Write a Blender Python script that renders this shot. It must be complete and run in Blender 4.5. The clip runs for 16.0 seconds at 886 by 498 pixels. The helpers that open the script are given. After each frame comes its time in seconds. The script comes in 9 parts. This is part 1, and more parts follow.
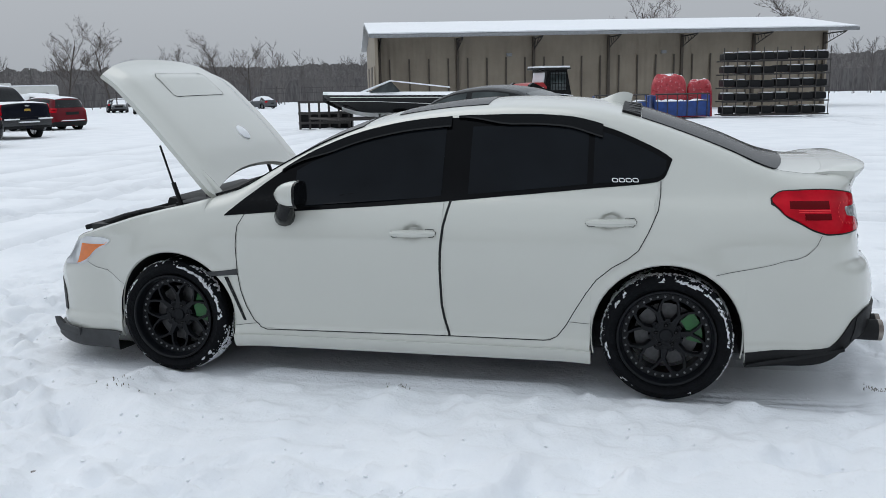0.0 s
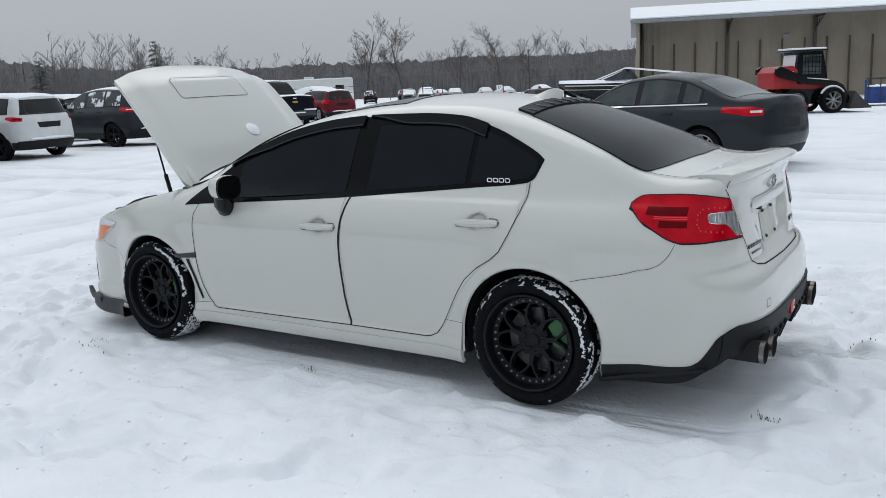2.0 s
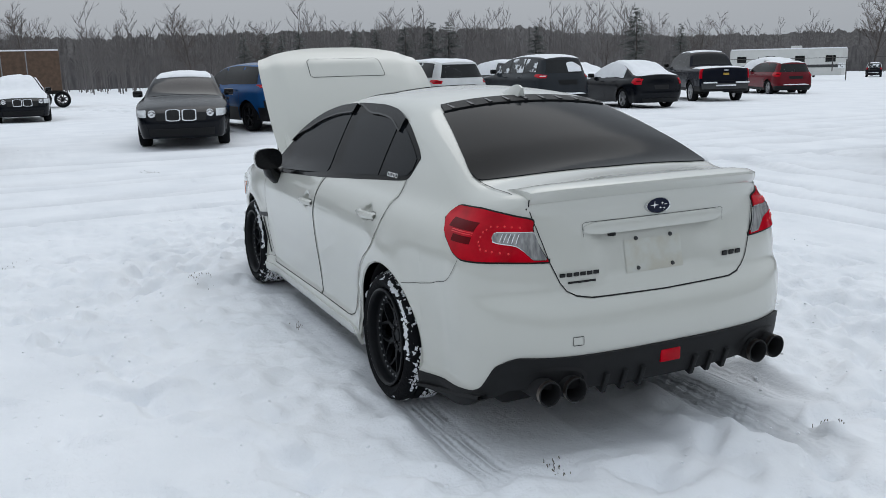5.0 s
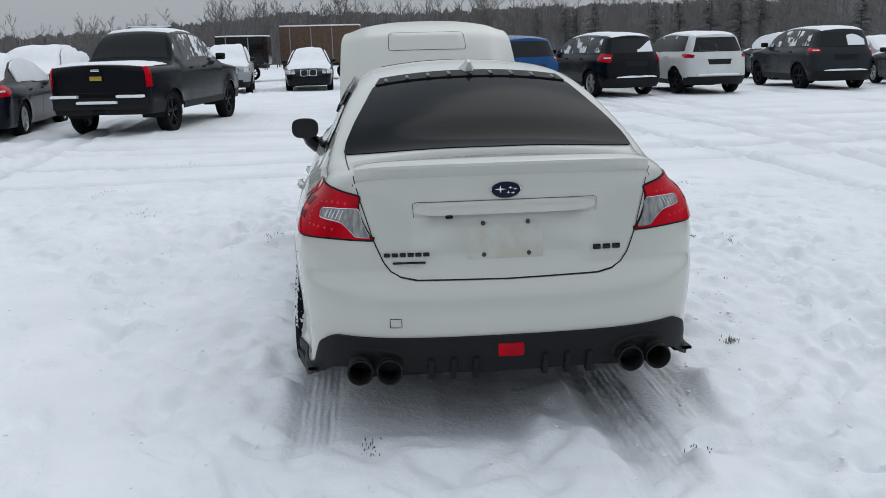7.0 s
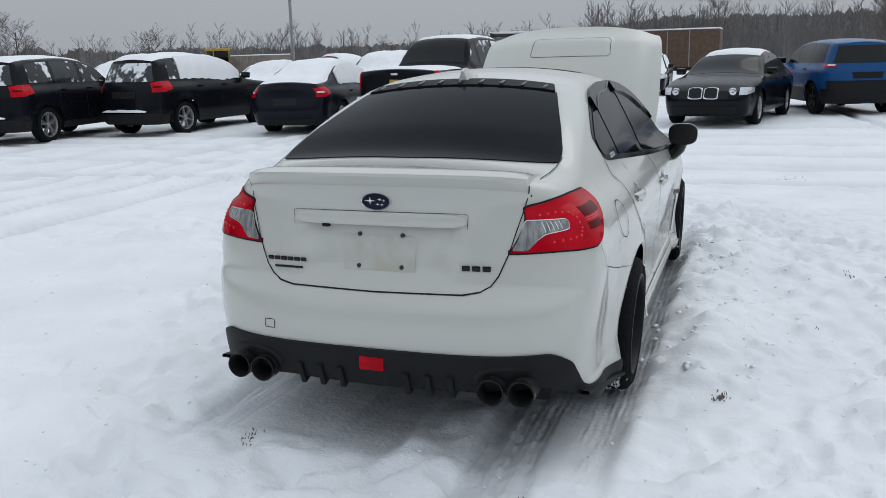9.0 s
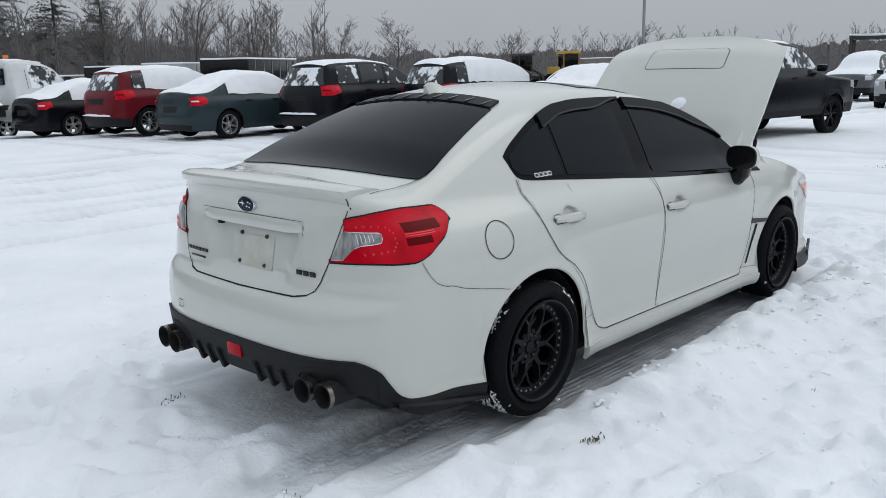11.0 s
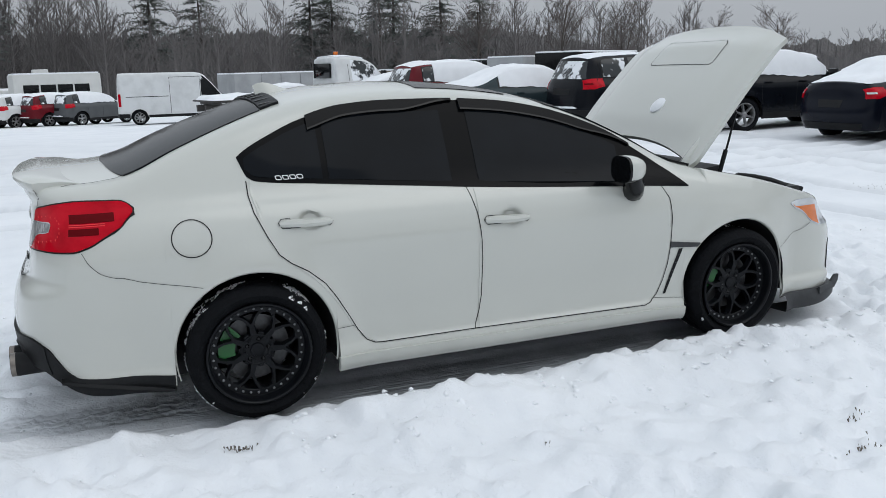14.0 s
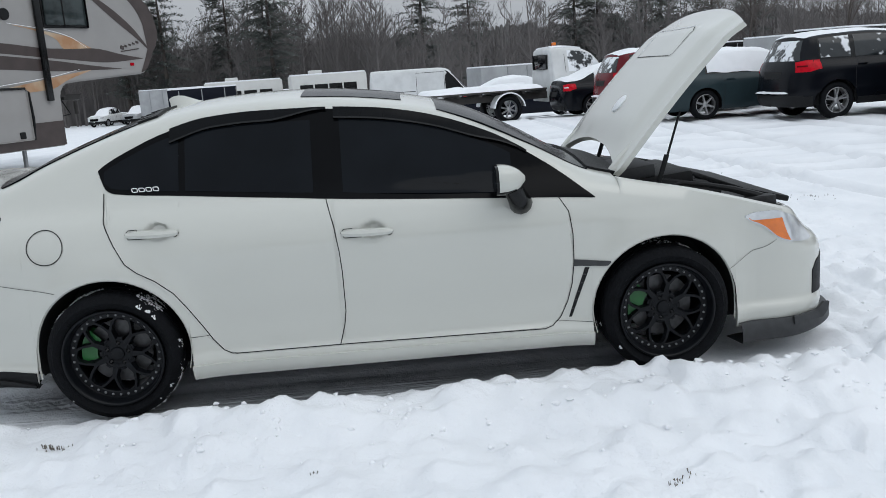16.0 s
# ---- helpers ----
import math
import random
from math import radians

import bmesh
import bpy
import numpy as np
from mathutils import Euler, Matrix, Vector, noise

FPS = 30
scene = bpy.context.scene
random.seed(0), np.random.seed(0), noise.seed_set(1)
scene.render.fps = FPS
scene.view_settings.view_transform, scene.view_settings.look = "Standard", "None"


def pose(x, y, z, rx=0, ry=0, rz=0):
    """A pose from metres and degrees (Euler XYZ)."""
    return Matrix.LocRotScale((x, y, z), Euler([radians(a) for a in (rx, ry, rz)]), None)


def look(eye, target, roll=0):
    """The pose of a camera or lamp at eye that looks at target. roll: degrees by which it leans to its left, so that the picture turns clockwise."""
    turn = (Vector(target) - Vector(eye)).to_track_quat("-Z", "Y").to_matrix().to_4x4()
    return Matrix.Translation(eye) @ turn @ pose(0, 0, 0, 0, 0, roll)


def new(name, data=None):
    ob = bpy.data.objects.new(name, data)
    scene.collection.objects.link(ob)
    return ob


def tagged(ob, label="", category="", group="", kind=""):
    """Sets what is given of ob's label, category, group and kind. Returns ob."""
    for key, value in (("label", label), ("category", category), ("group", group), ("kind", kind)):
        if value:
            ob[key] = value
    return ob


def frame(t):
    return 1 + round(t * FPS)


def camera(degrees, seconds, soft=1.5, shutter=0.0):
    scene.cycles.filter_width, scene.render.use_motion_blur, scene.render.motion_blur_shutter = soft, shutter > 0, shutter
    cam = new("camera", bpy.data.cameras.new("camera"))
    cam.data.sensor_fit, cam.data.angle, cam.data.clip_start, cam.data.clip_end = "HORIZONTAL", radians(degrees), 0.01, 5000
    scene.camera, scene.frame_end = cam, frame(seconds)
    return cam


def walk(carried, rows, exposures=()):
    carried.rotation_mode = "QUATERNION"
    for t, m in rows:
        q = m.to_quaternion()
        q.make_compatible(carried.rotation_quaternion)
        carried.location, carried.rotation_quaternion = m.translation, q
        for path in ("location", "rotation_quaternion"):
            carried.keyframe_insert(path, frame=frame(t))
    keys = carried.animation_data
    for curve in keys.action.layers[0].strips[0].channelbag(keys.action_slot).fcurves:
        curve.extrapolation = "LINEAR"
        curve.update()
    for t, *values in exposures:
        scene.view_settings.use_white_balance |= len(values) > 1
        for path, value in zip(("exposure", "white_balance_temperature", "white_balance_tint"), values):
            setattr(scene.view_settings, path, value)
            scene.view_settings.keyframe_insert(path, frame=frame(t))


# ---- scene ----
cam = camera(54.3, 16.0, soft=0.6)
PATH = [
    (0, (1.226, -5.066, 1.567), (0.767, -3.158, 1.185), -1.3),
    (0.5, (1.695, -4.888, 1.569), (1.082, -3.022, 1.192), -2.1),
    (1, (2.235, -4.788, 1.571), (1.47, -2.979, 1.192), -2.6),
    (1.5, (2.69, -4.603, 1.556), (1.774, -2.867, 1.172), -2.8),
    (2, (3.142, -4.413, 1.569), (2.08, -2.763, 1.18), -2.6),
    (2.5, (3.562, -4.165, 1.586), (2.358, -2.619, 1.188), -2.6),
    (3, (3.933, -3.812, 1.604), (2.595, -2.383, 1.194), -2.5),
    (3.5, (4.343, -3.514, 1.604), (2.878, -2.218, 1.188), -2.2),
    (4, (4.606, -3.127, 1.591), (3.024, -1.979, 1.168), -2.1),
    (4.2, (4.699, -2.97, 1.619), (3.073, -1.886, 1.194), -2.0),
    (6.3, (5.478, -1.216, 1.589), (3.576, -0.792, 1.136), -0.8),
    (6.5, (5.493, -1.021, 1.574), (3.579, -0.667, 1.112), -1.0),
    (7, (5.551, -0.549, 1.579), (3.615, -0.376, 1.11), -1.4),
    (7.5, (5.56, -0.048, 1.592), (3.616, -0.073, 1.124), -1.8),
    (8, (5.441, 0.442, 1.591), (3.509, 0.211, 1.131), -1.8),
    (8.2, (5.42, 0.64, 1.57), (3.498, 0.321, 1.118), -1.8),
    (10.3, (4.648, 2.497, 1.545), (3.068, 1.349, 1.114), -1.3),
    (10.5, (4.531, 2.701, 1.573), (3.001, 1.485, 1.149), -1.3),
    (11, (4.322, 3.128, 1.566), (2.901, 1.782, 1.151), -1.2),
    (11.5, (3.983, 3.467, 1.555), (2.661, 2.024, 1.144), -0.9),
    (12, (3.646, 3.835, 1.556), (2.424, 2.304, 1.149), -0.6),
    (12.5, (3.272, 4.123, 1.561), (2.162, 2.51, 1.154), -0.5),
    (13, (2.819, 4.309, 1.583), (1.831, 2.62, 1.172), -0.7),
    (13.5, (2.39, 4.54, 1.566), (1.538, 2.778, 1.152), -1.1),
    (14, (1.899, 4.634, 1.537), (1.186, 2.812, 1.125), -1.6),
    (14.5, (1.395, 4.779, 1.519), (0.829, 2.905, 1.11), -2.1),
    (15, (0.917, 4.893, 1.534), (0.501, 2.979, 1.126), -2.7),
    (15.5, (0.431, 4.854, 1.538), (0.172, 2.913, 1.13), -3.4),
    (16, (-0.067, 4.861, 1.522), (-0.161, 2.905, 1.116), -4.1),
]
walk(cam, [(t, look(eye, target, roll)) for t, eye, target, roll in PATH],
     exposures=[(0, 0.05), (4, 0.0), (6.3, -0.09), (8.2, -0.09), (10.5, 0.02), (14, 0.03), (16, 0.07)])

# ---- world, sky and sun: a bright overcast winter day ----
world = bpy.data.worlds.new("overcast_sky")
scene.world = world
world.use_nodes = True
wn, wl = world.node_tree.nodes, world.node_tree.links
wn.clear()
w_out = wn.new("ShaderNodeOutputWorld")
w_bg = wn.new("ShaderNodeBackground")
w_bg2 = wn.new("ShaderNodeBackground")
w_add = wn.new("ShaderNodeAddShader")
w_sky = wn.new("ShaderNodeTexSky")
w_sky.sky_type = 'NISHITA'
w_sky.sun_disc = False
w_sky.sun_elevation = radians(60)
w_sky.sun_rotation = radians(-50)
w_sky.air_density, w_sky.dust_density = 1.0, 6.0
w_bg2.inputs["Strength"].default_value = 0.004
wl.new(w_sky.outputs["Color"], w_bg2.inputs["Color"])
w_tc = wn.new("ShaderNodeTexCoord")
w_sep = wn.new("ShaderNodeSeparateXYZ")
wl.new(w_tc.outputs["Generated"], w_sep.inputs[0])
w_noise = wn.new("ShaderNodeTexNoise")
w_noise.inputs["Scale"].default_value = 2.2
w_noise.inputs["Detail"].default_value = 4
wl.new(w_tc.outputs["Generated"], w_noise.inputs["Vector"])
w_mul = wn.new("ShaderNodeMath")
w_mul.operation = 'MULTIPLY_ADD'
wl.new(w_noise.outputs["Fac"], w_mul.inputs[0])
w_mul.inputs[1].default_value = 0.10
wl.new(w_sep.outputs["Z"], w_mul.inputs[2])
w_ramp = wn.new("ShaderNodeValToRGB")
w_ramp.color_ramp.elements[0].position = 0.0
w_ramp.color_ramp.elements[0].color = (0.37, 0.40, 0.44, 1)
w_ramp.color_ramp.elements[1].position = 1.0
w_ramp.color_ramp.elements[1].color = (0.785, 0.87, 0.965, 1)
e = w_ramp.color_ramp.elements.new(0.16)
e.color = (0.45, 0.48, 0.52, 1)
e = w_ramp.color_ramp.elements.new(0.42)
e.color = (0.755, 0.825, 0.90, 1)
wl.new(w_mul.outputs[0], w_ramp.inputs[0])
wl.new(w_ramp.outputs[0], w_bg.inputs["Color"])
w_bg.inputs["Strength"].default_value = 0.93
wl.new(w_bg.outputs[0], w_add.inputs[0])
wl.new(w_bg2.outputs[0], w_add.inputs[1])
wl.new(w_add.outputs[0], w_out.inputs["Surface"])

sun = new("sun", bpy.data.lights.new("sun", 'SUN'))
sun.data.energy, sun.data.angle, sun.data.color = 0.52, radians(50), (1.0, 0.98, 0.95)
sun.matrix_world = look((-6, 5, 12), (0, 0, 0))


# ---- materials ----
def material(name, color, rough=0.5, metal=0.0, coat=0.0, vary=0.0, scale=8.0, bump=0.0, bump_scale=60.0, color2=None,
             speck=None, spec=0.5, trans=0.0, rand=0.0, stretch=None):
    m = bpy.data.materials.new(name)
    m.use_nodes = True
    n, l = m.node_tree.nodes, m.node_tree.links
    b = n["Principled BSDF"]
    b.inputs["Roughness"].default_value = rough
    b.inputs["Metallic"].default_value = metal
    b.inputs["Coat Weight"].default_value = coat
    b.inputs["Coat Roughness"].default_value = 0.06
    b.inputs["Specular IOR Level"].default_value = spec
    b.inputs["Transmission Weight"].default_value = trans
    b.inputs["Base Color"].default_value = (*color, 1)
    tc = n.new("ShaderNodeTexCoord")
    last = None
    if vary or color2:
        t = n.new("ShaderNodeTexNoise")
        t.inputs["Scale"].default_value = scale
        t.inputs["Detail"].default_value = 5
        if stretch:
            mp = n.new("ShaderNodeMapping")
            mp.inputs["Scale"].default_value = stretch
            l.new(tc.outputs["Object"], mp.inputs["Vector"])
            l.new(mp.outputs[0], t.inputs["Vector"])
        else:
            l.new(tc.outputs["Object"], t.inputs["Vector"])
        r = n.new("ShaderNodeValToRGB")
        c2 = color2 or tuple(c * (1 - vary) for c in color)
        r.color_ramp.elements[0].color, r.color_ramp.elements[0].position = (*c2, 1), 0.35
        r.color_ramp.elements[1].color, r.color_ramp.elements[1].position = (*color, 1), 0.62
        l.new(t.outputs["Fac"], r.inputs[0])
        last = r.outputs[0]
        if vary:
            mr = n.new("ShaderNodeMapRange")
            mr.inputs["To Min"].default_value, mr.inputs["To Max"].default_value = max(0.02, rough - 0.08), min(1, rough + 0.08)
            l.new(t.outputs["Fac"], mr.inputs["Value"])
            l.new(mr.outputs[0], b.inputs["Roughness"])
    if speck:
        amount, sc, scol = speck[:3]
        t = n.new("ShaderNodeTexNoise")
        t.inputs["Scale"].default_value = sc
        t.inputs["Detail"].default_value = speck[3] if len(speck) > 3 else 6
        t.inputs["Roughness"].default_value = 0.7
        l.new(tc.outputs["Object"], t.inputs["Vector"])
        r = n.new("ShaderNodeValToRGB")
        r.color_ramp.elements[0].position, r.color_ramp.elements[1].position = 1 - amount - 0.03, 1 - amount + 0.03
        l.new(t.outputs["Fac"], r.inputs[0])
        mx = n.new("ShaderNodeMix")
        mx.data_type = 'RGBA'
        l.new(r.outputs[0], mx.inputs["Factor"])
        if last:
            l.new(last, mx.inputs["A"])
        else:
            mx.inputs["A"].default_value = (*color, 1)
        mx.inputs["B"].default_value = (*scol, 1)
        last = mx.outputs["Result"]
    if rand:
        oi = n.new("ShaderNodeObjectInfo")
        hs = n.new("ShaderNodeHueSaturation")
        mr = n.new("ShaderNodeMapRange")
        mr.inputs["To Min"].default_value, mr.inputs["To Max"].default_value = 1 - rand, 1 + rand
        l.new(oi.outputs["Random"], mr.inputs["Value"])
        l.new(mr.outputs[0], hs.inputs["Value"])
        if last:
            l.new(last, hs.inputs["Color"])
        else:
            hs.inputs["Color"].default_value = (*color, 1)
        last = hs.outputs[0]
    if last:
        l.new(last, b.inputs["Base Color"])
    if bump:
        t = n.new("ShaderNodeTexNoise")
        t.inputs["Scale"].default_value = bump_scale
        t.inputs["Detail"].default_value = 6
        l.new(tc.outputs["Object"], t.inputs["Vector"])
        bp = n.new("ShaderNodeBump")
        bp.inputs["Strength"].default_value = bump
        bp.inputs["Distance"].default_value = 0.02
        l.new(t.outputs["Fac"], bp.inputs["Height"])
        l.new(bp.outputs[0], b.inputs["Normal"])
    return m


M = {}

def ground_snow():
    m = bpy.data.materials.new("trampled_snow")
    m.use_nodes = True
    n, l = m.node_tree.nodes, m.node_tree.links
    b = n["Principled BSDF"]
    b.inputs["Roughness"].default_value = 0.65
    b.inputs["Specular IOR Level"].default_value = 0.22
    tc = n.new("ShaderNodeTexCoord")

    def tex(scale, detail, rough=0.55):
        t = n.new("ShaderNodeTexNoise")
        t.inputs["Scale"].default_value, t.inputs["Detail"].default_value, t.inputs["Roughness"].default_value = scale, detail, rough
        l.new(tc.outputs["Object"], t.inputs["Vector"])
        return t.outputs["Fac"]

    def ramp(src, p0, p1, c0, c1):
        r = n.new("ShaderNodeValToRGB")
        r.color_ramp.elements[0].position, r.color_ramp.elements[1].position = p0, p1
        r.color_ramp.elements[0].color, r.color_ramp.elements[1].color = c0, c1
        l.new(src, r.inputs[0])
        return r.outputs[0]

    def mix(f, x, y):
        q = n.new("ShaderNodeMix")
        q.data_type = 'RGBA'
        l.new(f, q.inputs["Factor"])
        l.new(x, q.inputs["A"])
        l.new(y, q.inputs["B"])
        return q.outputs["Result"]

    base = ramp(tex(1.1, 5), 0.35, 0.65, (0.775, 0.795, 0.825, 1), (0.85, 0.865, 0.89, 1))
    slush_shade = ramp(tex(7.0, 6, 0.65), 0.3, 0.7, (0.15, 0.155, 0.165, 1), (0.42, 0.435, 0.46, 1))
    # grey of ice and slush, with part of the car's shade painted in
    at = n.new("ShaderNodeAttribute")
    at.attribute_name = "slush_shade"
    col = mix(at.outputs["Fac"], base, slush_shade)
    dirt = ramp(tex(2.6, 8, 0.72), 0.685, 0.715, (0, 0, 0, 1), (1, 1, 1, 1))
    brown = ramp(tex(30, 3), 0.4, 0.6, (0.11, 0.09, 0.075, 1), (0.5, 0.5, 0.5, 1))
    col = mix(dirt, col, brown)
    l.new(col, b.inputs["Base Color"])
    h = None
    for sc, det, wgt in ((3.0, 3, 0.45), (11, 4, 0.36), (30, 3, 0.16), (90, 2, 0.04)):
        mu = n.new("ShaderNodeMath")
        mu.operation = 'MULTIPLY_ADD'
        l.new(tex(sc, det, 0.6), mu.inputs[0])
        mu.inputs[1].default_value = wgt
        if h is not None:
            l.new(h, mu.inputs[2])
        else:
            mu.inputs[2].default_value = 0
        h = mu.outputs[0]
    def calc(op, a, c, add=0.0):
        q = n.new("ShaderNodeMath")
        q.operation = op
        for k, w in enumerate((a, c, add)):
            if isinstance(w, (int, float)):
                q.inputs[k].default_value = w
            else:
                l.new(w, q.inputs[k])
        return q.outputs[0]

    # broken crust: thin chips with crisp edges
    chips = ramp(tex(16, 5, 0.6), 0.50, 0.53, (0, 0, 0, 1), (1, 1, 1, 1))
    h = calc('MULTIPLY_ADD', calc('MULTIPLY', chips, ramp(tex(1.7, 4), 0.42, 0.58, (0, 0, 0, 1), (1, 1, 1, 1))), 0.075, h)
    # tyre tread pressed into the tracks
    tr = n.new("ShaderNodeAttribute")
    tr.attribute_name = "tread"
    xyz = n.new("ShaderNodeSeparateXYZ")
    l.new(tc.outputs["Object"], xyz.inputs[0])
    groove = calc('SINE', calc('MULTIPLY_ADD', xyz.outputs["Y"], 190.0, calc('MULTIPLY', tex(5, 2), 3.0)), 0.0)
    block = calc('SINE', calc('MULTIPLY_ADD', xyz.outputs["X"], 150.0, calc('MULTIPLY', xyz.outputs["Y"], 120.0)), 0.0)
    pattern = calc('MULTIPLY_ADD', block, 0.35, groove)
    worn = calc('MULTIPLY', tr.outputs["Fac"], ramp(tex(6, 4), 0.38, 0.6, (0, 0, 0, 1), (1, 1, 1, 1)))
    h = calc('MULTIPLY_ADD', calc('MULTIPLY', pattern, worn), 0.10, h)
    bp = n.new("ShaderNodeBump")
    bp.inputs["Strength"].default_value, bp.inputs["Distance"].default_value = 0.5, 0.05
    l.new(h, bp.inputs["Height"])
    l.new(bp.outputs[0], b.inputs["Normal"])
    return m


M["snow"] = ground_snow()
M["grass_dirt"] = material("wet_dirt_and_grass", (0.11, 0.095, 0.08), 0.9, color2=(0.22, 0.20, 0.17), vary=0.3, scale=30)
M["snow_soft"] = material("snow_soft", (0.87, 0.885, 0.91), 0.7, vary=0.04, scale=5, bump=0.2, bump_scale=40, spec=0.2)
M["paint_white"] = material("pearl_white_paint", (0.558, 0.563, 0.520), 0.26, coat=0.75, color2=(0.552, 0.557, 0.514), scale=3.5)
M["black_plastic"] = material("black_plastic", (0.009, 0.0095, 0.0105), 0.55, spec=0.22, vary=0.25, scale=30, bump=0.08, bump_scale=300)
M["gloss_black"] = material("gloss_black", (0.004, 0.0045, 0.005), 0.16, spec=0.25, coat=0.12, vary=0.2, scale=12)
M["lip_grey"] = material("grey_plastic", (0.04, 0.042, 0.045), 0.55, vary=0.3, scale=25)
M["tint"] = material("dark_tinted_glass", (0.0075, 0.0095, 0.0125), 0.05, spec=0.09, vary=0.35, scale=2.2)
M["tint_frame"] = material("black_window_trim", (0.003, 0.0033, 0.004), 0.14, spec=0.08, vary=0.2, scale=6)
M["smoke"] = material("smoked_acrylic", (0.003, 0.0036, 0.0046), 0.1, spec=0.12, vary=0.2, scale=8)
M["tint_wet"] = material("wet_tinted_glass", (0.006, 0.0075, 0.0095), 0.13, spec=0.05, vary=0.3, scale=5, speck=(0.27, 130, (0.02, 0.022, 0.025)))
M["rubber"] = material("rubber", (0.0055, 0.0062, 0.0078), 0.75, spec=0.13, vary=0.3, scale=20, bump=0.15, bump_scale=120)
M["rubber_snowy"] = material("snowy_rubber", (0.0055, 0.0062, 0.0078), 0.78, spec=0.13, vary=0.3, scale=20, bump=0.4, bump_scale=60,
                             speck=(0.24, 14, (0.35, 0.37, 0.40)))
M["rim_black"] = material("satin_black_alloy", (0.0045, 0.0055, 0.0075), 0.42, spec=0.22, vary=0.2, scale=20)
M["rivet_steel"] = material("dull_zinc", (0.30, 0.31, 0.32), 0.5, metal=0.35, vary=0.3, scale=40)
M["steel"] = material("steel", (0.42, 0.42, 0.42), 0.28, metal=1.0, vary=0.25, scale=30)
M["disc_iron"] = material("dark_brake_iron", (0.10, 0.10, 0.102), 0.45, metal=0.8, vary=0.3, scale=30)
M["brake_green"] = material("green_caliper_paint", (0.006, 0.12, 0.018), 0.4, coat=0.2, vary=0.2, scale=20)
M["lens_red"] = material("red_lamp_lens", (0.52, 0.003, 0.014), 0.06, spec=0.12, color2=(0.36, 0.0015, 0.009), vary=0.05, scale=9)
M["lens_bright"] = material("bright_red_lens", (0.80, 0.03, 0.04), 0.1, spec=0.4, vary=0.1, scale=40)
M["lens_reverse"] = material("grey_reversing_lens", (0.30, 0.30, 0.295), 0.12, spec=0.5, coat=0.3, color2=(0.15, 0.152, 0.155), vary=0.2, scale=60, stretch=(1, 1, 0.25))
M["lens_dark"] = material("dark_red_lens", (0.11, 0.0015, 0.004), 0.14, spec=0.07, vary=0.1, scale=18)
M["lens_clear"] = material("clear_lamp_lens", (0.70, 0.72, 0.74), 0.1, metal=0.35, coat=0.6, vary=0.22, scale=14)
M["lens_amber"] = material("amber_lamp_lens", (0.75, 0.17, 0.01), 0.15, coat=0.8, vary=0.15, scale=20)
M["gap"] = material("shadow_gap_rubber", (0.004, 0.004, 0.005), 0.8, vary=0.2, scale=30)
M["chrome"] = material("chrome", (0.75, 0.76, 0.78), 0.12, metal=1.0, vary=0.1, scale=20)
M["white_print"] = material("white_vinyl", (0.82, 0.83, 0.84), 0.5, vary=0.04, scale=40)
M["emblem_blue"] = material("emblem_blue", (0.004, 0.008, 0.028), 0.25, spec=0.15, coat=0.1, vary=0.2, scale=40)
M["plate_stain"] = material("stained_plate_area", (0.53, 0.54, 0.50), 0.42, color2=(0.48, 0.465, 0.40), vary=0.1, scale=14)
M["engine"] = material("engine_bay", (0.022, 0.023, 0.025), 0.6, color2=(0.006, 0.006, 0.007), vary=0.3, scale=16, bump=0.3, bump_scale=30)
M["carbon"] = material("under_hood_liner", (0.035, 0.036, 0.038), 0.9, vary=0.3, scale=12, bump=0.2, bump_scale=80)


# ---- mesh helpers ----
def curve(pts):
    """A smooth monotone curve through (x, y) points."""
    xs, ys = np.array([p[0] for p in pts], float), np.array([p[1] for p in pts], float)
    d = np.diff(ys) / np.diff(xs)
    m = np.zeros(len(xs))
    m[0], m[-1] = d[0], d[-1]
    for i in range(1, len(xs) - 1):
        m[i] = 0 if d[i - 1] * d[i] <= 0 else 2 * d[i - 1] * d[i] / (d[i - 1] + d[i])

    def f(x):
        x = np.clip(x, xs[0], xs[-1])
        i = np.clip(np.searchsorted(xs, x, side="right") - 1, 0, len(xs) - 2)
        h = xs[i + 1] - xs[i]
        t = (x - xs[i]) / h
        return ((1 + 2 * t) * (1 - t) ** 2 * ys[i] + t * (1 - t) ** 2 * h * m[i]
                + t * t * (3 - 2 * t) * ys[i + 1] + t * t * (t - 1) * h * m[i + 1])
    return f


def mesh(name, verts, faces, smooth=True, sharp=35):
    me = bpy.data.meshes.new(name)
    me.from_pydata([tuple(map(float, v)) for v in verts], [], faces)
    me.update()
    if smooth:
        me.shade_smooth()
        me.set_sharp_from_angle(angle=radians(sharp))
    return me


def bm_mesh(name, bm, smooth=True, sharp=35):
    me = bpy.data.meshes.new(name)
    bm.to_mesh(me)
    bm.free()
    if smooth:
        me.shade_smooth()
        me.set_sharp_from_angle(angle=radians(sharp))
    return me


def part(name, me, mat, parent=None, label="", mat_rest=None):
    ob = new(name, me)
    if mat is not None and not me.materials:
        for one in (mat if isinstance(mat, (list, tuple)) else [mat]):
            me.materials.append(M[one] if isinstance(one, str) else one)
    if parent is not None:
        ob.parent = parent
    if label:
        ob["label"] = label
    return ob


def fall(x, y):
    """The yard falls gently away on all sides, most towards the near woods."""
    return -0.016 * max(0.0, math.hypot(x, y) - 22) - (0.040 * min(max(0.0, -y - 18.5), 9) + 0.010 * min(max(0.0, -y - 27.5), 40)) * min(max((x + 26) / 14, 0.0), 1.0)


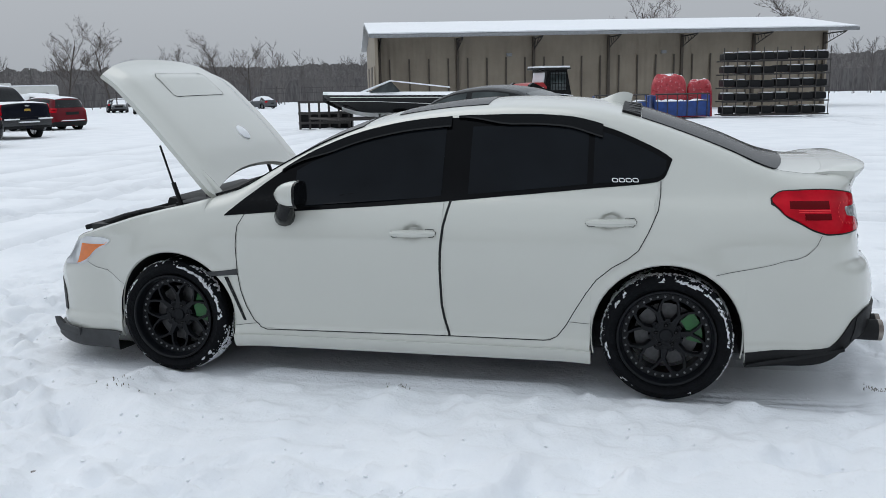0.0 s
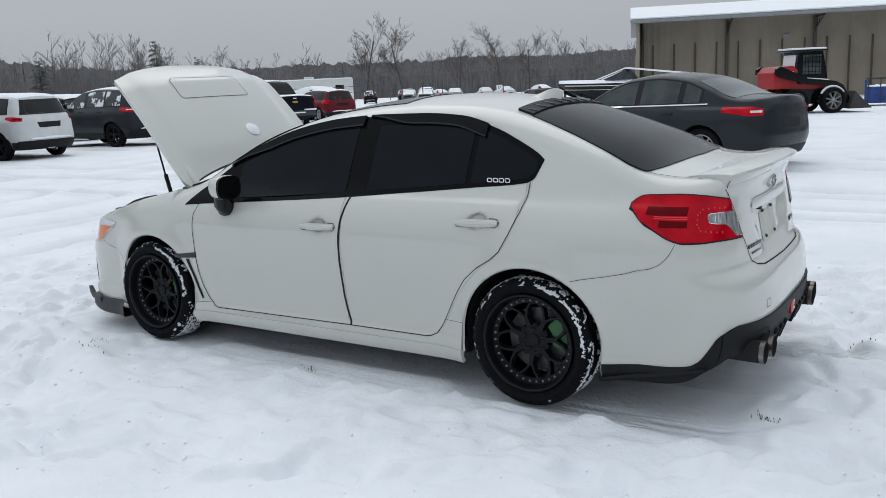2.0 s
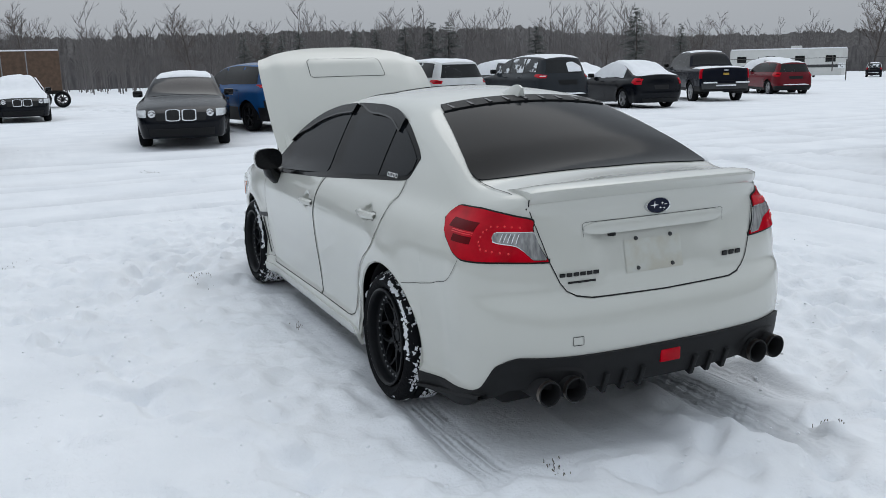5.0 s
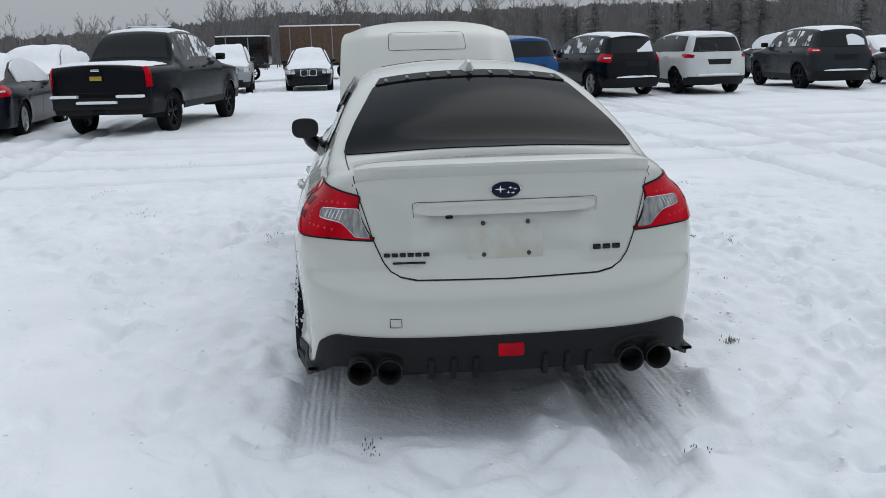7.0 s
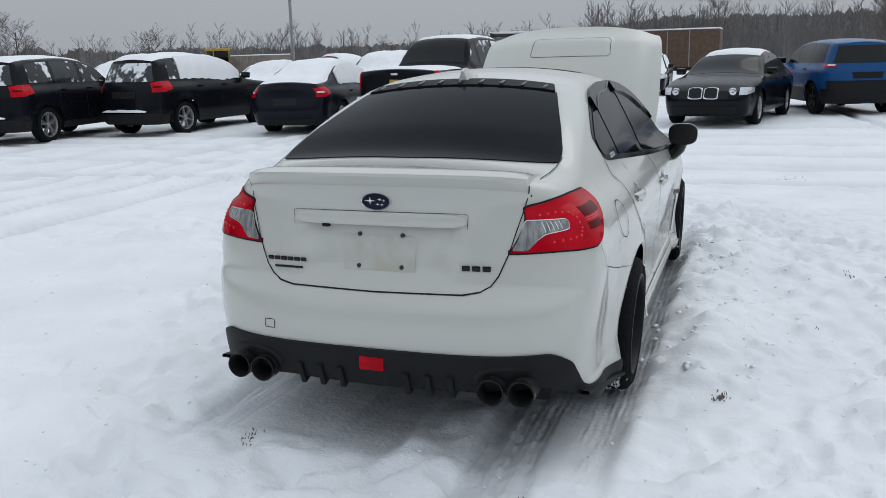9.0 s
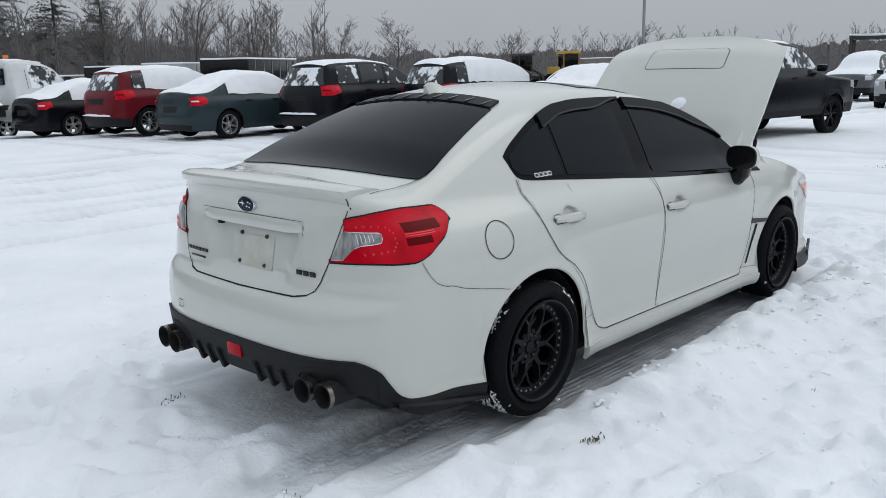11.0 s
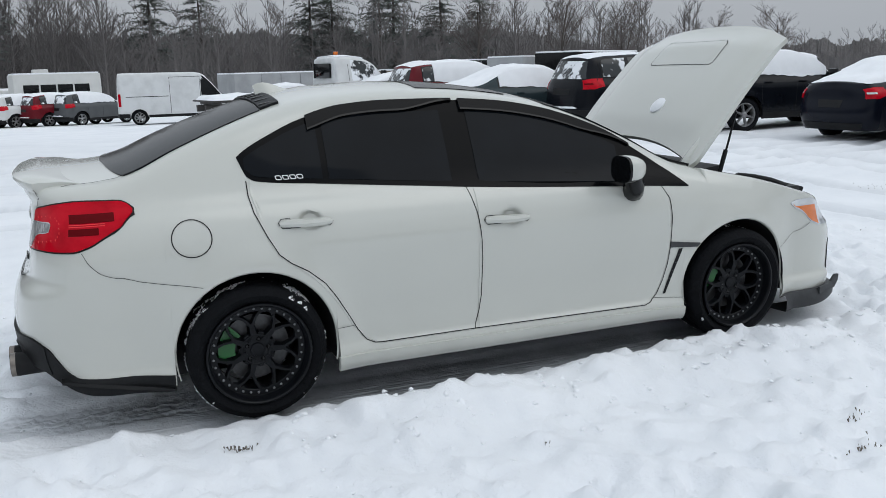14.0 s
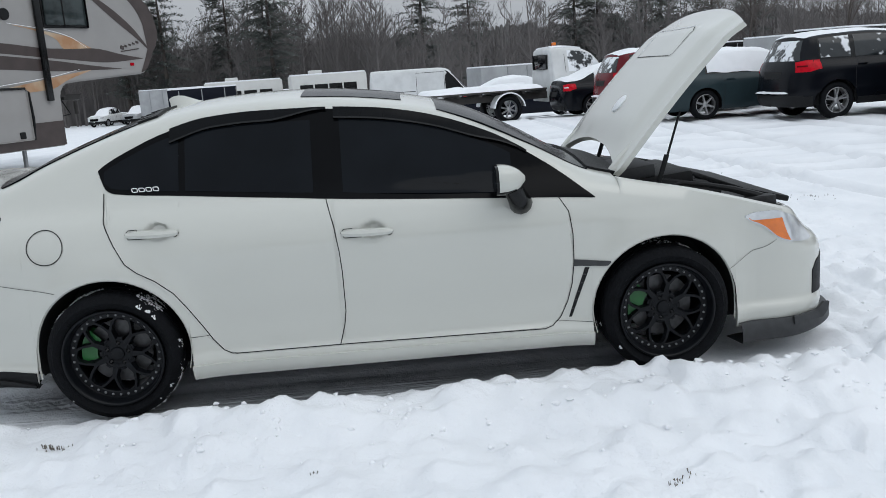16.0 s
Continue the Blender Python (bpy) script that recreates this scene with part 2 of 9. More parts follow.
def thing(name, label, category, group="", m=None, kind=""):
    ob = new(name)
    ob.empty_display_size = 0.2
    if m is not None:
        m = m.copy()
        m.translation.z += fall(m.translation.x, m.translation.y)
        ob.matrix_world = m
    return tagged(ob, label, category, group, kind)


def grid_faces(nu, nv, flip=False):
    f = []
    for i in range(nu - 1):
        for j in range(nv - 1):
            a, b, c, d = i * nv + j, i * nv + j + 1, (i + 1) * nv + j + 1, (i + 1) * nv + j
            f.append((a, b, c, d) if flip else (a, d, c, b))
    return f


def sheet(name, P, flip=False, sharp=35):
    P = np.asarray(P)
    nu, nv = P.shape[:2]
    return mesh(name, P.reshape(-1, 3), grid_faces(nu, nv, flip), sharp=sharp)


def normals(P):
    du = np.gradient(P, axis=0)
    dv = np.gradient(P, axis=1)
    n = np.cross(du, dv)
    return n / np.maximum(np.linalg.norm(n, axis=2, keepdims=True), 1e-9)


def plate(name, P, off, depth, out, sharp=40):
    """A panel that lies on the surface P, off proud of it, with edges turned in by depth. out: a point function giving +1 or -1."""
    N = normals(P) * out
    Q = P + N * off
    R = P + N * (off - depth)
    nu, nv = P.shape[:2]
    A = np.zeros((nu + 2, nv + 2, 3))
    A[1:-1, 1:-1] = Q
    A[0, 1:-1], A[-1, 1:-1], A[1:-1, 0], A[1:-1, -1] = R[0], R[-1], R[:, 0], R[:, -1]
    A[0, 0], A[0, -1], A[-1, 0], A[-1, -1] = R[0, 0], R[0, -1], R[-1, 0], R[-1, -1]
    return sheet(name, A, flip=out < 0, sharp=sharp)


def box_bm(size, bevel=0.0, loc=(0, 0, 0), bm=None, rot=None):
    own = bmesh.new()
    bmesh.ops.create_cube(own, size=1)
    bmesh.ops.scale(own, vec=size, verts=own.verts)
    if bevel:
        bmesh.ops.bevel(own, geom=own.edges[:], offset=bevel, segments=2, affect='EDGES', profile=0.6)
    if rot is not None:
        bmesh.ops.transform(own, matrix=rot, verts=own.verts)
    bmesh.ops.translate(own, vec=loc, verts=own.verts)
    if bm is None:
        return own
    tmp = bpy.data.meshes.new("tmp")
    own.to_mesh(tmp)
    own.free()
    bm.from_mesh(tmp)
    bpy.data.meshes.remove(tmp)
    return bm


def box(name, size, loc, mat, parent, bevel=0.01, label="", rot=None):
    return part(name, bm_mesh(name, box_bm(size, bevel, loc, rot=rot)), mat, parent, label)


def lathe(profile, n=40, axis="y"):
    """Verts and faces of a profile of (radius, along) turned round an axis through the origin."""
    v, f = [], []
    for r, a in profile:
        for k in range(n):
            t = 2 * math.pi * k / n
            c, s = r * math.cos(t), r * math.sin(t)
            v.append({"y": (c, a, s), "x": (a, c, s), "z": (c, s, a)}[axis])
    for i in range(len(profile) - 1):
        for k in range(n):
            k2 = (k + 1) % n
            f.append((i * n + k, i * n + k2, (i + 1) * n + k2, (i + 1) * n + k))
    return v, f


def tube(points, radius, n=6, closed_ends=True):
    """Verts and faces of a tube along points; radius: one number or one a point."""
    pts = [Vector(p) for p in points]
    rad = radius if isinstance(radius, (list, tuple)) else [radius] * len(pts)
    v, f = [], []
    for i, p in enumerate(pts):
        d = (pts[min(i + 1, len(pts) - 1)] - pts[max(i - 1, 0)]).normalized()
        a = d.orthogonal().normalized() if abs(d.z) > 0.95 else d.cross(Vector((0, 0, 1))).normalized()
        b = d.cross(a)
        for k in range(n):
            t = 2 * math.pi * k / n
            v.append(tuple(p + (a * math.cos(t) + b * math.sin(t)) * rad[i]))
    for i in range(len(pts) - 1):
        for k in range(n):
            k2 = (k + 1) % n
            f.append((i * n + k, i * n + k2, (i + 1) * n + k2, (i + 1) * n + k))
    if closed_ends:
        f.append(tuple(range(n))[::-1])
        f.append(tuple((len(pts) - 1) * n + k for k in range(n)))
    return v, f


def join(pieces):
    v, f = [], []
    for pv, pf in pieces:
        o = len(v)
        v += [tuple(p) for p in pv]
        f += [tuple(i + o for i in face) for face in pf]
    return v, f


def hashed(ix, iy, seed):
    h = (ix.astype(np.int64) * 374761393 + iy.astype(np.int64) * 668265263 + seed * 974711) & 0x7fffffff
    h = ((h ^ (h >> 13)) * 1274126177) & 0x7fffffff
    return ((h ^ (h >> 16)) & 0xffff) / 65535.0


def vnoise(x, y, seed=0):
    ix, iy = np.floor(x), np.floor(y)
    fx, fy = x - ix, y - iy
    fx, fy = fx * fx * (3 - 2 * fx), fy * fy * (3 - 2 * fy)
    a, b = hashed(ix, iy, seed), hashed(ix + 1, iy, seed)
    c, d = hashed(ix, iy + 1, seed), hashed(ix + 1, iy + 1, seed)
    return (a * (1 - fx) + b * fx) * (1 - fy) + (c * (1 - fx) + d * fx) * fy - 0.5


def smooth01(a, b, x):
    t = np.clip((x - a) / (b - a), 0, 1)
    return t * t * (3 - 2 * t)


# ---- vehicle shells ----
class Shell:
    """A car body: a plan contour at every height, from the nose round one flank to the tail, and a top across it. Front is -x."""

    def __init__(s, top, half, front, rear, xf, xr, nf=2.6, nr=3.0, arches=(), sill=0.2, taper_f=0.09, taper_r=0.09, crown=0.05,
                 corner=0.07, flare=0.015, lean_x=None, open_hood=None, dent=None, tail_bottom=None):
        s.top, s.half, s.front, s.rear = curve(top), curve(half), curve(front), curve(rear)
        s.xf, s.xr, s.nf, s.nr, s.arches, s.sill = xf, xr, nf, nr, arches, sill
        s.tf, s.tr, s.crown, s.corner, s.flare, s.open_hood, s.dent = taper_f, taper_r, crown, corner, flare, open_hood, dent
        s.tail_bottom, s.cups, s.cup_gain = tail_bottom, (), 1.0

    def side(s, x, z):
        y = s.half(z)
        mid_f, mid_r = s.xf * 0.6, s.xr * 0.6
        y = y - s.tf * np.clip((mid_f - x) / (mid_f - s.xf), 0, 2) ** 2 - s.tr * np.clip((x - mid_r) / (s.xr - mid_r), 0, 2) ** 2
        for xc, zc, r in s.arches:
            d = np.hypot(x - xc, z - zc)
            y = y + s.flare * np.exp(-((d - r) / 0.09) ** 2)
        for xc, zc, rx, rz, dep in s.cups:
            g = ((x - xc) / (rx * s.cup_gain)) ** 2 + ((z - zc) / (rz * s.cup_gain)) ** 2
            y = y - (dep + 0.012 * (s.cup_gain > 1)) * smooth01(1.0, 0.35, g)
        return y

    def at(s, u, z):
        """The point of the flank at u and height z. u: x along the flank, xr to xr + 1 round the tail, xf to xf - 1 round the nose."""
        u, z = np.broadcast_arrays(np.asarray(u, float), np.asarray(z, float))
        ar, af = np.clip(u - s.xr, 0, 1) * math.pi / 2, np.clip(s.xf - u, 0, 1) * math.pi / 2
        ys = s.side(np.clip(u, s.xf, s.xr), z)
        x = np.clip(u, s.xf, s.xr)
        x = np.where(u > s.xr, s.xr + (s.rear(z) - s.xr) * np.sin(ar) ** (2 / s.nr), x)
        x = np.where(u < s.xf, s.xf + (s.front(z) - s.xf) * np.sin(af) ** (2 / s.nf), x)
        y = np.where(u > s.xr, ys * np.maximum(np.cos(ar), 0) ** (2 / s.nr), ys)
        y = np.where(u < s.xf, ys * np.maximum(np.cos(af), 0) ** (2 / s.nf), y)
        if s.dent:
            x = x - s.dent(y, z) * (u > s.xr)
        return np.stack([x, y, z], -1)

    def u_rear(s, y, z):
        ys = s.side(np.asarray(s.xr, float), z)
        return s.xr + np.arccos(np.clip(np.abs(y) / ys, 0, 1) ** (s.nr / 2)) * 2 / math.pi

    def u_front(s, y, z):
        ys = s.side(np.asarray(s.xf, float), z)
        return s.xf - np.arccos(np.clip(np.abs(y) / ys, 0, 1) ** (s.nf / 2)) * 2 / math.pi

    def edge(s, u):
        z = np.full(np.shape(u), 0.9)
        for _ in range(8):
            z = 0.5 * z + 0.5 * (s.top(s.at(u, z)[..., 0]) - s.crown * 0.9)
        return z

    def bottom(s, u):
        z = np.full(np.shape(u), s.sill, float)
        for xc, zc, r in s.arches:
            d = np.clip(1 - ((u - xc) / r) ** 2, 0, 1)
            z = np.where(np.abs(u - xc) < r, np.maximum(z, zc + r * np.sqrt(d)), z)
        if s.tail_bottom:
            z = np.maximum(z, s.tail_bottom(u))
        return z

    def stations(s, step=0.06, cap=14, extra=()):
        xs = list(np.arange(s.xf, s.xr, step)) + [s.xr]
        for xc, zc, r in s.arches:
            a0 = math.acos(min(1, (zc - s.sill) / r)) if zc > s.sill else math.pi / 2
            reach = math.sqrt(max(r * r - (zc - s.sill) ** 2, 0))
            xs = [x for x in xs if abs(x - xc) > r + 0.01]
            xs += [xc - r - 0.004, xc + r + 0.004] + [xc + r * 0.9999 * math.sin(t) for t in np.linspace(-math.pi / 2, math.pi / 2, 25)]
        xs += list(extra)
        a = (np.arange(1, cap + 1) / cap) ** 1.35
        return np.array(sorted(xs) and [s.xf - t for t in a[::-1]] + sorted(xs) + [s.xr + t for t in a])

    def top_at(s, x, y, w=0.62):
        return s.top(x) - s.crown * (np.minimum(np.abs(y) / w, 1.2)) ** 2.2

    def body(s, name="body", ns=26, nt=9, step=0.06, cap=14, extra=()):
        """The painted shell as one sheet from sill to sill."""
        us = s.stations(step, cap, extra)
        s.cup_gain = 1.5
        rows = []
        for u in us:
            u = np.array(float(u))
            zb, ze = float(s.bottom(u)), float(s.edge(u))
            r = min(s.corner, max(0.01, (ze - zb) * 0.4))
            zs = zb + (ze - r - zb) * np.linspace(0, 1, ns) ** 1.0
            col = s.at(np.full(ns, float(u)), zs)
            p1 = col[-1]
            pe = s.at(u, np.array(ze))
            x, ye = pe[0], pe[1]
            if s.open_hood is not None and float(u) < s.open_hood:
                c = np.array([max(x, -1.96), 0, 0])
                inn = np.array([c[0] - x, -ye, 0])
                inn = inn / max(np.linalg.norm(inn), 1e-6)
                q = [pe + (0, 0, 0.0), pe + inn * 0.03 + (0, 0, 0.012), pe + inn * 0.085 + (0, 0, 0.008), pe + inn * 0.095 + (0, 0, -0.05),
                     pe + inn * 0.1 + (0, 0, -0.13)]
                last = q[-1]
                end = np.array([max(x, -1.9), 0.0, last[2]])
                q += [last + (end - last) * t for t in np.linspace(0, 1, 2 + nt)[1:]]
                colm = np.array(list(col) + q)
            else:
                y2 = max(ye - r * 1.6, 0.0)
                w = max(ye, 0.05)
                p2 = np.array([x, y2, float(s.top_at(x, y2, w))])
                arc = [(1 - t) ** 2 * p1 + 2 * t * (1 - t) * pe + t * t * p2 for t in (0.2, 0.4, 0.6, 0.8, 1.0)]
                ac = [np.array([x, y2 * (1 - t), float(s.top_at(x, y2 * (1 - t), w))]) for t in np.linspace(0, 1, 2 + nt)[1:]]
                colm = np.array(list(col) + arc + ac)
            full = np.concatenate([colm * (1, -1, 1), colm[:-1][::-1]])
            rows.append(full)
        s.cup_gain = 1.0
        return sheet(name, np.array(rows), sharp=50)

    def flank(s, name, us, zl, zu, nz, sign, off=0.003, depth=0.012, sharp=40):
        """A panel on one flank between two heights (functions of u)."""
        us = np.asarray(us, float)
        lo, hi = np.broadcast_to(zl(us) if callable(zl) else zl, us.shape), np.broadcast_to(zu(us) if callable(zu) else zu, us.shape)
        t = np.linspace(0, 1, nz)
        Z = lo[:, None] + (hi - lo)[:, None] * t[None]
        P = s.at(us[:, None] + 0 * Z, Z)
        P[..., 1] *= sign
        return plate(name, P, off, depth, -sign, sharp)

    def line(s, name, pts, sign, width=0.006, off=0.0022, n=8):
        """A narrow joint on a flank along (u, z) points."""
        P = []
        for (u0, z0), (u1, z1) in zip(pts[:-1], pts[1:]):
            for t in np.linspace(0, 1, n)[:-1]:
                P.append((u0 + (u1 - u0) * t, z0 + (z1 - z0) * t))
        P.append(pts[-1])
        P = np.array(P)
        X = s.at(P[:, 0], P[:, 1])
        d = np.gradient(X, axis=0)
        e = 0.002
        nrm = np.cross(s.at(P[:, 0] + e, P[:, 1]) - X, s.at(P[:, 0], P[:, 1] + e) - X)
        nrm /= np.maximum(np.linalg.norm(nrm, axis=1, keepdims=True), 1e-12)
        nrm *= -1
        acr = np.cross(nrm, d)
        acr /= np.maximum(np.linalg.norm(acr, axis=1, keepdims=True), 1e-12)
        A = np.stack([X - acr * width / 2 + nrm * off, X + acr * width / 2 + nrm * off], 1)
        A[..., 1] *= sign
        return sheet(name, A)

    def cover(s, name, xs, yl, ny=15, off=0.003, depth=0.01, noise_amp=0.0, seed=0):
        """A panel on the top, |y| < yl(x)."""
        xs = np.asarray(xs, float)
        t = np.linspace(-1, 1, ny)
        ym = np.broadcast_to(yl(xs) if callable(yl) else yl, xs.shape)
        Y = ym[:, None] * t[None]
        X = xs[:, None] + 0 * Y
        W = np.maximum(s.at(xs, s.edge(xs))[..., 1], 0.05)
        Z = s.top_at(X, Y, W[:, None])
        P = np.stack([X, Y, Z], -1)
        if noise_amp:
            P[..., 2] += noise_amp * (vnoise(X * 3, Y * 3, seed) + 0.5 * vnoise(X * 9, Y * 9, seed + 1))
        return plate(name, P, off, depth, 1)


# ---- ground ----
def axis_lines():
    step = 0.028
    a = list(np.arange(0, 4.3, step))
    while a[-1] < 900:
        step = min(step * 1.055, 40)
        a.append(a[-1] + step)
    a = np.array(a)
    return np.concatenate([-a[:0:-1], a])


gx = axis_lines()


def trampled(X, Y):
    """How far the snow is trodden down: all round the car, but for a clean sheet behind its near rear corner."""
    ragged = 0.35 * vnoise(X / 0.5, Y / 0.5, 61) + 0.25 * vnoise(X / 0.17, Y / 0.17, 63)
    ring = smooth01(1.75, 0.95, np.hypot(X / 3.6, Y / 2.7) + 0.5 * vnoise(X / 1.3, Y / 1.3, 65) + ragged * 0.4)
    far = 0.75 * smooth01(-0.05, 0.18, vnoise(X / 2.6, Y / 2.6, 67) + 0.4 * ragged) * smooth01(24, 7, np.hypot(X, Y))
    edge = Y - (-2.27 + 0.37 * X) + 0.5 * ragged
    clean = smooth01(0.06, -0.04, edge) * smooth01(-1.4, -0.4, X) * smooth01(-6.5, -5.0, Y)
    return np.maximum(ring, far) * (1 - 0.93 * clean), clean, edge


def dent(h, x, y, th, la, lb, depth, rim, power=4):
    """Press one rounded hollow with a raised rim into the height field."""
    r = 1.9 * max(la, lb)
    i0, i1 = np.searchsorted(gx, (x - r, x + r))
    j0, j1 = np.searchsorted(gx, (y - r, y + r))
    if i1 - i0 < 3 or j1 - j0 < 3:
        return
    dx, dy = gx[i0:i1, None] - x, gx[None, j0:j1] - y
    u, v = (dx * math.cos(th) + dy * math.sin(th)) / la, (-dx * math.sin(th) + dy * math.cos(th)) / lb
    g = np.abs(u) ** power + np.abs(v) ** power
    h[i0:i1, j0:j1] += -depth * np.exp(-g) * (1 + 0.35 * u) + rim * np.exp(-((g - 2.4) / 2.2) ** 2)


def ground_height(X, Y):
    R = np.hypot(X, Y)
    slush_shade, tread = 0 * X, 0 * X
    T, clean, edge = trampled(X, Y)
    h = -0.016 * np.maximum(0, R - 22) - (0.040 * np.clip(-Y - 18.5, 0, 9) + 0.010 * np.clip(-Y - 27.5, 0, 40)) * np.clip((X + 26) / 14, 0, 1) + 0.10 * vnoise(X / 9, Y / 9, 3) + 0.04 * vnoise(X / 2.3, Y / 2.3, 5) * (1 - 0.5 * clean)
    near = smooth01(26, 6, R)
    h += near * (1 - 0.85 * clean) * (0.020 * vnoise(X / 0.7, Y / 0.7, 7) + 0.010 * vnoise(X / 0.26, Y / 0.26, 9))
    # trodden crust: plates and crumbs
    T = T * (1 - 0.7 * smooth01(1.9, 2.2, X) * smooth01(3.4, 2.9, X) * smooth01(1.15, 0.95, np.abs(Y)))
    plates = np.abs(vnoise(X / 0.21, Y / 0.21, 41)) + 0.6 * np.abs(vnoise(X / 0.10, Y / 0.10, 43))
    h += near * T * (0.048 * (0.24 - plates) + 0.026 * vnoise(X / 0.07, Y / 0.07, 45))
    h += near * T * (0.16 * np.maximum(0, vnoise(X / 0.24, Y / 0.24, 53) - 0.14) + 0.12 * np.maximum(0, vnoise(X / 0.12, Y / 0.12, 55) - 0.20))
    # raised lip where the clean sheet ends, and one lump on it
    h += 0.035 * np.exp(-((edge + 0.03) / 0.07) ** 2) * smooth01(-0.6, 0.2, X) * smooth01(3.2, 2.3, X) * (0.5 + vnoise(X / 0.3, Y / 0.3, 71))
    h += 0.035 * np.exp(-((X - 1.2) / 0.05) ** 2 - ((Y + 2.2) / 0.12) ** 2)
    # footprints and kicked hollows
    rnd = random.Random(3)
    for k in range(2400):
        a, q = rnd.uniform(0, 2 * math.pi), rnd.uniform(0.62, 1.0) if k < 1300 else rnd.uniform(1.0, 2.0)
        x, y = 3.9 * q * math.cos(a), 3.3 * q * math.sin(a)
        if (abs(y) < 1.0 and abs(x) < 2.3) or rnd.random() > float(trampled(np.array(x), np.array(y))[0]) + 0.02:
            continue
        th = a + math.pi / 2 + rnd.gauss(0, 0.6)
        if k % 3:
            dent(h, x, y, th, rnd.uniform(0.11, 0.15), rnd.uniform(0.045, 0.06), rnd.uniform(0.016, 0.038), rnd.uniform(0.003, 0.010))
        else:
            dent(h, x, y, rnd.uniform(0, 3), rnd.uniform(0.06, 0.16), rnd.uniform(0.05, 0.11), rnd.uniform(0.012, 0.035), rnd.uniform(0.002, 0.01), 2.5)
    # a bank of pushed-up lumps along one flank
    bank = np.exp(-((Y - 1.22 - 0.05 * np.sin(X * 2.1) - 0.04 * vnoise(X / 0.2, Y / 0.2, 73)) / 0.25) ** 4) * smooth01(-2.7, -2.1, X) * smooth01(1.75, 1.1, X)
    h += bank * (0.045 + 0.04 * vnoise(X / 0.27, Y / 0.27, 21) + 0.07 * np.maximum(0, vnoise(X / 0.13, Y / 0.13, 23)) + 0.035 * np.abs(vnoise(X / 0.065, Y / 0.065, 25)))
    # lug marks pressed beside the front wheel
    lug = np.exp(-((Y - 0.96) / 0.09) ** 4) * smooth01(-1.0, -1.15, X) * smooth01(-2.9, -2.3, X)
    h += lug * (0.02 + 0.028 * np.sin(X * 39 + 6 * (Y - 0.96)))
    # swept flat under the car; icy on the bank's flank, darkened also for car shade
    under = smooth01(1.0, 0.82, np.abs(Y)) * smooth01(2.45, 2.15, np.abs(X))
    h = h * (1 - 0.93 * under) - 0.022 * under
    wet = smooth01(0.40, 0.52, Y + 0.04 * vnoise(X / 0.4, Y / 0.1, 75)) * smooth01(0.98, 0.86, Y + 0.09 * vnoise(X / 0.15, Y / 0.15, 77)) * smooth01(-1.5, -1.2, X) * smooth01(2.1, 1.2, X + 0.3 * vnoise(X / 0.3, Y / 0.2, 79))
    h -= wet * (0.02 + 0.004 * np.sin(Y * 150) * (vnoise(X / 0.5, Y / 0.05, 81) > -0.1))
    slush_shade = np.maximum(slush_shade, wet * (0.78 + 0.35 * vnoise(X / 0.5, Y / 0.035, 83)))
    tread = np.maximum(tread, wet * smooth01(0.58, 0.64, Y))
    # drift sheltered by the near sill
    h += 0.038 * np.exp(-((Y + 0.84) / 0.12) ** 2) * smooth01(-1.0, -0.8, X) * smooth01(0.95, 0.8, X)
    # tracks of the four wheels behind the car: (inner edge, outer edge, end, slush plus painted shade, tread)
    for y0, y1, x1, wet_shade, kind in ((-0.89, -0.70, 2.35, 0.16, 1), (-0.24, 0.06, 2.25, 0.42, 0), (0.37, 0.64, 2.62, 0.60, 2), (0.76, 0.90, 2.25, 0.22, 1)):
        yc = Y + 0.02 * np.sin(X * 4 + y0)
        m = smooth01(y0 - 0.025, y0 + 0.02, yc) * smooth01(y1 + 0.025, y1 - 0.02, yc) * smooth01(x1 + 0.28, x1 - 0.3, X + 0.3 * vnoise(X / 0.3, Y / 0.16, 31)) * smooth01(1.3, 1.55, X)
        h = h * (1 - 0.8 * m) - 0.028 * m
        if kind:
            tread = np.maximum(tread, m)
        if kind == 1:
            h += m * 0.009 * np.sin((yc - y0) / (y1 - y0) * 2 * math.pi * 3.5)
        elif kind == 2:
            h += m * (0.008 * np.sin((yc - y0) * 72) + 0.010 * np.maximum(0, np.sin(X * 58 + 55 * np.abs(yc - (y0 + y1) / 2))))
        slush_shade = np.maximum(slush_shade, wet_shade * m * (0.75 + 0.7 * vnoise(X / 0.12, Y / 0.07, 33)))
    ridge = smooth01(0.06, 0.13, Y) * smooth01(0.37, 0.31, Y) * smooth01(1.65, 1.85, X) * smooth01(2.75, 2.3, X)
    h += ridge * (0.03 + 0.06 * vnoise(X / 0.15, Y / 0.12, 35) + 0.03 * np.maximum(0, vnoise(X / 0.07, Y / 0.07, 37)))
    # the wheels' own ruts along the near flank
    m = np.exp(-((Y + 0.93) / 0.10) ** 4) * smooth01(-1.0, -0.7, X) * smooth01(1.0, 0.6, X)
    h = h * (1 - 0.6 * m) - 0.012 * m + m * 0.006 * np.sin((Y + 0.93) * 130)
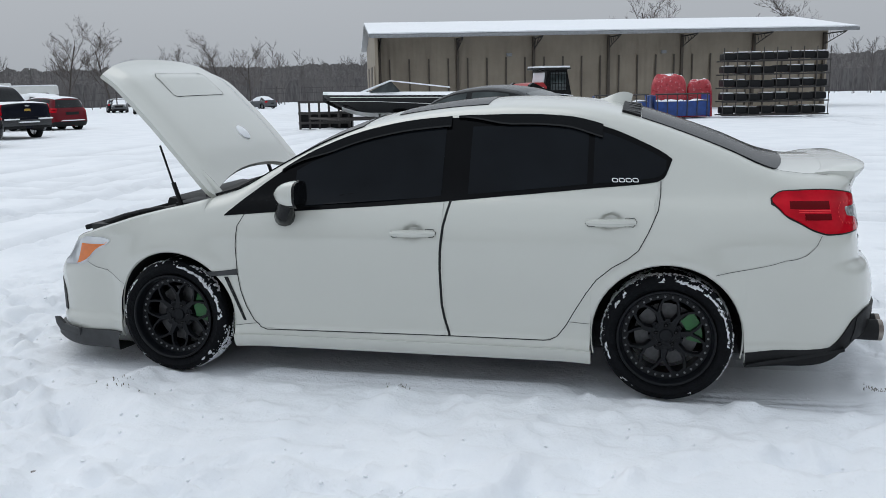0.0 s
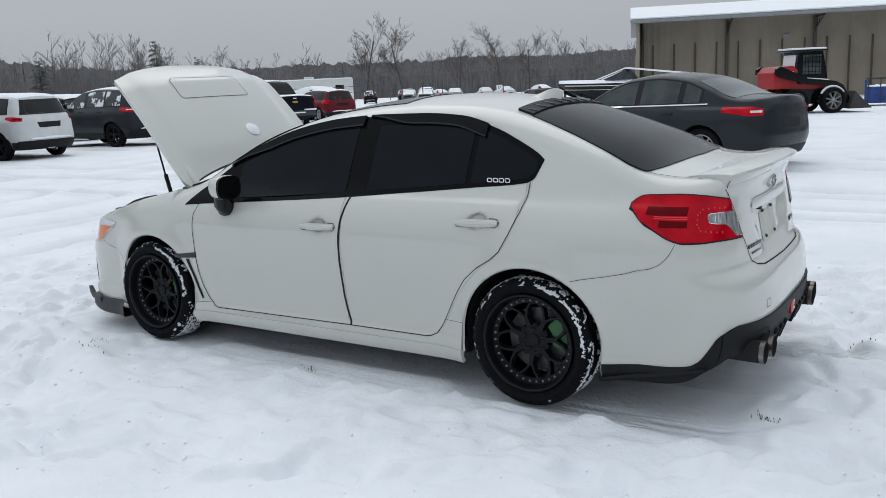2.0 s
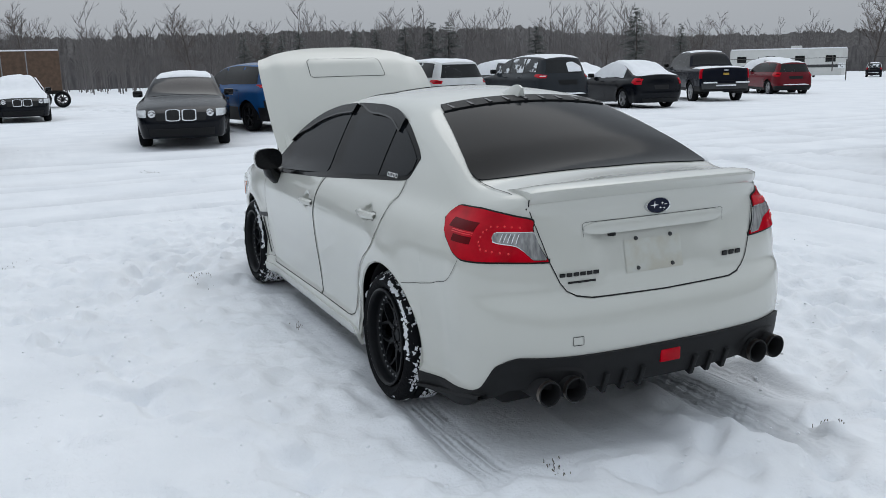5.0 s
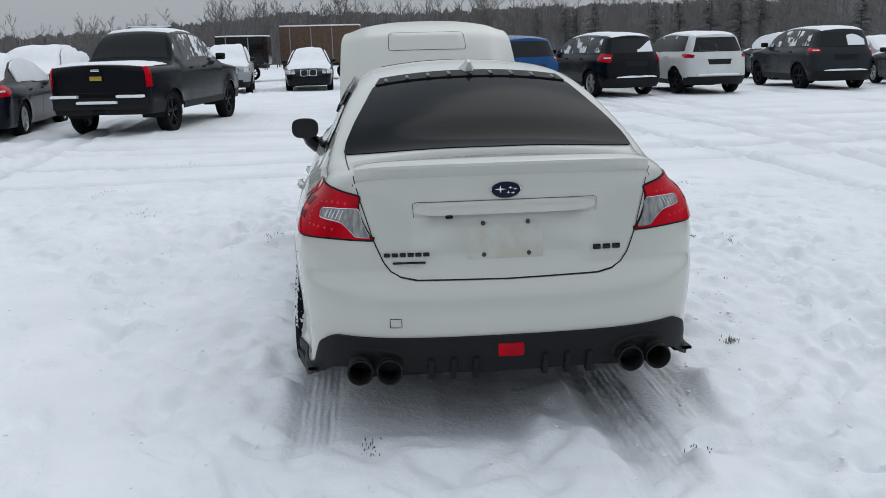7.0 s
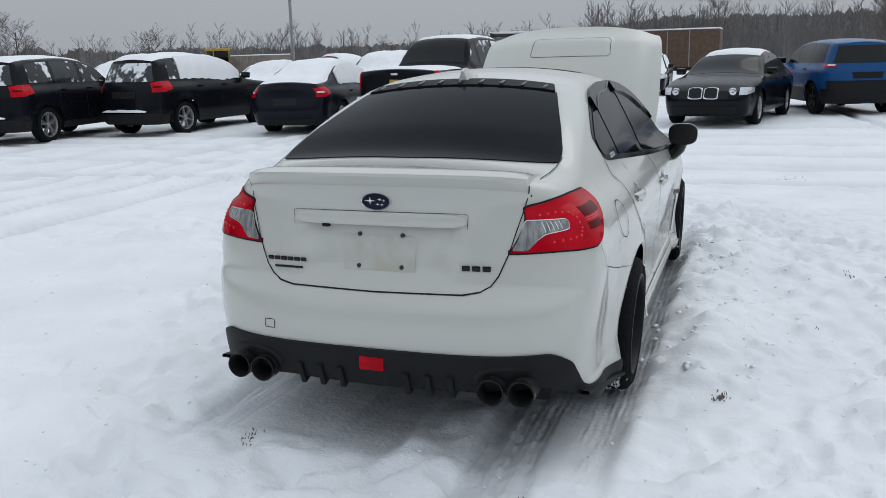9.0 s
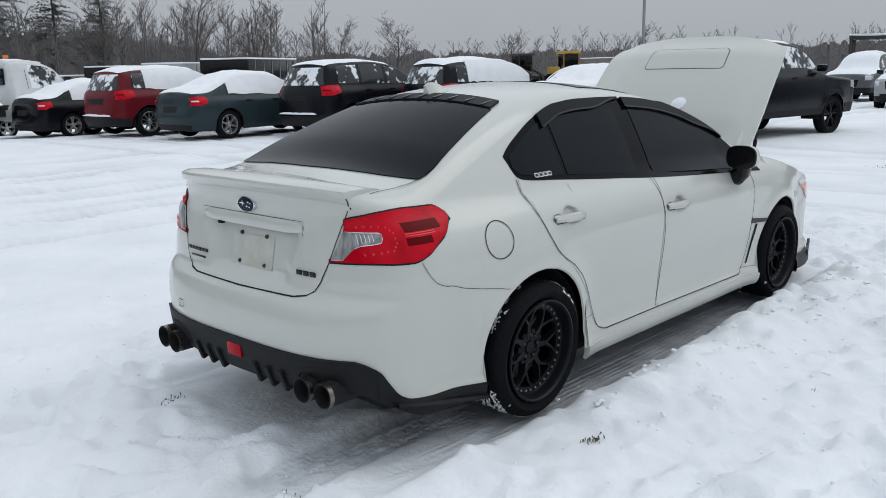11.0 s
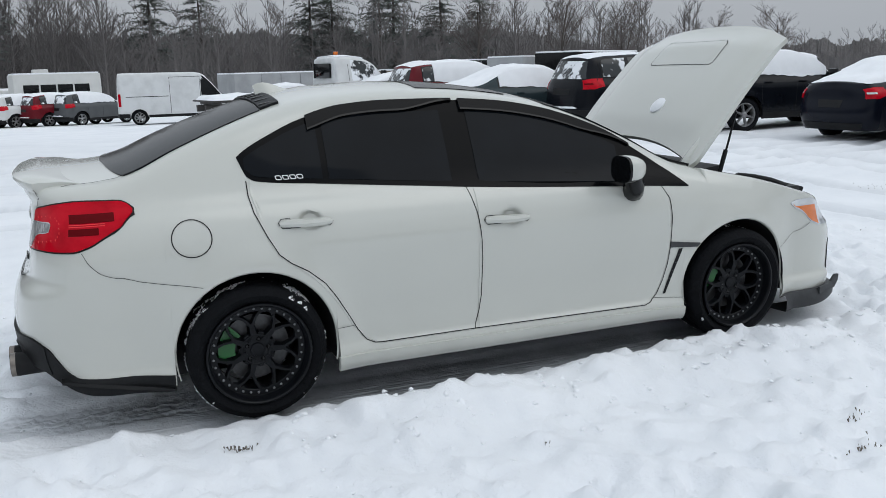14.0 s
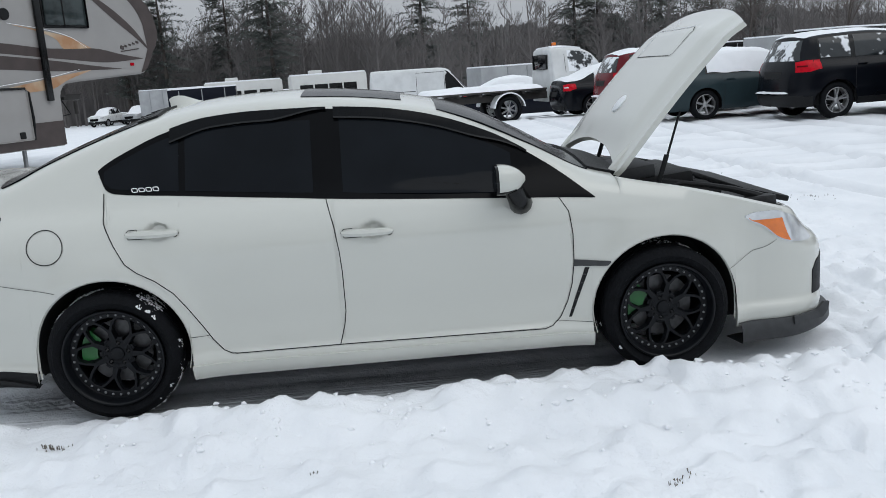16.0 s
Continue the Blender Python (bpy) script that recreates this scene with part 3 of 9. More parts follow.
    # vehicle tracks across the yard
    for c, ang, w in ((5.2, 0.05, 0.8), (6.1, -0.02, 0.8), (-6.0, 0.04, 0.85), (-7.4, -0.06, 0.8), (13.5, 0.1, 0.85), (9.3, 0.22, 0.8), (-9.6, -0.16, 0.8), (-11.5, 0.12, 0.8)):
        for o in (-w, w):
            dd = Y * math.cos(ang) - X * math.sin(ang) - c - o + 0.25 * np.sin(X / 6 + c)
            tr = np.exp(-(dd / 0.13) ** 4) * smooth01(60, 30, R)
            h += tr * (-0.045 + 0.012 * np.sin(X * 40)) + 0.03 * np.exp(-((np.abs(dd) - 0.2) / 0.06) ** 2) * smooth01(60, 30, R)
            slush_shade = np.maximum(slush_shade, 0.22 * tr)
    for c, w in ((-7.5, 0.8), (-9.2, 0.8), (8.5, 0.8), (-5.4, 0.8), (-11.6, 0.8)):
        for o in (-w, w):
            dd = X - c - o + 0.5 * np.sin(Y / 7 + c)
            tr = np.exp(-(dd / 0.14) ** 4) * smooth01(60, 30, R)
            h += -0.045 * tr + 0.03 * np.exp(-((np.abs(dd) - 0.21) / 0.06) ** 2) * smooth01(60, 30, R)
            slush_shade = np.maximum(slush_shade, 0.2 * tr)
    return h, slush_shade, tread


GX, GY = np.meshgrid(gx, gx, indexing="ij")
GH, GS, GT = ground_height(GX, GY)
ground = part("ground", sheet("ground", np.stack([GX, GY, GH], -1), sharp=180), "snow")
slush_shade_attr = ground.data.attributes.new("slush_shade", 'FLOAT', 'POINT')
slush_shade_attr.data.foreach_set("value", GS.ravel().astype(np.float32))
tread_attr = ground.data.attributes.new("tread", 'FLOAT', 'POINT')
tread_attr.data.foreach_set("value", GT.ravel().astype(np.float32))
tagged(ground, "trampled white snow over a flat gravel yard with wheel ruts", "snowy ground", kind="structure")


def snow_clods():
    rnd = random.Random(4)
    bm = bmesh.new()
    bmesh.ops.create_icosphere(bm, subdivisions=1, radius=1.0)
    base = np.array([v.co[:] for v in bm.verts])
    faces = [tuple(v.index for v in f.verts) for f in bm.faces]
    bm.free()
    V, F = [], []
    lines = np.array(gx)
    for k in range(1500):
        if k < 220:
            x, y = rnd.uniform(-2.6, 1.3), 1.25 + rnd.gauss(0, 0.2)
            r = rnd.uniform(0.005, 0.019)
        else:
            a, q = rnd.uniform(0, 6.28), rnd.uniform(1.0, 2.6)
            x, y = 2.9 * q * 0.8 * math.cos(a), 1.75 * q * 0.8 * math.sin(a)
            r = rnd.uniform(0.003, 0.011)
        i, j = int(np.searchsorted(lines, x)), int(np.searchsorted(lines, y))
        z = GH[i, j]
        w = base * r * np.array([rnd.uniform(0.7, 1.4), rnd.uniform(0.7, 1.4), rnd.uniform(0.5, 0.9)]) * np.array([[1 + 0.35 * math.sin(7 * p[0] + 3 * p[1] * k)] for p in base])
        o = len(V) * len(base)
        V.append(w + (x, y, z - r * 0.1))
        F += [tuple(q_ + o for q_ in f) for f in faces]
    ob = part("snow_clods", mesh("snow_clods", np.concatenate(V), F, sharp=80), "snow_soft")
    tagged(ob, "loose clods of kicked-up snow round the car", "snow", kind="stuff")


snow_clods()


def dirt_spots():
    """Bits of dead grass and dirt showing on the snow."""
    rnd = random.Random(8)
    pieces = []
    for x, y, n, s in ((1.50, 1.28, 42, 0.028), (2.35, -0.58, 26, 0.035), (-1.41, -1.28, 24, 0.06), (0.35, 1.75, 5, 0.015), (-0.79, 2.27, 22, 0.03), (-1.0, 2.045, 14, 0.03), (2.55, 0.68, 12, 0.05), (0.0, -0.95, 16, 0.05),
                       (-3.79, -5.40, 20, 0.16), (-8.8, -0.73, 26, 0.2), (-2.9, -2.7, 24, 0.12), (-4.1, -3.4, 24, 0.15), (-3.4, 2.9, 20, 0.1), (-5.5, 1.8, 20, 0.16), (-6.5, -3.0, 24, 0.2)):
        for k in range(n):
            px, py = x + rnd.gauss(0, s), y + rnd.gauss(0, s * 0.6)
            i, j = int(np.searchsorted(gx, px)), int(np.searchsorted(gx, py))
            z = float(GH[i, j]) + 0.004
            a, ln, w = rnd.uniform(0, 6.28), rnd.uniform(0.004, 0.011), rnd.uniform(0.001, 0.0022)
            c, s_ = math.cos(a), math.sin(a)
            up = rnd.uniform(0.0, 0.012)
            pieces.append(([(px - w * s_, py + w * c, z - 0.004), (px + w * s_, py - w * c, z - 0.004), (px + ln * c, py + ln * s_, z + up), (px + ln * 0.3 * c, py + ln * 0.3 * s_, z + 0.006 + up)], [(0, 1, 3), (1, 2, 3), (2, 0, 3)]))
    v, f = join(pieces)
    ob = part("dirt_and_grass", mesh("dirt_and_grass", v, f, smooth=False), "grass_dirt")
    tagged(ob, "scattered bits of dead grass and dirt on the snow", "debris", kind="stuff")


dirt_spots()


# ---- wheels ----
def tyre_mesh(R, w, rim, blocks=0, plain=False):
    prof = [(rim, -w * 0.42), (rim + 0.012, -w * 0.47), (rim + (R - rim) * 0.5, -w * 0.52), (R - 0.028, -w * 0.485), (R - 0.01, -w * 0.44),
            (R - 0.002, -w * 0.36), (R, -w * 0.33), (R, -w * 0.22), (R - 0.008, -w * 0.215), (R - 0.008, -w * 0.19), (R, -w * 0.185), (R, -0.008),
            (R - 0.008, -0.005), (R - 0.008, 0.005), (R, 0.008), (R, w * 0.185), (R - 0.008, w * 0.19), (R - 0.008, w * 0.215), (R, w * 0.22),
            (R, w * 0.33), (R - 0.002, w * 0.36), (R - 0.01, w * 0.44),
            (R - 0.028, w * 0.485), (rim + (R - rim) * 0.5, w * 0.52), (rim + 0.012, w * 0.47), (rim, w * 0.42)]
    if plain:
        prof = [prof[i] for i in (0, 1, 2, 3, 5, 20, 22, 23, 24, 25)]
    v, f = lathe(prof, 30 if plain else 56)
    pieces = [(v, f)]
    for k in range(blocks):
        t = 2 * math.pi * k / blocks
        for sy in (-1, 1):
            c, s_ = math.cos(t), math.sin(t)
            pts = []
            for rr, aa in ((R - 0.03, 0.485), (R + 0.001, 0.36)):
                for dt in (-0.035, 0.035):
                    for up in (0.0, 0.004):
                        q = t + dt * 0.32 / R
                        pts.append(((rr + up) * math.cos(q), sy * w * (aa + up * 0.5), (rr + up) * math.sin(q)))
            pieces.append((pts, [(1, 3, 7, 5), (0, 1, 5, 4), (2, 6, 7, 3), (4, 5, 7, 6)]))
    v, f = join(pieces)
    return mesh("tyre", v, f, sharp=50)


def sector(a0, a1, r0, r1, y0, y1, n=8, r0b=None):
    """A solid ring sector round the y axis."""
    v, f = [], []
    for i in range(n + 1):
        a = a0 + (a1 - a0) * i / n
        for r, y in ((r0, y0), (r1, y0), (r1, y1), (r0, y1)):
            v.append((r * math.cos(a), y, r * math.sin(a)))
    for i in range(n):
        for k in range(4):
            k2 = (k + 1) % 4
            f.append((i * 4 + k, i * 4 + k2, (i + 1) * 4 + k2, (i + 1) * 4 + k))
    return v, f


def bar(p, q, w0, w1, y0, y1, y0b=None, y1b=None):
    """A tapered bar from p to q in the x-z plane between two y."""
    p, q = Vector((p[0], 0, p[1])), Vector((q[0], 0, q[1]))
    d = (q - p).normalized()
    n = Vector((-d.z, 0, d.x))
    y0b, y1b = y0 if y0b is None else y0b, y1 if y1b is None else y1b
    v = []
    for c, w, ya, yb in ((p, w0, y0, y1), (q, w1, y0b, y1b)):
        for sgn, y in ((-1, ya), (1, ya), (0.6, yb), (-0.6, yb)):
            o = c + n * w * sgn
            v.append((o.x, y, o.z))
    return v, [(0, 1, 2, 3), (7, 6, 5, 4), (0, 4, 5, 1), (1, 5, 6, 2), (2, 6, 7, 3), (3, 7, 4, 0)]


# The outer face of a wheel lies at +y of its origin.
def hero_rim_mesh():
    """A deep-lipped wheel: seven forked spokes round a five-bolt hub."""
    rim = 0.233
    pieces = []
    prof = [(rim + 0.005, 0.117), (rim + 0.003, 0.125), (rim - 0.004, 0.127), (rim - 0.009, 0.123), (rim - 0.012, 0.112), (rim - 0.016, 0.086), (rim - 0.0175, 0.072), (rim - 0.021, 0.068), (rim - 0.044, 0.067),
            (rim - 0.047, 0.064), (rim - 0.048, 0.05), (rim - 0.034, 0.03), (rim - 0.034, -0.1), (rim, -0.11)]
    pieces.append(lathe(prof, 72))
    n = 7
    for k in range(n):
        a = 2 * math.pi * k / n + math.pi / 2
        am = a + math.pi / n
        fork = (0.128 * math.cos(a), 0.128 * math.sin(a))
        pieces.append(bar((0.05 * math.cos(a), 0.05 * math.sin(a)), fork, 0.026, 0.0145, 0.02, 0.052, 0.022, 0.056))
        for sg in (-1, 1):
            mid = (0.158 * math.cos(a + sg * 0.17), 0.158 * math.sin(a + sg * 0.17))
            tip = (0.192 * math.cos(a + sg * 0.30), 0.192 * math.sin(a + sg * 0.30))
            pieces.append(bar((0.118 * math.cos(a + sg * 0.03), 0.118 * math.sin(a + sg * 0.03)), mid, 0.0105, 0.0085, 0.022, 0.056, 0.03, 0.061))
            pieces.append(bar(mid, tip, 0.0085, 0.0095, 0.03, 0.061, 0.04, 0.067))
            # web from the arm round the outer end of the window
            w0, w1 = a + sg * 0.29, a + sg * 0.43
            pieces.append(bar((0.183 * math.cos(w0), 0.183 * math.sin(w0)), (0.190 * math.cos(w1), 0.190 * math.sin(w1)), 0.008, 0.005, 0.045, 0.066))
        # web between neighbouring spokes at the hub
        pieces.append(bar((0.06 * math.cos(am), 0.06 * math.sin(am)), (0.084 * math.cos(am), 0.084 * math.sin(am)), 0.026, 0.017, 0.02, 0.049))
    pieces.append(lathe([(0.001, 0.056), (0.026, 0.056), (0.030, 0.054), (0.033, 0.046), (0.038, 0.044), (0.062, 0.048), (0.068, 0.054), (0.074, 0.052), (0.078, 0.044), (0.08, 0.02)], 40))
    v, f = join(pieces)
    return mesh("wheel_rim", v, f, sharp=40)


def bolt_mesh(name, size):
    v, f = lathe([(size, 0), (size, size * 0.7), (size * 0.55, size * 1.1), (0.0005, size * 1.1)], 6)
    return mesh(name, v, f)


def simple_rim_mesh(rim, n=5, w=0.02, split=0.12):
    pieces = [lathe([(rim + 0.004, 0.09), (rim - 0.012, 0.095), (rim - 0.022, 0.075), (rim - 0.03, 0.03), (rim - 0.03, -0.06)], 30)]
    for k in range(n):
        a = 2 * math.pi * k / n + 0.3
        for sg in ((-1, 1) if split else (0,)):
            q, q0 = a + sg * split, a + sg * split * 0.5
            pieces.append(bar((0.05 * math.cos(q0), 0.05 * math.sin(q0)), ((rim - 0.02) * math.cos(q), (rim - 0.02) * math.sin(q)), w, w * 0.8, 0.03, 0.075, 0.04, 0.08))
    pieces.append(lathe([(0.001, 0.085), (0.03, 0.085), (0.055, 0.075), (0.062, 0.05), (0.062, 0.02)], 20))
    v, f = join(pieces)
    return mesh("rim", v, f)


def disc_mesh(r, y0, y1):
    v, f = lathe([(0.001, y1), (r, y1), (r, y0), (0.001, y0)], 36)
    return mesh("brake_disc", v, f)


HERO = {}
HERO["tyre"] = tyre_mesh(0.314, 0.245, 0.236)
HERO["rim"] = hero_rim_mesh()
HERO["rivet"] = bolt_mesh("rim_bolt", 0.0062)
HERO["lug"] = bolt_mesh("lug_nut", 0.011)
HERO["disc"] = disc_mesh(0.155, -0.02, 0.0)


def tread_snow(R, w, cover, seed):
    """Ragged snow packed on the tread and the shoulder, in small crumbs."""
    rnd = random.Random(seed)
    pieces = []
    n = 240
    for k in range(n):
        for row, a0 in enumerate(np.linspace(-0.36, 0.46, 12)):
            t = 2 * math.pi * k / n
            patch = float(vnoise(np.array(k * 0.055), np.array(row * 0.35 + seed), seed)) + 0.6 * float(vnoise(np.array(k * 0.27), np.array(row * 0.8 + seed), seed + 9)) + 0.5
            if patch > cover * (1.0 if row > 7 else 0.75):
                continue
            t += rnd.uniform(-0.012, 0.012)
            a0 = a0 + rnd.uniform(-0.03, 0.03)
            rr = R - 0.002 - max(0, a0 - 0.33) * 0.17
            r0 = rnd.uniform(0.007, 0.017) if cover > 0.4 else rnd.uniform(0.005, 0.012)
            th = rnd.uniform(0.003, 0.010)
            c, s_ = math.cos(t), math.sin(t)
            pts = []
            for q in range(5):
                b = 2 * math.pi * q / 5 + rnd.uniform(-0.4, 0.4)
                du, dv = r0 * math.cos(b) * rnd.uniform(0.7, 1.5), r0 * math.sin(b) * rnd.uniform(0.7, 1.5)
                rad = rr - 0.003
                pts.append((rad * c - du * s_, w * a0 + dv, rad * s_ + du * c))
            pts.append(((rr + th) * c, w * a0 + 0.3 * th, (rr + th) * s_))
            pieces.append((pts, [(q, (q + 1) % 5, 5) for q in range(5)]))
    v, f = join(pieces)
    return mesh("tread_snow", v, f, sharp=180)


def hero_wheel(parent, x, sign, turn, camber):
    w = new("wheel")
    w.parent = parent
    w.matrix_world = pose(x, sign * 0.775, 0.306, camber * sign, turn, 0 if sign > 0 else 180)
    part("tyre", HERO["tyre"], "rubber_snowy", w, "black tyre with packed snow in its tread")
    cov = {(-1, -1): 0.50, (-1, 1): 0.54, (1, -1): 0.17, (1, 1): 0.30}[(sign, 1 if x > 0 else -1)]
    tagged(part("tread_snow", tread_snow(0.314, 0.245, cov, 3 + int(x > 0) + 2 * int(sign > 0)), "snow_soft", w), "snow packed into the tyre shoulder", kind="stuff")
    part("rim", HERO["rim"], "rim_black", w, "satin black multi-spoke rim")
    for nm, key, mat, count, r, y in (("rim_bolt", "rivet", "rivet_steel", 35, 0.2005, 0.0665), ("lug_nut", "lug", "gloss_black", 5, 0.052, 0.044)):
        for k in range(count):
            a = 2 * math.pi * (k + 0.5) / count
            part(nm, HERO[key], mat, w).matrix_local = pose(r * math.cos(a), y, r * math.sin(a))
    part("brake_disc", HERO["disc"], "disc_iron", w, "grey steel brake disc")
    v, f = sector(-0.5, 0.5, 0.098, 0.172, -0.03, 0.034, 10)
    me = mesh("brake_caliper", v, f, sharp=40)
    me.transform(Matrix.Rotation(-0.3 if sign > 0 else -(math.pi - 0.3), 4, 'Y'))
    cal = part("brake_caliper", me, "brake_green", parent, "bright green brake caliper")
    cal.matrix_world = pose(x, sign * 0.775, 0.306, camber * sign, 0, 0 if sign > 0 else 180)
    v, f = lathe([(0.001, 0.005), (0.07, 0.005), (0.07, -0.16), (0.001, -0.16)], 16)
    part("hub", mesh("hub", v, f), "black_plastic", w)
    return w


# ---- the white saloon ----
def rear_dent(y, z):
    """The hollow for the plate in the boot lid."""
    w = 0.345 - np.clip(0.925 - z, 0, 0.3) * 0.42
    return 0.030 * smooth01(w + 0.02, w - 0.035, np.abs(y)) * smooth01(0.685, 0.74, z) * smooth01(0.932, 0.918, z)


hero_shell = Shell(
    top=[(-2.30, 0.66), (-2.15, 0.72), (-1.9, 0.80), (-1.5, 0.915), (-1.12, 1.0), (-0.98, 1.045), (-0.72, 1.19), (-0.46, 1.318), (-0.25, 1.385), (0.0, 1.432),
         (0.25, 1.46), (0.52, 1.472), (0.8, 1.462), (1.02, 1.435), (1.16, 1.402), (1.32, 1.352), (1.6, 1.25), (1.84, 1.150), (1.93, 1.132), (2.02, 1.126),
         (2.15, 1.124), (2.24, 1.120), (2.29, 1.10), (2.36, 1.06)],
    half=[(0.12, 0.80), (0.16, 0.845), (0.20, 0.868), (0.245, 0.872), (0.29, 0.848), (0.40, 0.850), (0.55, 0.866), (0.68, 0.878), (0.76, 0.882), (0.83, 0.872),
          (0.90, 0.848), (0.95, 0.815), (0.985, 0.775), (1.02, 0.752), (1.10, 0.715), (1.2, 0.665), (1.3, 0.612), (1.38, 0.56), (1.5, 0.48)],
    front=[(0.1, -2.255), (0.2, -2.295), (0.35, -2.298), (0.5, -2.293), (0.56, -2.258), (0.6, -2.205), (0.68, -2.13), (0.75, -2.08), (0.9, -1.98), (1.2, -1.92)],
    rear=[(0.12, 2.22), (0.25, 2.29), (0.38, 2.335), (0.5, 2.345), (0.58, 2.335), (0.64, 2.315), (0.665, 2.295), (0.69, 2.268), (0.75, 2.258), (0.87, 2.236), (0.95, 2.226),
          (1.02, 2.228), (1.06, 2.25), (1.085, 2.285), (1.10, 2.30), (1.14, 2.30)],
    xf=-1.78, xr=1.86, nf=3.3, nr=3.6, arches=((-1.325, 0.318, 0.362), (1.325, 0.318, 0.362)), sill=0.165, taper_f=0.068, taper_r=0.035, crown=0.055, corner=0.06,
    flare=0.026, open_hood=-1.12, dent=rear_dent, tail_bottom=lambda u: 0.165 + 0.045 * smooth01(1.66, 1.70, u) + 0.12 * smooth01(1.95, 2.25, u) * (u > 1.9))
hero_shell.cups = ((0.06, 0.812, 0.058, 0.043, 0.022), (1.054, 0.88, 0.058, 0.043, 0.022))


def build_hero():
    S = hero_shell
    car = thing("sedan_car", "pearl white sports saloon with its bonnet raised, parked on snow", "car")
    body = part("body", S.body("body", ns=44, nt=12, step=0.045, cap=40, extra=(-1.121, -1.119)), "paint_white", car)
    # engine bay under the raised bonnet
    bay = bmesh.new()
    box_bm((0.86, 1.26, 0.05), 0.01, (-1.55, 0, 0.76), bay)
    part("engine_bay", bm_mesh("engine_bay", bay), "engine", car, "dark engine bay under the raised bonnet")
    pieces = []
    for k in range(5):
        y = -0.4 + 0.2 * k
        pieces.append(tube([(-1.25, y, 0.80), (-1.45, y + 0.03, 0.86), (-1.75, y + 0.06, 0.80)], 0.03, 8))
    v, f = join(pieces)
    part("engine_hoses", mesh("engine_hoses", v, f), "black_plastic", car)
    box("engine_cover", (0.5, 0.62, 0.10), (-1.42, 0.0, 0.83), "black_plastic", car, 0.03, rot=Matrix.Rotation(0.1, 4, 'Y'))
    box("intercooler", (0.26, 0.5, 0.07), (-1.33, 0.05, 0.90), "lip_grey", car, 0.015, rot=Matrix.Rotation(0.12, 4, 'Y'))
    box("battery", (0.2, 0.26, 0.16), (-1.35, -0.45, 0.83), "black_plastic", car, 0.015)
    box("air_box", (0.3, 0.3, 0.14), (-1.75, -0.35, 0.74), "black_plastic", car, 0.03)
    # weather strip along the nose and fenders, and the black cowl
    for sg in (-1, 1):
        pts = [(-1.40, 0.675, 0.872), (-1.48, 0.67, 0.888), (-1.60, 0.66, 0.868), (-1.74, 0.645, 0.835), (-1.86, 0.61, 0.795), (-1.985, 0.53, 0.745), (-2.05, 0.40, 0.71), (-2.085, 0.2, 0.697), (-2.092, 0.0, 0.694)]
        v, f = tube([(x, sg * y, z) for x, y, z in pts], [0.006, 0.012, 0.014, 0.016, 0.02, 0.025, 0.027, 0.027, 0.027], 8)
        part("bonnet_seal", mesh("bonnet_seal", v, f), "black_plastic", car, "black rubber bonnet seal")
    part("radiator_shroud", bm_mesh("radiator_shroud", box_bm((0.24, 1.12, 0.03), 0.008, (-1.96, 0, 0.775), rot=Matrix.Rotation(-0.25, 4, 'Y'))), "black_plastic", car)
    part("cowl", S.cover("cowl", np.linspace(-1.17, -1.0, 5), 0.66, 15, 0.012, 0.05), "black_plastic", car, "ribbed black plastic cowl below the windscreen")
    for y0, y1 in ((-0.42, 0.05), (0.05, 0.5)):
        v, f = tube([(-1.08, y0, 0.985), (-1.05, (y0 + y1) / 2, 1.008), (-1.03, y1, 1.012)], 0.007, 6)
        part("wiper", mesh("wiper", v, f), "black_plastic", car)
    # glass
    part("windscreen", S.cover("windscreen", np.linspace(-1.0, -0.29, 22), curve([(-1.0, 0.69), (-0.6, 0.63), (-0.29, 0.54)]), 21, 0.004, 0.008), "tint_wet", car,
         "wet dark windscreen")
    part("rear_window", S.cover("rear_window", np.concatenate([np.linspace(1.185, 1.76, 20), np.linspace(1.775, 1.91, 14)]), curve([(1.185, 0.485), (1.4, 0.54), (1.62, 0.598), (1.77, 0.628), (1.815, 0.626), (1.86, 0.50), (1.89, 0.30), (1.91, 0.05)]), 23, 0.005, 0.01),
         "tint_wet", car, "wet dark tinted rear window")
    part("sunroof", S.cover("sunroof", np.linspace(-0.12, 0.38, 8), 0.42, 9, 0.004, 0.008), "tint_wet", car, "dark glass sunroof")
    # vortex spoiler across the rear edge of the roof
    vs = part("roof_vane_strip", S.cover("roof_vane_strip", np.linspace(1.085, 1.18, 6), curve([(1.085, 0.45), (1.18, 0.475)]), 21, 0.012, 0.02), "black_plastic", car, "black roof vane strip")
    for k in range(9):
        y = -0.42 + 0.105 * k
        z = float(S.top_at(1.14, y, 0.55))
        part("roof_vane", bm_mesh("roof_vane", box_bm((0.075, 0.020, 0.014), 0.005, (1.142, y, z + 0.010), rot=Matrix.Rotation(0.19, 4, "Y"))), "gloss_black", vs)
    P = []
    for t in np.linspace(0, 1, 9):
        x = 0.92 + 0.20 * t
        h = 0.066 * smooth01(0, 0.85, t) if t < 0.99 else 0.06
        w = 0.045 * (0.35 + 0.65 * math.sin(math.pi * min(t * 0.75 + 0.12, 1)))
        zb = float(S.top(x)) - 0.004
        P.append([(x, -w, zb), (x + 0.004, -w * 0.5, zb + h * 0.6), (x + 0.012 * t, -0.006, zb + h), (x + 0.012 * t, 0.006, zb + h), (x + 0.004, w * 0.5, zb + h * 0.6), (x, w, zb)])
    fin_me = sheet("antenna_fin", np.array(P), flip=True)
    part("antenna_fin", fin_me, "paint_white", car, "white roof antenna fin")
    vb = P[-1]
    part("antenna_fin_back", mesh("antenna_fin_back", vb, [tuple(range(6))]), "paint_white", car)

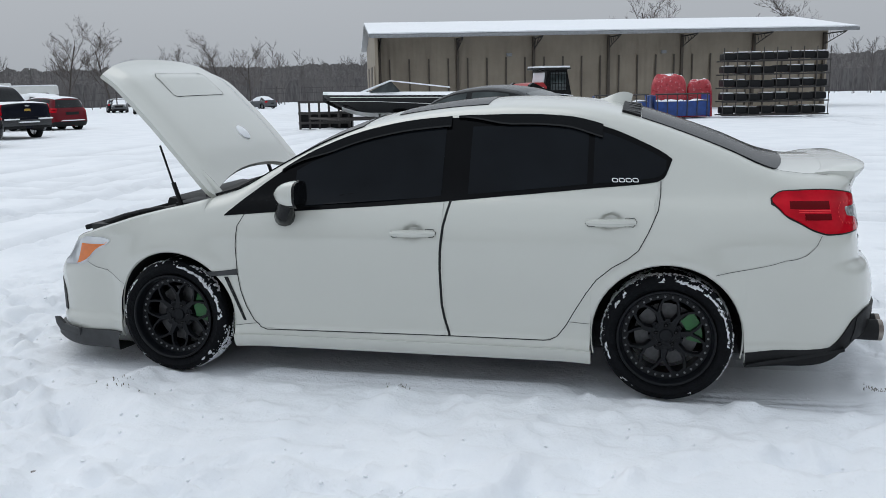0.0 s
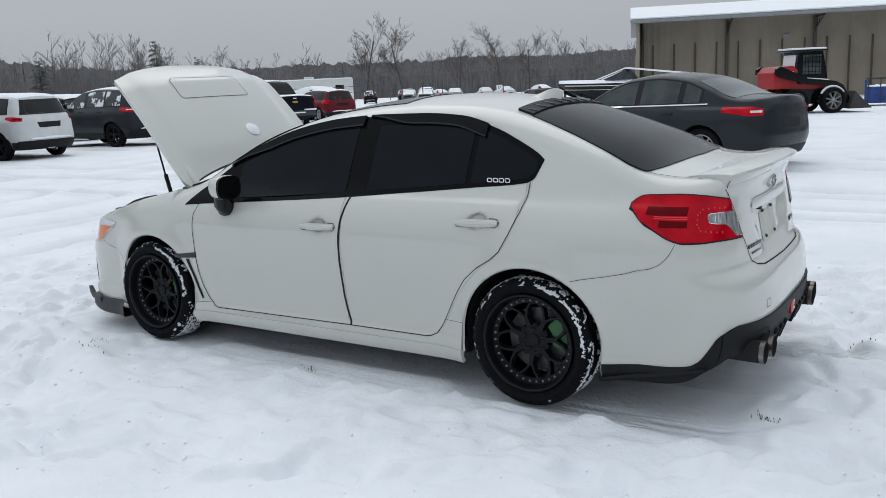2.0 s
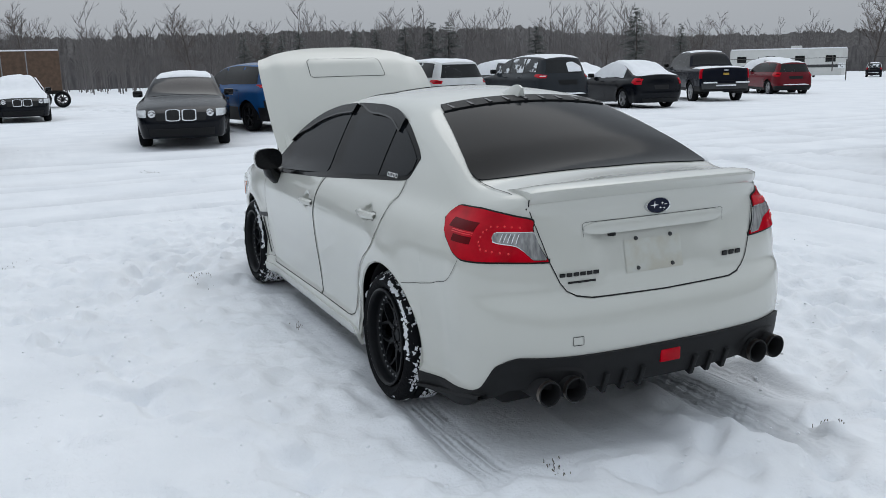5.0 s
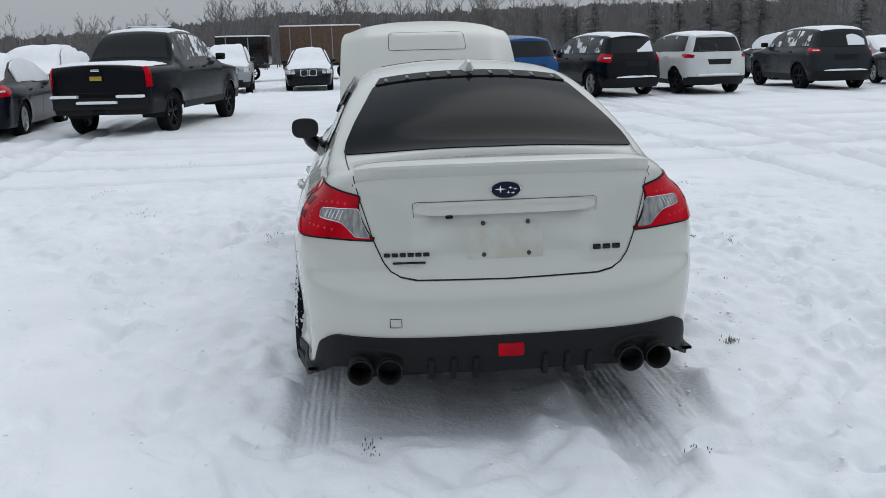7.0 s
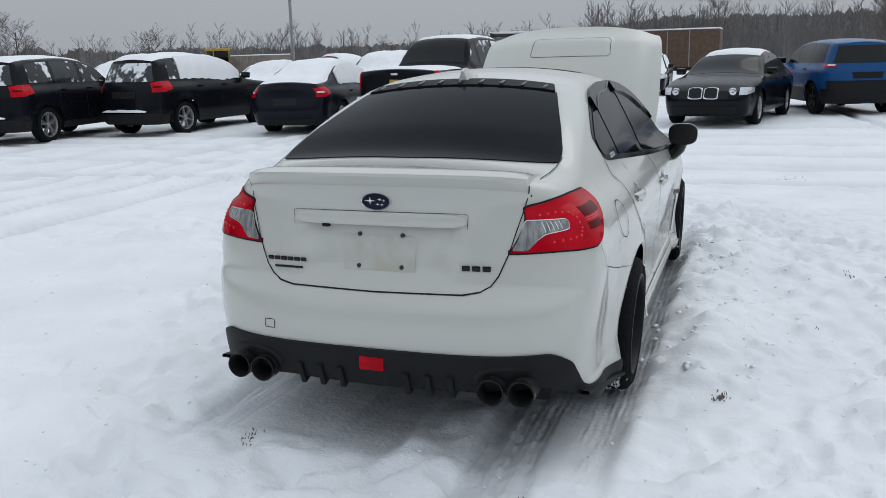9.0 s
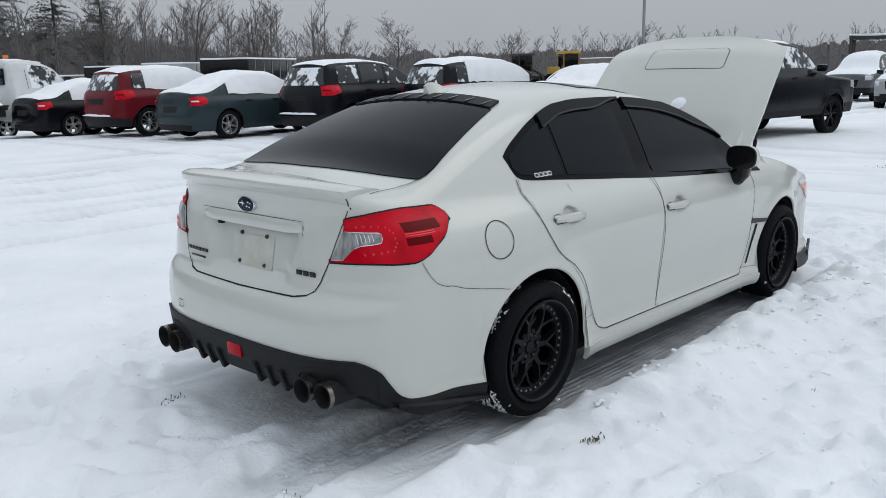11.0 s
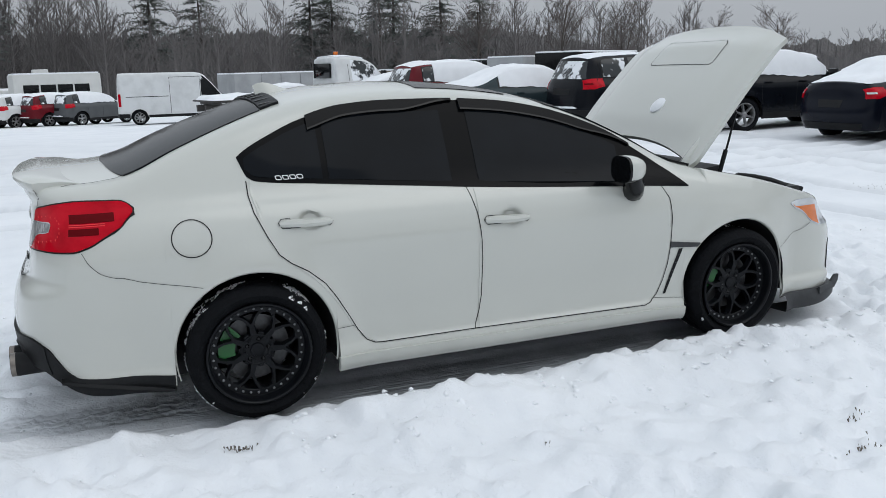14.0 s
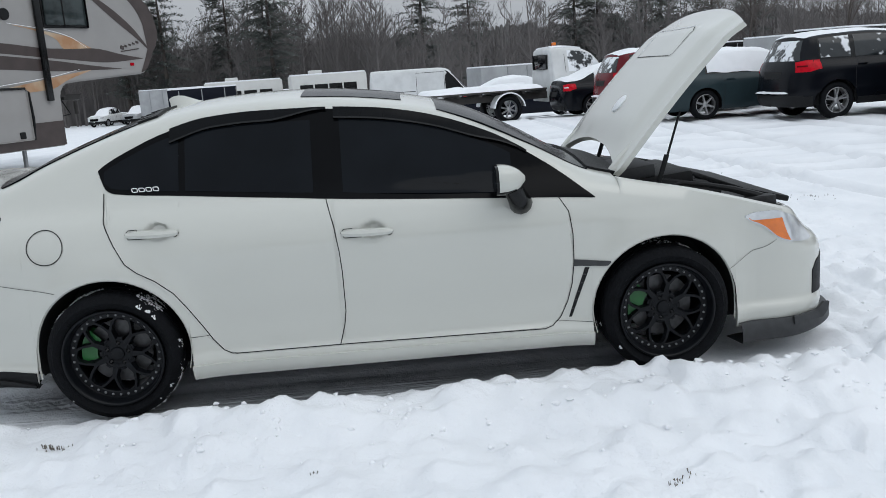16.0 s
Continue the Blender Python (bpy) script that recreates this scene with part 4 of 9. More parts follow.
    frame_top = curve([(-0.995, 0.885), (-0.78, 1.055), (-0.52, 1.208), (-0.22, 1.312), (0.05, 1.358), (0.33, 1.376), (0.6, 1.378), (0.82, 1.365), (1.03, 1.315), (1.2, 1.245), (1.305, 1.19), (1.338, 1.165)])
    frame_low = curve([(-0.995, 0.88), (-0.8, 0.895), (-0.59, 0.908), (0.24, 0.963), (1.0, 1.03), (1.26, 1.056), (1.30, 1.075), (1.338, 1.16)])
    for sg in (-1, 1):
        part("window_frame", S.flank("window_frame", np.concatenate([np.linspace(-0.995, 1.25, 48), np.linspace(1.26, 1.338, 10)]), frame_low, frame_top, 10, sg, 0.003, 0.01), "tint_frame", car,
             "gloss black window surround")
        # door glass, each pane on its own
        ft, fl = frame_top, frame_low
        part("front_door_glass", S.flank("front_door_glass", np.linspace(-0.62, 0.19, 22), lambda u: fl(u) + 0.022, lambda u: np.maximum(ft(u) - 0.05, fl(u) + 0.024), 8, sg, 0.006, 0.006), "tint", car, "black tinted door window")
        part("rear_door_glass", S.flank("rear_door_glass", np.linspace(0.33, 0.93, 16), lambda u: fl(u) + 0.022, lambda u: ft(u) - 0.05, 8, sg, 0.006, 0.006), "tint", car, "black tinted door window")
        part("quarter_glass", S.flank("quarter_glass", np.linspace(0.96, 1.31, 12), lambda u: fl(u) + 0.02, lambda u: np.maximum(ft(u) - 0.03, fl(u) + 0.024), 8, sg, 0.006, 0.006), "tint", car, "black tinted quarter window")
        # rain deflectors
        for x0, x1 in ((-0.70, 0.215), (0.25, 1.0)):
            us = np.linspace(x0, x1, 40)
            lo = lambda u, x0=x0, x1=x1: ft(u) - 0.008 - 0.042 * smooth01(0.0, 0.30, u - x0) - 0.012 * smooth01(0.22, 0.02, x1 - u) * (x0 > 0)
            vis = part("rain_deflector", S.flank("rain_deflector", us, lo, lambda u: ft(u) + 0.003, 7, sg, 0.017, 0.02), "smoke", car, "smoked rain deflector above the door window")
            part("deflector_edge", S.flank("deflector_edge", us[2:], lambda u, lo=lo: lo(u) - 0.001, lambda u, lo=lo: lo(u) + 0.007, 2, sg, 0.0205, 0.006), "gloss_black", vis)
        # sticker
        for k in range(4):
            pts = []
            for a in np.linspace(0, 2 * math.pi, 17):
                ca, sa = math.cos(a), math.sin(a)
                sz_ = 0.0085 * np.sign(sa) * abs(sa) ** 0.5
                pts.append((1.066 + 0.033 * k + 0.0125 * np.sign(ca) * abs(ca) ** 0.5 + 0.35 * sz_ * sg, 1.064 + sz_))
            part("sticker_shape", S.line("sticker_shape", pts, sg, 0.0042, 0.0085, 2), "white_print", car, "plain white sticker shape on the quarter window")
        # doors: panels on the shell with dark joints round them
        df, dm, dr = (0.052, 0.024, 0.012) if sg > 0 else (0.0, 0.0, -0.012)
        d1_lo = curve([(-0.925 + df, 0.56), (-0.908 + df, 0.46), (-0.89 + df, 0.387), (-0.852 + df, 0.31), (-0.815 + df, 0.274), (-0.77 + df, 0.262), (0.23 + dm, 0.268)])
        part("front_door", S.flank("front_door", np.concatenate([np.linspace(-0.925, -0.80, 10) + df, np.linspace(-0.71, -0.05, 20), np.linspace(-0.035, 0.212 + dm, 24)]), d1_lo,
             lambda u: np.minimum(fl(u) - 0.003, 0.62 + np.clip((u + 0.928 - df) * 40, 0, 1) * 0.6), 56, sg, 0.0032, 0.012), "paint_white", car)
        d2_lo = curve([(0.222 + dm, 0.268), (0.74 + dr, 0.268), (0.79 + dr, 0.285), (0.86 + dr, 0.35), (0.94 + dr, 0.485), (1.06 + dr, 0.63), (1.20 + dr, 0.745), (1.26 + dr, 0.86), (1.285 + dr, 1.0)])
        part("rear_door", S.flank("rear_door", np.concatenate([np.linspace(0.224 + dm, 0.95, 24), np.linspace(0.96, 1.19, 24), np.linspace(1.2, 1.283 + dr, 10)]), d2_lo, lambda u: np.maximum(fl(u) - 0.003, d2_lo(u) + 0.002), 56, sg, 0.0032, 0.012), "paint_white", car)
        joints = {
            "front_door_joint": [(x + df, z) for x, z in ((-0.87, 0.90), (-0.915, 0.828), (-0.930, 0.72), (-0.932, 0.58), (-0.920, 0.47), (-0.898, 0.387), (-0.86, 0.307), (-0.82, 0.268), (-0.78, 0.257))] + [(0.22 + dm, 0.265)],
            "pillar_joint": [(x + dm, z) for x, z in ((0.248, 0.965), (0.218, 0.84), (0.203, 0.72), (0.198, 0.62), (0.200, 0.43), (0.212, 0.36), (0.240, 0.264))],
            "rear_door_joint": [(0.22 + dm, 0.265)] + [(x + dr, z) for x, z in ((0.74, 0.265), (0.77, 0.268), (0.805, 0.285), (0.85, 0.345), (0.90, 0.435), (0.95, 0.52), (1.0, 0.592), (1.075, 0.657), (1.15, 0.702), (1.20, 0.745), (1.245, 0.83), (1.288, 0.93), (1.298, 1.0), (1.298, 1.06))],
            "bumper_joint": [(1.985, 0.822), (1.95, 0.775), (1.905, 0.732), (1.86, 0.703), (1.80, 0.682), (1.70, 0.66), (1.6, 0.643), (1.548, 0.632)],
            "fender_joint": [(-1.86, 0.595), (-1.80, 0.56), (-1.655, 0.475)],
            "sill_joint": [(-0.838 + df, 0.288), (-0.96, 0.276)],
            "rear_sill_joint": [(0.862 + dr, 0.367), (0.96, 0.367)],
        }
        for nm, pts in joints.items():
            part(nm, S.line(nm, pts, sg, 0.013 if nm == "pillar_joint" and sg < 0 else (0.0022 if nm in ("bumper_joint", "fender_joint", "sill_joint", "rear_sill_joint") else 0.0045), 0.0042), "gap", car)
        # handles
        for x0, x1, z in ((-0.058 + dm * 1.2, 0.18 + dm * 1.2, 0.806), (0.946 + dr, 1.186 + dr, 0.874)):
            hp = []
            for t in np.linspace(0, 1, 15):
                x = x0 + (x1 - x0) * t
                bow = 0.034 * math.sin(math.pi * min(max(t, 0.04), 0.96)) ** 0.45
                y = float(S.half(np.array(z))) + bow
                hgt = 0.019 * (0.62 + 0.38 * math.sin(math.pi * t) ** 0.5)
                zc = z + 0.004 * (t - 0.5)
                hp.append([(x, sg * (y - 0.02), zc - hgt), (x, sg * y, zc - hgt * 0.8), (x, sg * (y + 0.005), zc), (x, sg * y, zc + hgt * 0.8), (x, sg * (y - 0.02), zc + hgt)])
            part("door_handle", sheet("door_handle", np.array(hp), flip=sg > 0), "paint_white", car, "white pull handle")
            part("handle_joint", S.line("handle_joint", [(x0 - 0.004, z - 0.004), (x0 + 0.012, z - 0.022), (x1 - 0.012, z - 0.02), (x1 + 0.004, z + 0.003), (x1 - 0.01, z + 0.02), (x1 - 0.05, z + 0.021), (x1 - 0.052, z - 0.02)], sg, 0.003, 0.006, 4), "gap", car)
        # mirror
        mp = []
        for t in np.linspace(0, 1, 13):
            x = -0.652 + 0.138 * t
            rr = max(0.2, (1 - (1 - t) ** 2.4) ** 0.6) * (1 - 0.06 * t ** 6)
            ring = []
            for a in np.linspace(0, 2 * math.pi, 21):
                ca, sa = math.cos(a), math.sin(a)
                ring.append((x, sg * (0.945 + 0.095 * rr * np.sign(ca) * abs(ca) ** 0.7), 1.0 + 0.072 * rr * np.sign(sa) * abs(sa) ** 0.7 + 0.01))
            mp.append(ring)
        me = sheet("mirror", np.array(mp), flip=sg < 0)
        me.materials.append(M["paint_white"])
        me.materials.append(M["gloss_black"])
        for poly in me.polygons:
            if poly.center.z < 0.966 - (poly.center.x + 0.6) * 0.1 or poly.center.x > -0.522:
                poly.material_index = 1
        mir = part("mirror", me, None, car, "white door mirror with black base")
        gv, gf = [(p[0] + 0.001, p[1], p[2]) for p in mp[-1][:-1]], [tuple(range(20))]
        part("mirror_glass", mesh("mirror_glass", gv, gf), "gloss_black", mir)
        v, f = tube([(-0.642, sg * 0.83, 0.882), (-0.638, sg * 0.875, 0.885), (-0.622, sg * 0.91, 0.915), (-0.595, sg * 0.935, 0.97)], [0.06, 0.056, 0.05, 0.045], 12)
        part("mirror_foot", mesh("mirror_foot", v, f), "gloss_black", mir)
        # tail lamp round the corner
        tlo = curve([(1.80, 0.966), (1.834, 0.936), (1.88, 0.882), (1.945, 0.846), (2.04, 0.829), (2.15, 0.829), (2.30, 0.830), (2.57, 0.822)])
        thi = curve([(1.80, 0.978), (1.815, 1.0), (1.86, 1.014), (1.98, 1.019), (2.146, 1.012), (2.30, 0.999), (2.42, 0.985), (2.462, 0.948), (2.512, 0.894), (2.57, 0.826)])
        us = np.concatenate([np.linspace(1.80, 2.40, 36), np.linspace(2.415, 2.57, 16)])
        lamp = part("tail_lamp", S.flank("tail_lamp", us, tlo, thi, 14, sg, 0.008, 0.02), "lens_red", car, "red wraparound tail lamp")
        part("tail_lamp_rim", S.flank("tail_lamp_rim", np.concatenate([np.linspace(1.792, 2.40, 36), np.linspace(2.415, 2.58, 16)]), lambda u: tlo(u) - 0.007, lambda u: np.maximum(thi(u), tlo(u)) + 0.007, 8, sg, 0.003, 0.01), "gap", car)
        for z0, z1, ua, ub in ((0.936, 0.968, 1.862, 2.057), (0.889, 0.916, 1.90, 2.064)):
            part("lamp_inset", S.flank("lamp_inset", np.linspace(ua, ub, 8), lambda u, z0=z0: np.maximum(z0, tlo(u) + 0.01), z1, 4, sg, 0.0095, 0.004), "lens_dark", lamp)
        for z0 in (0.922, 0.929):
            part("lamp_rib", S.flank("lamp_rib", np.linspace(1.88, 2.06, 8), z0, z0 + 0.003, 2, sg, 0.0095, 0.004), "lens_bright", lamp)
        rv_lo = curve([(2.222, 0.924), (2.235, 0.909), (2.26, 0.904), (2.39, 0.891), (2.44, 0.872), (2.475, 0.85), (2.50, 0.834), (2.56, 0.831)])
        rv_hi = curve([(2.222, 0.934), (2.24, 0.939), (2.46, 0.940), (2.48, 0.932), (2.52, 0.884), (2.56, 0.836)])
        rus = np.concatenate([np.linspace(2.222, 2.46, 16), np.linspace(2.47, 2.56, 10)])
        part("lens_border", S.flank("lens_border", rus, lambda u: rv_lo(u) - 0.003, lambda u: rv_hi(u) + 0.003, 6, sg, 0.0095, 0.006), "chrome", lamp)
        part("reversing_lens", S.flank("reversing_lens", rus, rv_lo, rv_hi, 6, sg, 0.0112, 0.006), "lens_reverse", lamp, "clear reversing lamp lens")
        for k in range(5):
            u0 = 2.285 + 0.026 * k
            part("lens_rib", S.flank("lens_rib", np.linspace(u0, u0 + 0.005, 2), lambda u: rv_lo(u) + 0.006, lambda u: rv_hi(u) - 0.005, 3, sg, 0.0125, 0.003), "chrome", lamp)
        way = [(2.37, 0.962), (2.26, 0.966), (2.16, 0.962), (2.128, 0.942), (2.128, 0.905), (2.16, 0.878), (2.25, 0.87), (2.36, 0.862)]
        for k in range(15):
            q = k / 14 * (len(way) - 1)
            i_ = min(int(q), len(way) - 2)
            u0, z0 = (way[i_][c] + (way[i_ + 1][c] - way[i_][c]) * (q - i_) for c in (0, 1))
            pt = S.at(np.array(u0), np.array(z0))
            v, f = lathe([(0.0055, 0), (0.004, 0.003), (0.0003, 0.004)], 8, "x")
            me = mesh("lamp_diode", [(p_[0] + pt[0] + 0.007, p_[1] + sg * (pt[1] + 0.004), p_[2] + pt[2]) for p_ in v], f)
            part("lamp_diode", me, "lens_bright", lamp)
        # head lamp
        hlo = curve([(-2.20, 0.60), (-2.17, 0.572), (-2.1, 0.565), (-1.95, 0.572), (-1.88, 0.595), (-1.81, 0.66), (-1.735, 0.718)])
        hhi = curve([(-2.20, 0.655), (-2.15, 0.685), (-2.0, 0.72), (-1.88, 0.742), (-1.79, 0.74), (-1.735, 0.726)])
        hl = part("head_lamp", S.flank("head_lamp", np.linspace(-2.20, -1.735, 28), hlo, hhi, 10, sg, 0.006, 0.02), "lens_clear", car, "clear head lamp with amber corner")
        part("indicator", S.flank("indicator", np.linspace(-1.945, -1.755, 12), lambda u: hlo(u) + 0.008, lambda u: np.maximum(np.minimum(hhi(u) - 0.03, 0.70), hlo(u) + 0.011), 6, sg, 0.009, 0.006), "lens_amber", hl, "amber indicator")
        part("bumper_intake", S.flank("bumper_intake", np.linspace(-2.45, -2.12, 12), 0.28, curve([(-2.45, 0.47), (-2.2, 0.45), (-2.12, 0.40)]), 8, sg, 0.004, 0.01), "black_plastic", car, "black fog lamp pod")
        # fender vent and its trim
        part("fender_trim", S.flank("fender_trim", np.linspace(-1.105, -0.93, 12) + df, curve([(-1.105 + df, 0.567), (-1.09 + df, 0.554), (-0.93 + df, 0.560)]), curve([(-1.105 + df, 0.574), (-1.0 + df, 0.584), (-0.93 + df, 0.592)]), 4, sg, 0.007, 0.012), "lip_grey", car, "grey fender vent trim")
        vp = []
        for t in np.linspace(0, 1, 14):
            z = 0.55 - 0.245 * t
            x = -0.993 + df + 0.086 * t
            hw = 0.011 * (1 - 0.35 * t)
            for_ = S.at(np.array([x - hw, x + hw]), np.array([z, z]))
            vp.append([(p[0], sg * (p[1] + 0.0035), p[2]) for p in for_])
        fv = part("fender_vent", sheet("fender_vent", np.array(vp)), "gap", car, "narrow black slatted fender vent")
        for k in range(5):
            z = 0.515 - 0.042 * k
            x = -0.981 + df + 0.0147 * k
            y = float(S.at(np.array(x), np.array(z))[1])
            box("vent_slat", (0.015, 0.008, 0.004), (x, sg * (y + 0.003), z), "lip_grey", fv, 0.001)
        # side skirt extension under the sill
        part("sill_skirt", S.flank("sill_skirt", np.linspace(-0.965, 0.965, 30), 0.166, 0.232, 5, sg, 0.012, 0.02), "paint_white", car)
        # lower black trim behind the rear wheel
        part("rear_valance_side", S.flank("rear_valance_side", np.concatenate([np.linspace(1.695, 1.86, 6), np.linspace(1.90, 2.28, 22)]), curve([(1.695, 0.182), (1.86, 0.19), (2.0, 0.205), (2.15, 0.25), (2.28, 0.30)]), curve([(1.695, 0.255), (1.95, 0.268), (2.04, 0.276), (2.09, 0.30), (2.14, 0.355), (2.19, 0.405), (2.28, 0.437)]), 7, sg, 0.008, 0.02), "black_plastic", car,
             "black rear valance corner")
        sp = []
        for t in np.linspace(0, 1, 10):
            x = 1.70 + 0.45 * t
            y = float(S.at(np.array(min(x, 1.86)), np.array(0.2))[1]) - max(0, x - 1.86) * 0.14
            sp.append([(x, sg * (y - 0.05), 0.182 + 0.078 * t), (x, sg * (y + 0.025 + 0.015 * math.sin(t * 3)), 0.187 + 0.078 * t), (x, sg * (y + 0.025), 0.199 + 0.078 * t), (x, sg * (y - 0.05), 0.203 + 0.078 * t)])
        part("rear_splitter", sheet("rear_splitter", np.array(sp)), "black_plastic", car, "black rear side splitter")
        # mud flap snow and inner arches
        for xc in (-1.325, 1.325):
            P2 = []
            for a in np.linspace(-0.25, math.pi + 0.25, 26):
                P2.append([(xc + 0.362 * math.cos(a), sg * 0.84, 0.318 + 0.362 * math.sin(a)), (xc + 0.366 * math.cos(a), sg * 0.70, 0.318 + 0.366 * math.sin(a)), (xc + 0.35 * math.cos(a), sg * 0.5, 0.318 + 0.35 * math.sin(a)), (xc, sg * 0.5, 0.318)])
            part("arch_liner", sheet("arch_liner", np.array(P2)), "gap", car)
            lip = []
            for a in np.linspace(-0.38, math.pi + 0.38, 34):
                x, z = xc + 0.363 * math.cos(a), 0.318 + 0.363 * math.sin(a)
                if z < 0.20:
                    continue
                y = float(S.at(np.array(x), np.array(max(z, 0.17)))[1])
                lip.append([(x, sg * (y + 0.002), z), (xc + 0.357 * math.cos(a), sg * (y - 0.006), 0.318 + 0.357 * math.sin(a))])
            part("arch_lip", sheet("arch_lip", np.array(lip)), "paint_white", car)
        # exhaust
        for y in (0.485, 0.60):
            v, f = lathe([(0.047, -0.22), (0.052, -0.02), (0.052, 0.0), (0.047, 0.002), (0.044, -0.01), (0.043, -0.2), (0.0005, -0.2)], 28, "x")
            me = mesh("exhaust_tip", v, f)
            me.materials.append(M["exhaust_tip"])
            me.materials.append(M["gap"])
            for poly in me.polygons:
                if math.hypot(poly.center.y, poly.center.z) < 0.0505 and poly.center.x > -0.21 or poly.center.x > -0.006 and not (poly.center.x < -0.05 and math.hypot(poly.center.y, poly.center.z) > 0.0475):
                    poly.material_index = 1
            me.transform(Matrix.Translation((2.365 - 0.10 * (y - 0.485), sg * y, 0.318)))
            part("exhaust_tip", me, None, car, "round burnt-steel exhaust tip")
    # fuel flap on one side only
    ring = []
    for a in np.linspace(0, 2 * math.pi, 49):
        ring.append((1.574 + 0.083 * math.cos(a), 0.845 + 0.078 * math.sin(a)))
    part("fuel_flap_joint", S.line("fuel_flap_joint", ring, 1, 0.0045, 0.003, 2), "gap", car)
    # rear: boot lid joint, garnish, badge, plate area, valance
    def rear_pt(y, z, off=0.0):
        p = S.at(S.u_rear(np.array(float(y)), np.array(float(z))), np.array(float(z)))
        return (float(p[0]) + off, float(y), float(z))

    def rear_line(name, pts, width=0.006, off=0.003, mat="gap", parent=car):
        P = []
        for (y0, z0), (y1, z1) in zip(pts[:-1], pts[1:]):
            n = max(2, int(math.hypot(y1 - y0, z1 - z0) / 0.012))
            for t in np.linspace(0, 1, n, endpoint=False):
                P.append((y0 + (y1 - y0) * t, z0 + (z1 - z0) * t))
        P.append(pts[-1])
        A = []
        for i, (y, z) in enumerate(P):
            a, b = P[max(i - 1, 0)], P[min(i + 1, len(P) - 1)]
            d = Vector((b[0] - a[0], b[1] - a[1])).normalized()
            ny, nz = -d.y * width / 2, d.x * width / 2
            A.append([rear_pt(y - ny, z - nz, off), rear_pt(y + ny, z + nz, off)])
        return part(name, sheet(name, np.array(A)), mat, parent)

    def deck(x, y):
        """Height of the painted top at a place behind the rear window."""
        if x <= S.xr:
            u = x
        else:
            u = S.xr + math.asin(min(1.0, (x - S.xr) / (float(S.rear(1.05)) - S.xr)) ** (S.nr / 2)) * 2 / math.pi
        u = np.array(float(u))
        ze = float(S.edge(u))
        pe, p1 = S.at(u, np.array(ze)), S.at(u, np.array(ze - S.corner))
        y2 = float(pe[1]) - S.corner * 1.6
        if abs(y) <= y2:
            return float(S.top_at(x, y, float(pe[1])))
        z2 = float(S.top_at(x, y2, float(pe[1])))
        t = np.linspace(0, 1, 41)
        ya = (1 - t) ** 2 * p1[1] + 2 * t * (1 - t) * pe[1] + t * t * y2
        za = (1 - t) ** 2 * p1[2] + 2 * t * (1 - t) * pe[2] + t * t * z2
        return float(np.interp(abs(y), ya[::-1], za[::-1]))

    half_l = [(0.0, 0.661), (0.36, 0.667), (0.425, 0.678), (0.462, 0.698), (0.49, 0.735), (0.527, 0.822)]
    full = [(-y, z) for y, z in half_l[::-1]] + half_l[1:]
    rear_line("boot_lid_joint", full, 0.005, 0.003)
    for sg in (-1, 1):
        rear_line("boot_lid_joint", [(sg * 0.527, 0.822), (sg * 0.55, 0.90), (sg * 0.576, 0.985), (sg * 0.590, 1.045), (sg * 0.594, 1.072)], 0.004, 0.004)
        A = []
        for x, y in ((2.17, 0.598), (2.14, 0.602), (2.05, 0.612), (1.95, 0.62), (1.86, 0.626), (1.77, 0.632)):
            A.append([(x, sg * (y - 0.002), deck(x, y - 0.002) + 0.004), (x, sg * (y + 0.002), deck(x, y + 0.002) + 0.004)])
        part("boot_lid_joint", sheet("boot_lid_joint", np.array(A)), "gap", car)
    g = []
    for t in np.linspace(-1, 1, 41):
        y = 0.362 * t
        e = (1 - abs(t) ** 12) if abs(t) < 1 else 0
        hh = 0.026 * (0.35 + 0.65 * e)
        x, _, z = rear_pt(min(max(y, -0.36), 0.36), 0.935)
        ob_ = 0.010 * (0.3 + 0.7 * e)
        g.append([(x - 0.01, y, z - hh), (x + ob_ * 0.7, y, z - hh), (x + ob_, y, z - hh * 0.6), (x + ob_, y, z + hh * 0.4), (x + ob_ * 0.3, y, z + hh), (x - 0.01, y, z + hh)])
    part("boot_garnish", sheet("boot_garnish", np.array(g)), "paint_white", car, "white garnish bar above the plate recess")
    rear_line("garnish_joint", [(-0.365, 0.905), (-0.368, 0.958), (-0.355, 0.964), (0.355, 0.964), (0.368, 0.958), (0.365, 0.905)], 0.0018, 0.004)
    box("reversing_camera", (0.022, 0.03, 0.014), (2.226, -0.225, 0.903), "black_plastic", car, 0.004)
    pl = [[rear_pt(y, z, 0.002) for z in np.linspace(0.728, 0.865, 6)] for y in np.linspace(-0.15, 0.15, 12)]
    part("plate_area", sheet("plate_area", np.array(pl)), "plate_stain", car, "bare yellowed plate area without a plate")
    for y, z in ((-0.088, 0.868), (0.094, 0.868), (-0.088, 0.745), (0.094, 0.745)):
        v, f = lathe([(0.0005, 0.012), (0.006, 0.011), (0.009, 0.006), (0.009, -0.01)], 10, "x")
        me = mesh("plate_bolt", v, f)
        me.transform(Matrix.Translation(rear_pt(y, z)))
        part("plate_bolt", me, "lip_grey", car)
    # oval badge: plain shapes only
    v, f = lathe([(0.0005, 0.012), (0.050, 0.010), (0.054, 0.004), (0.056, -0.01)], 36, "x")
    me = mesh("badge", v, f)
    me.transform(Matrix.Translation(rear_pt(0, 1.005, 0.004)) @ Matrix.Diagonal((1, 1.12, 0.60, 1)))
    badge = part("badge", me, "emblem_blue", car, "dark blue oval badge with silver marks")
    v, f = lathe([(0.0515, 0.011), (0.0545, 0.0135), (0.0575, 0.009), (0.0575, -0.005)], 36, "x")
    me = mesh("badge_ring", v, f)
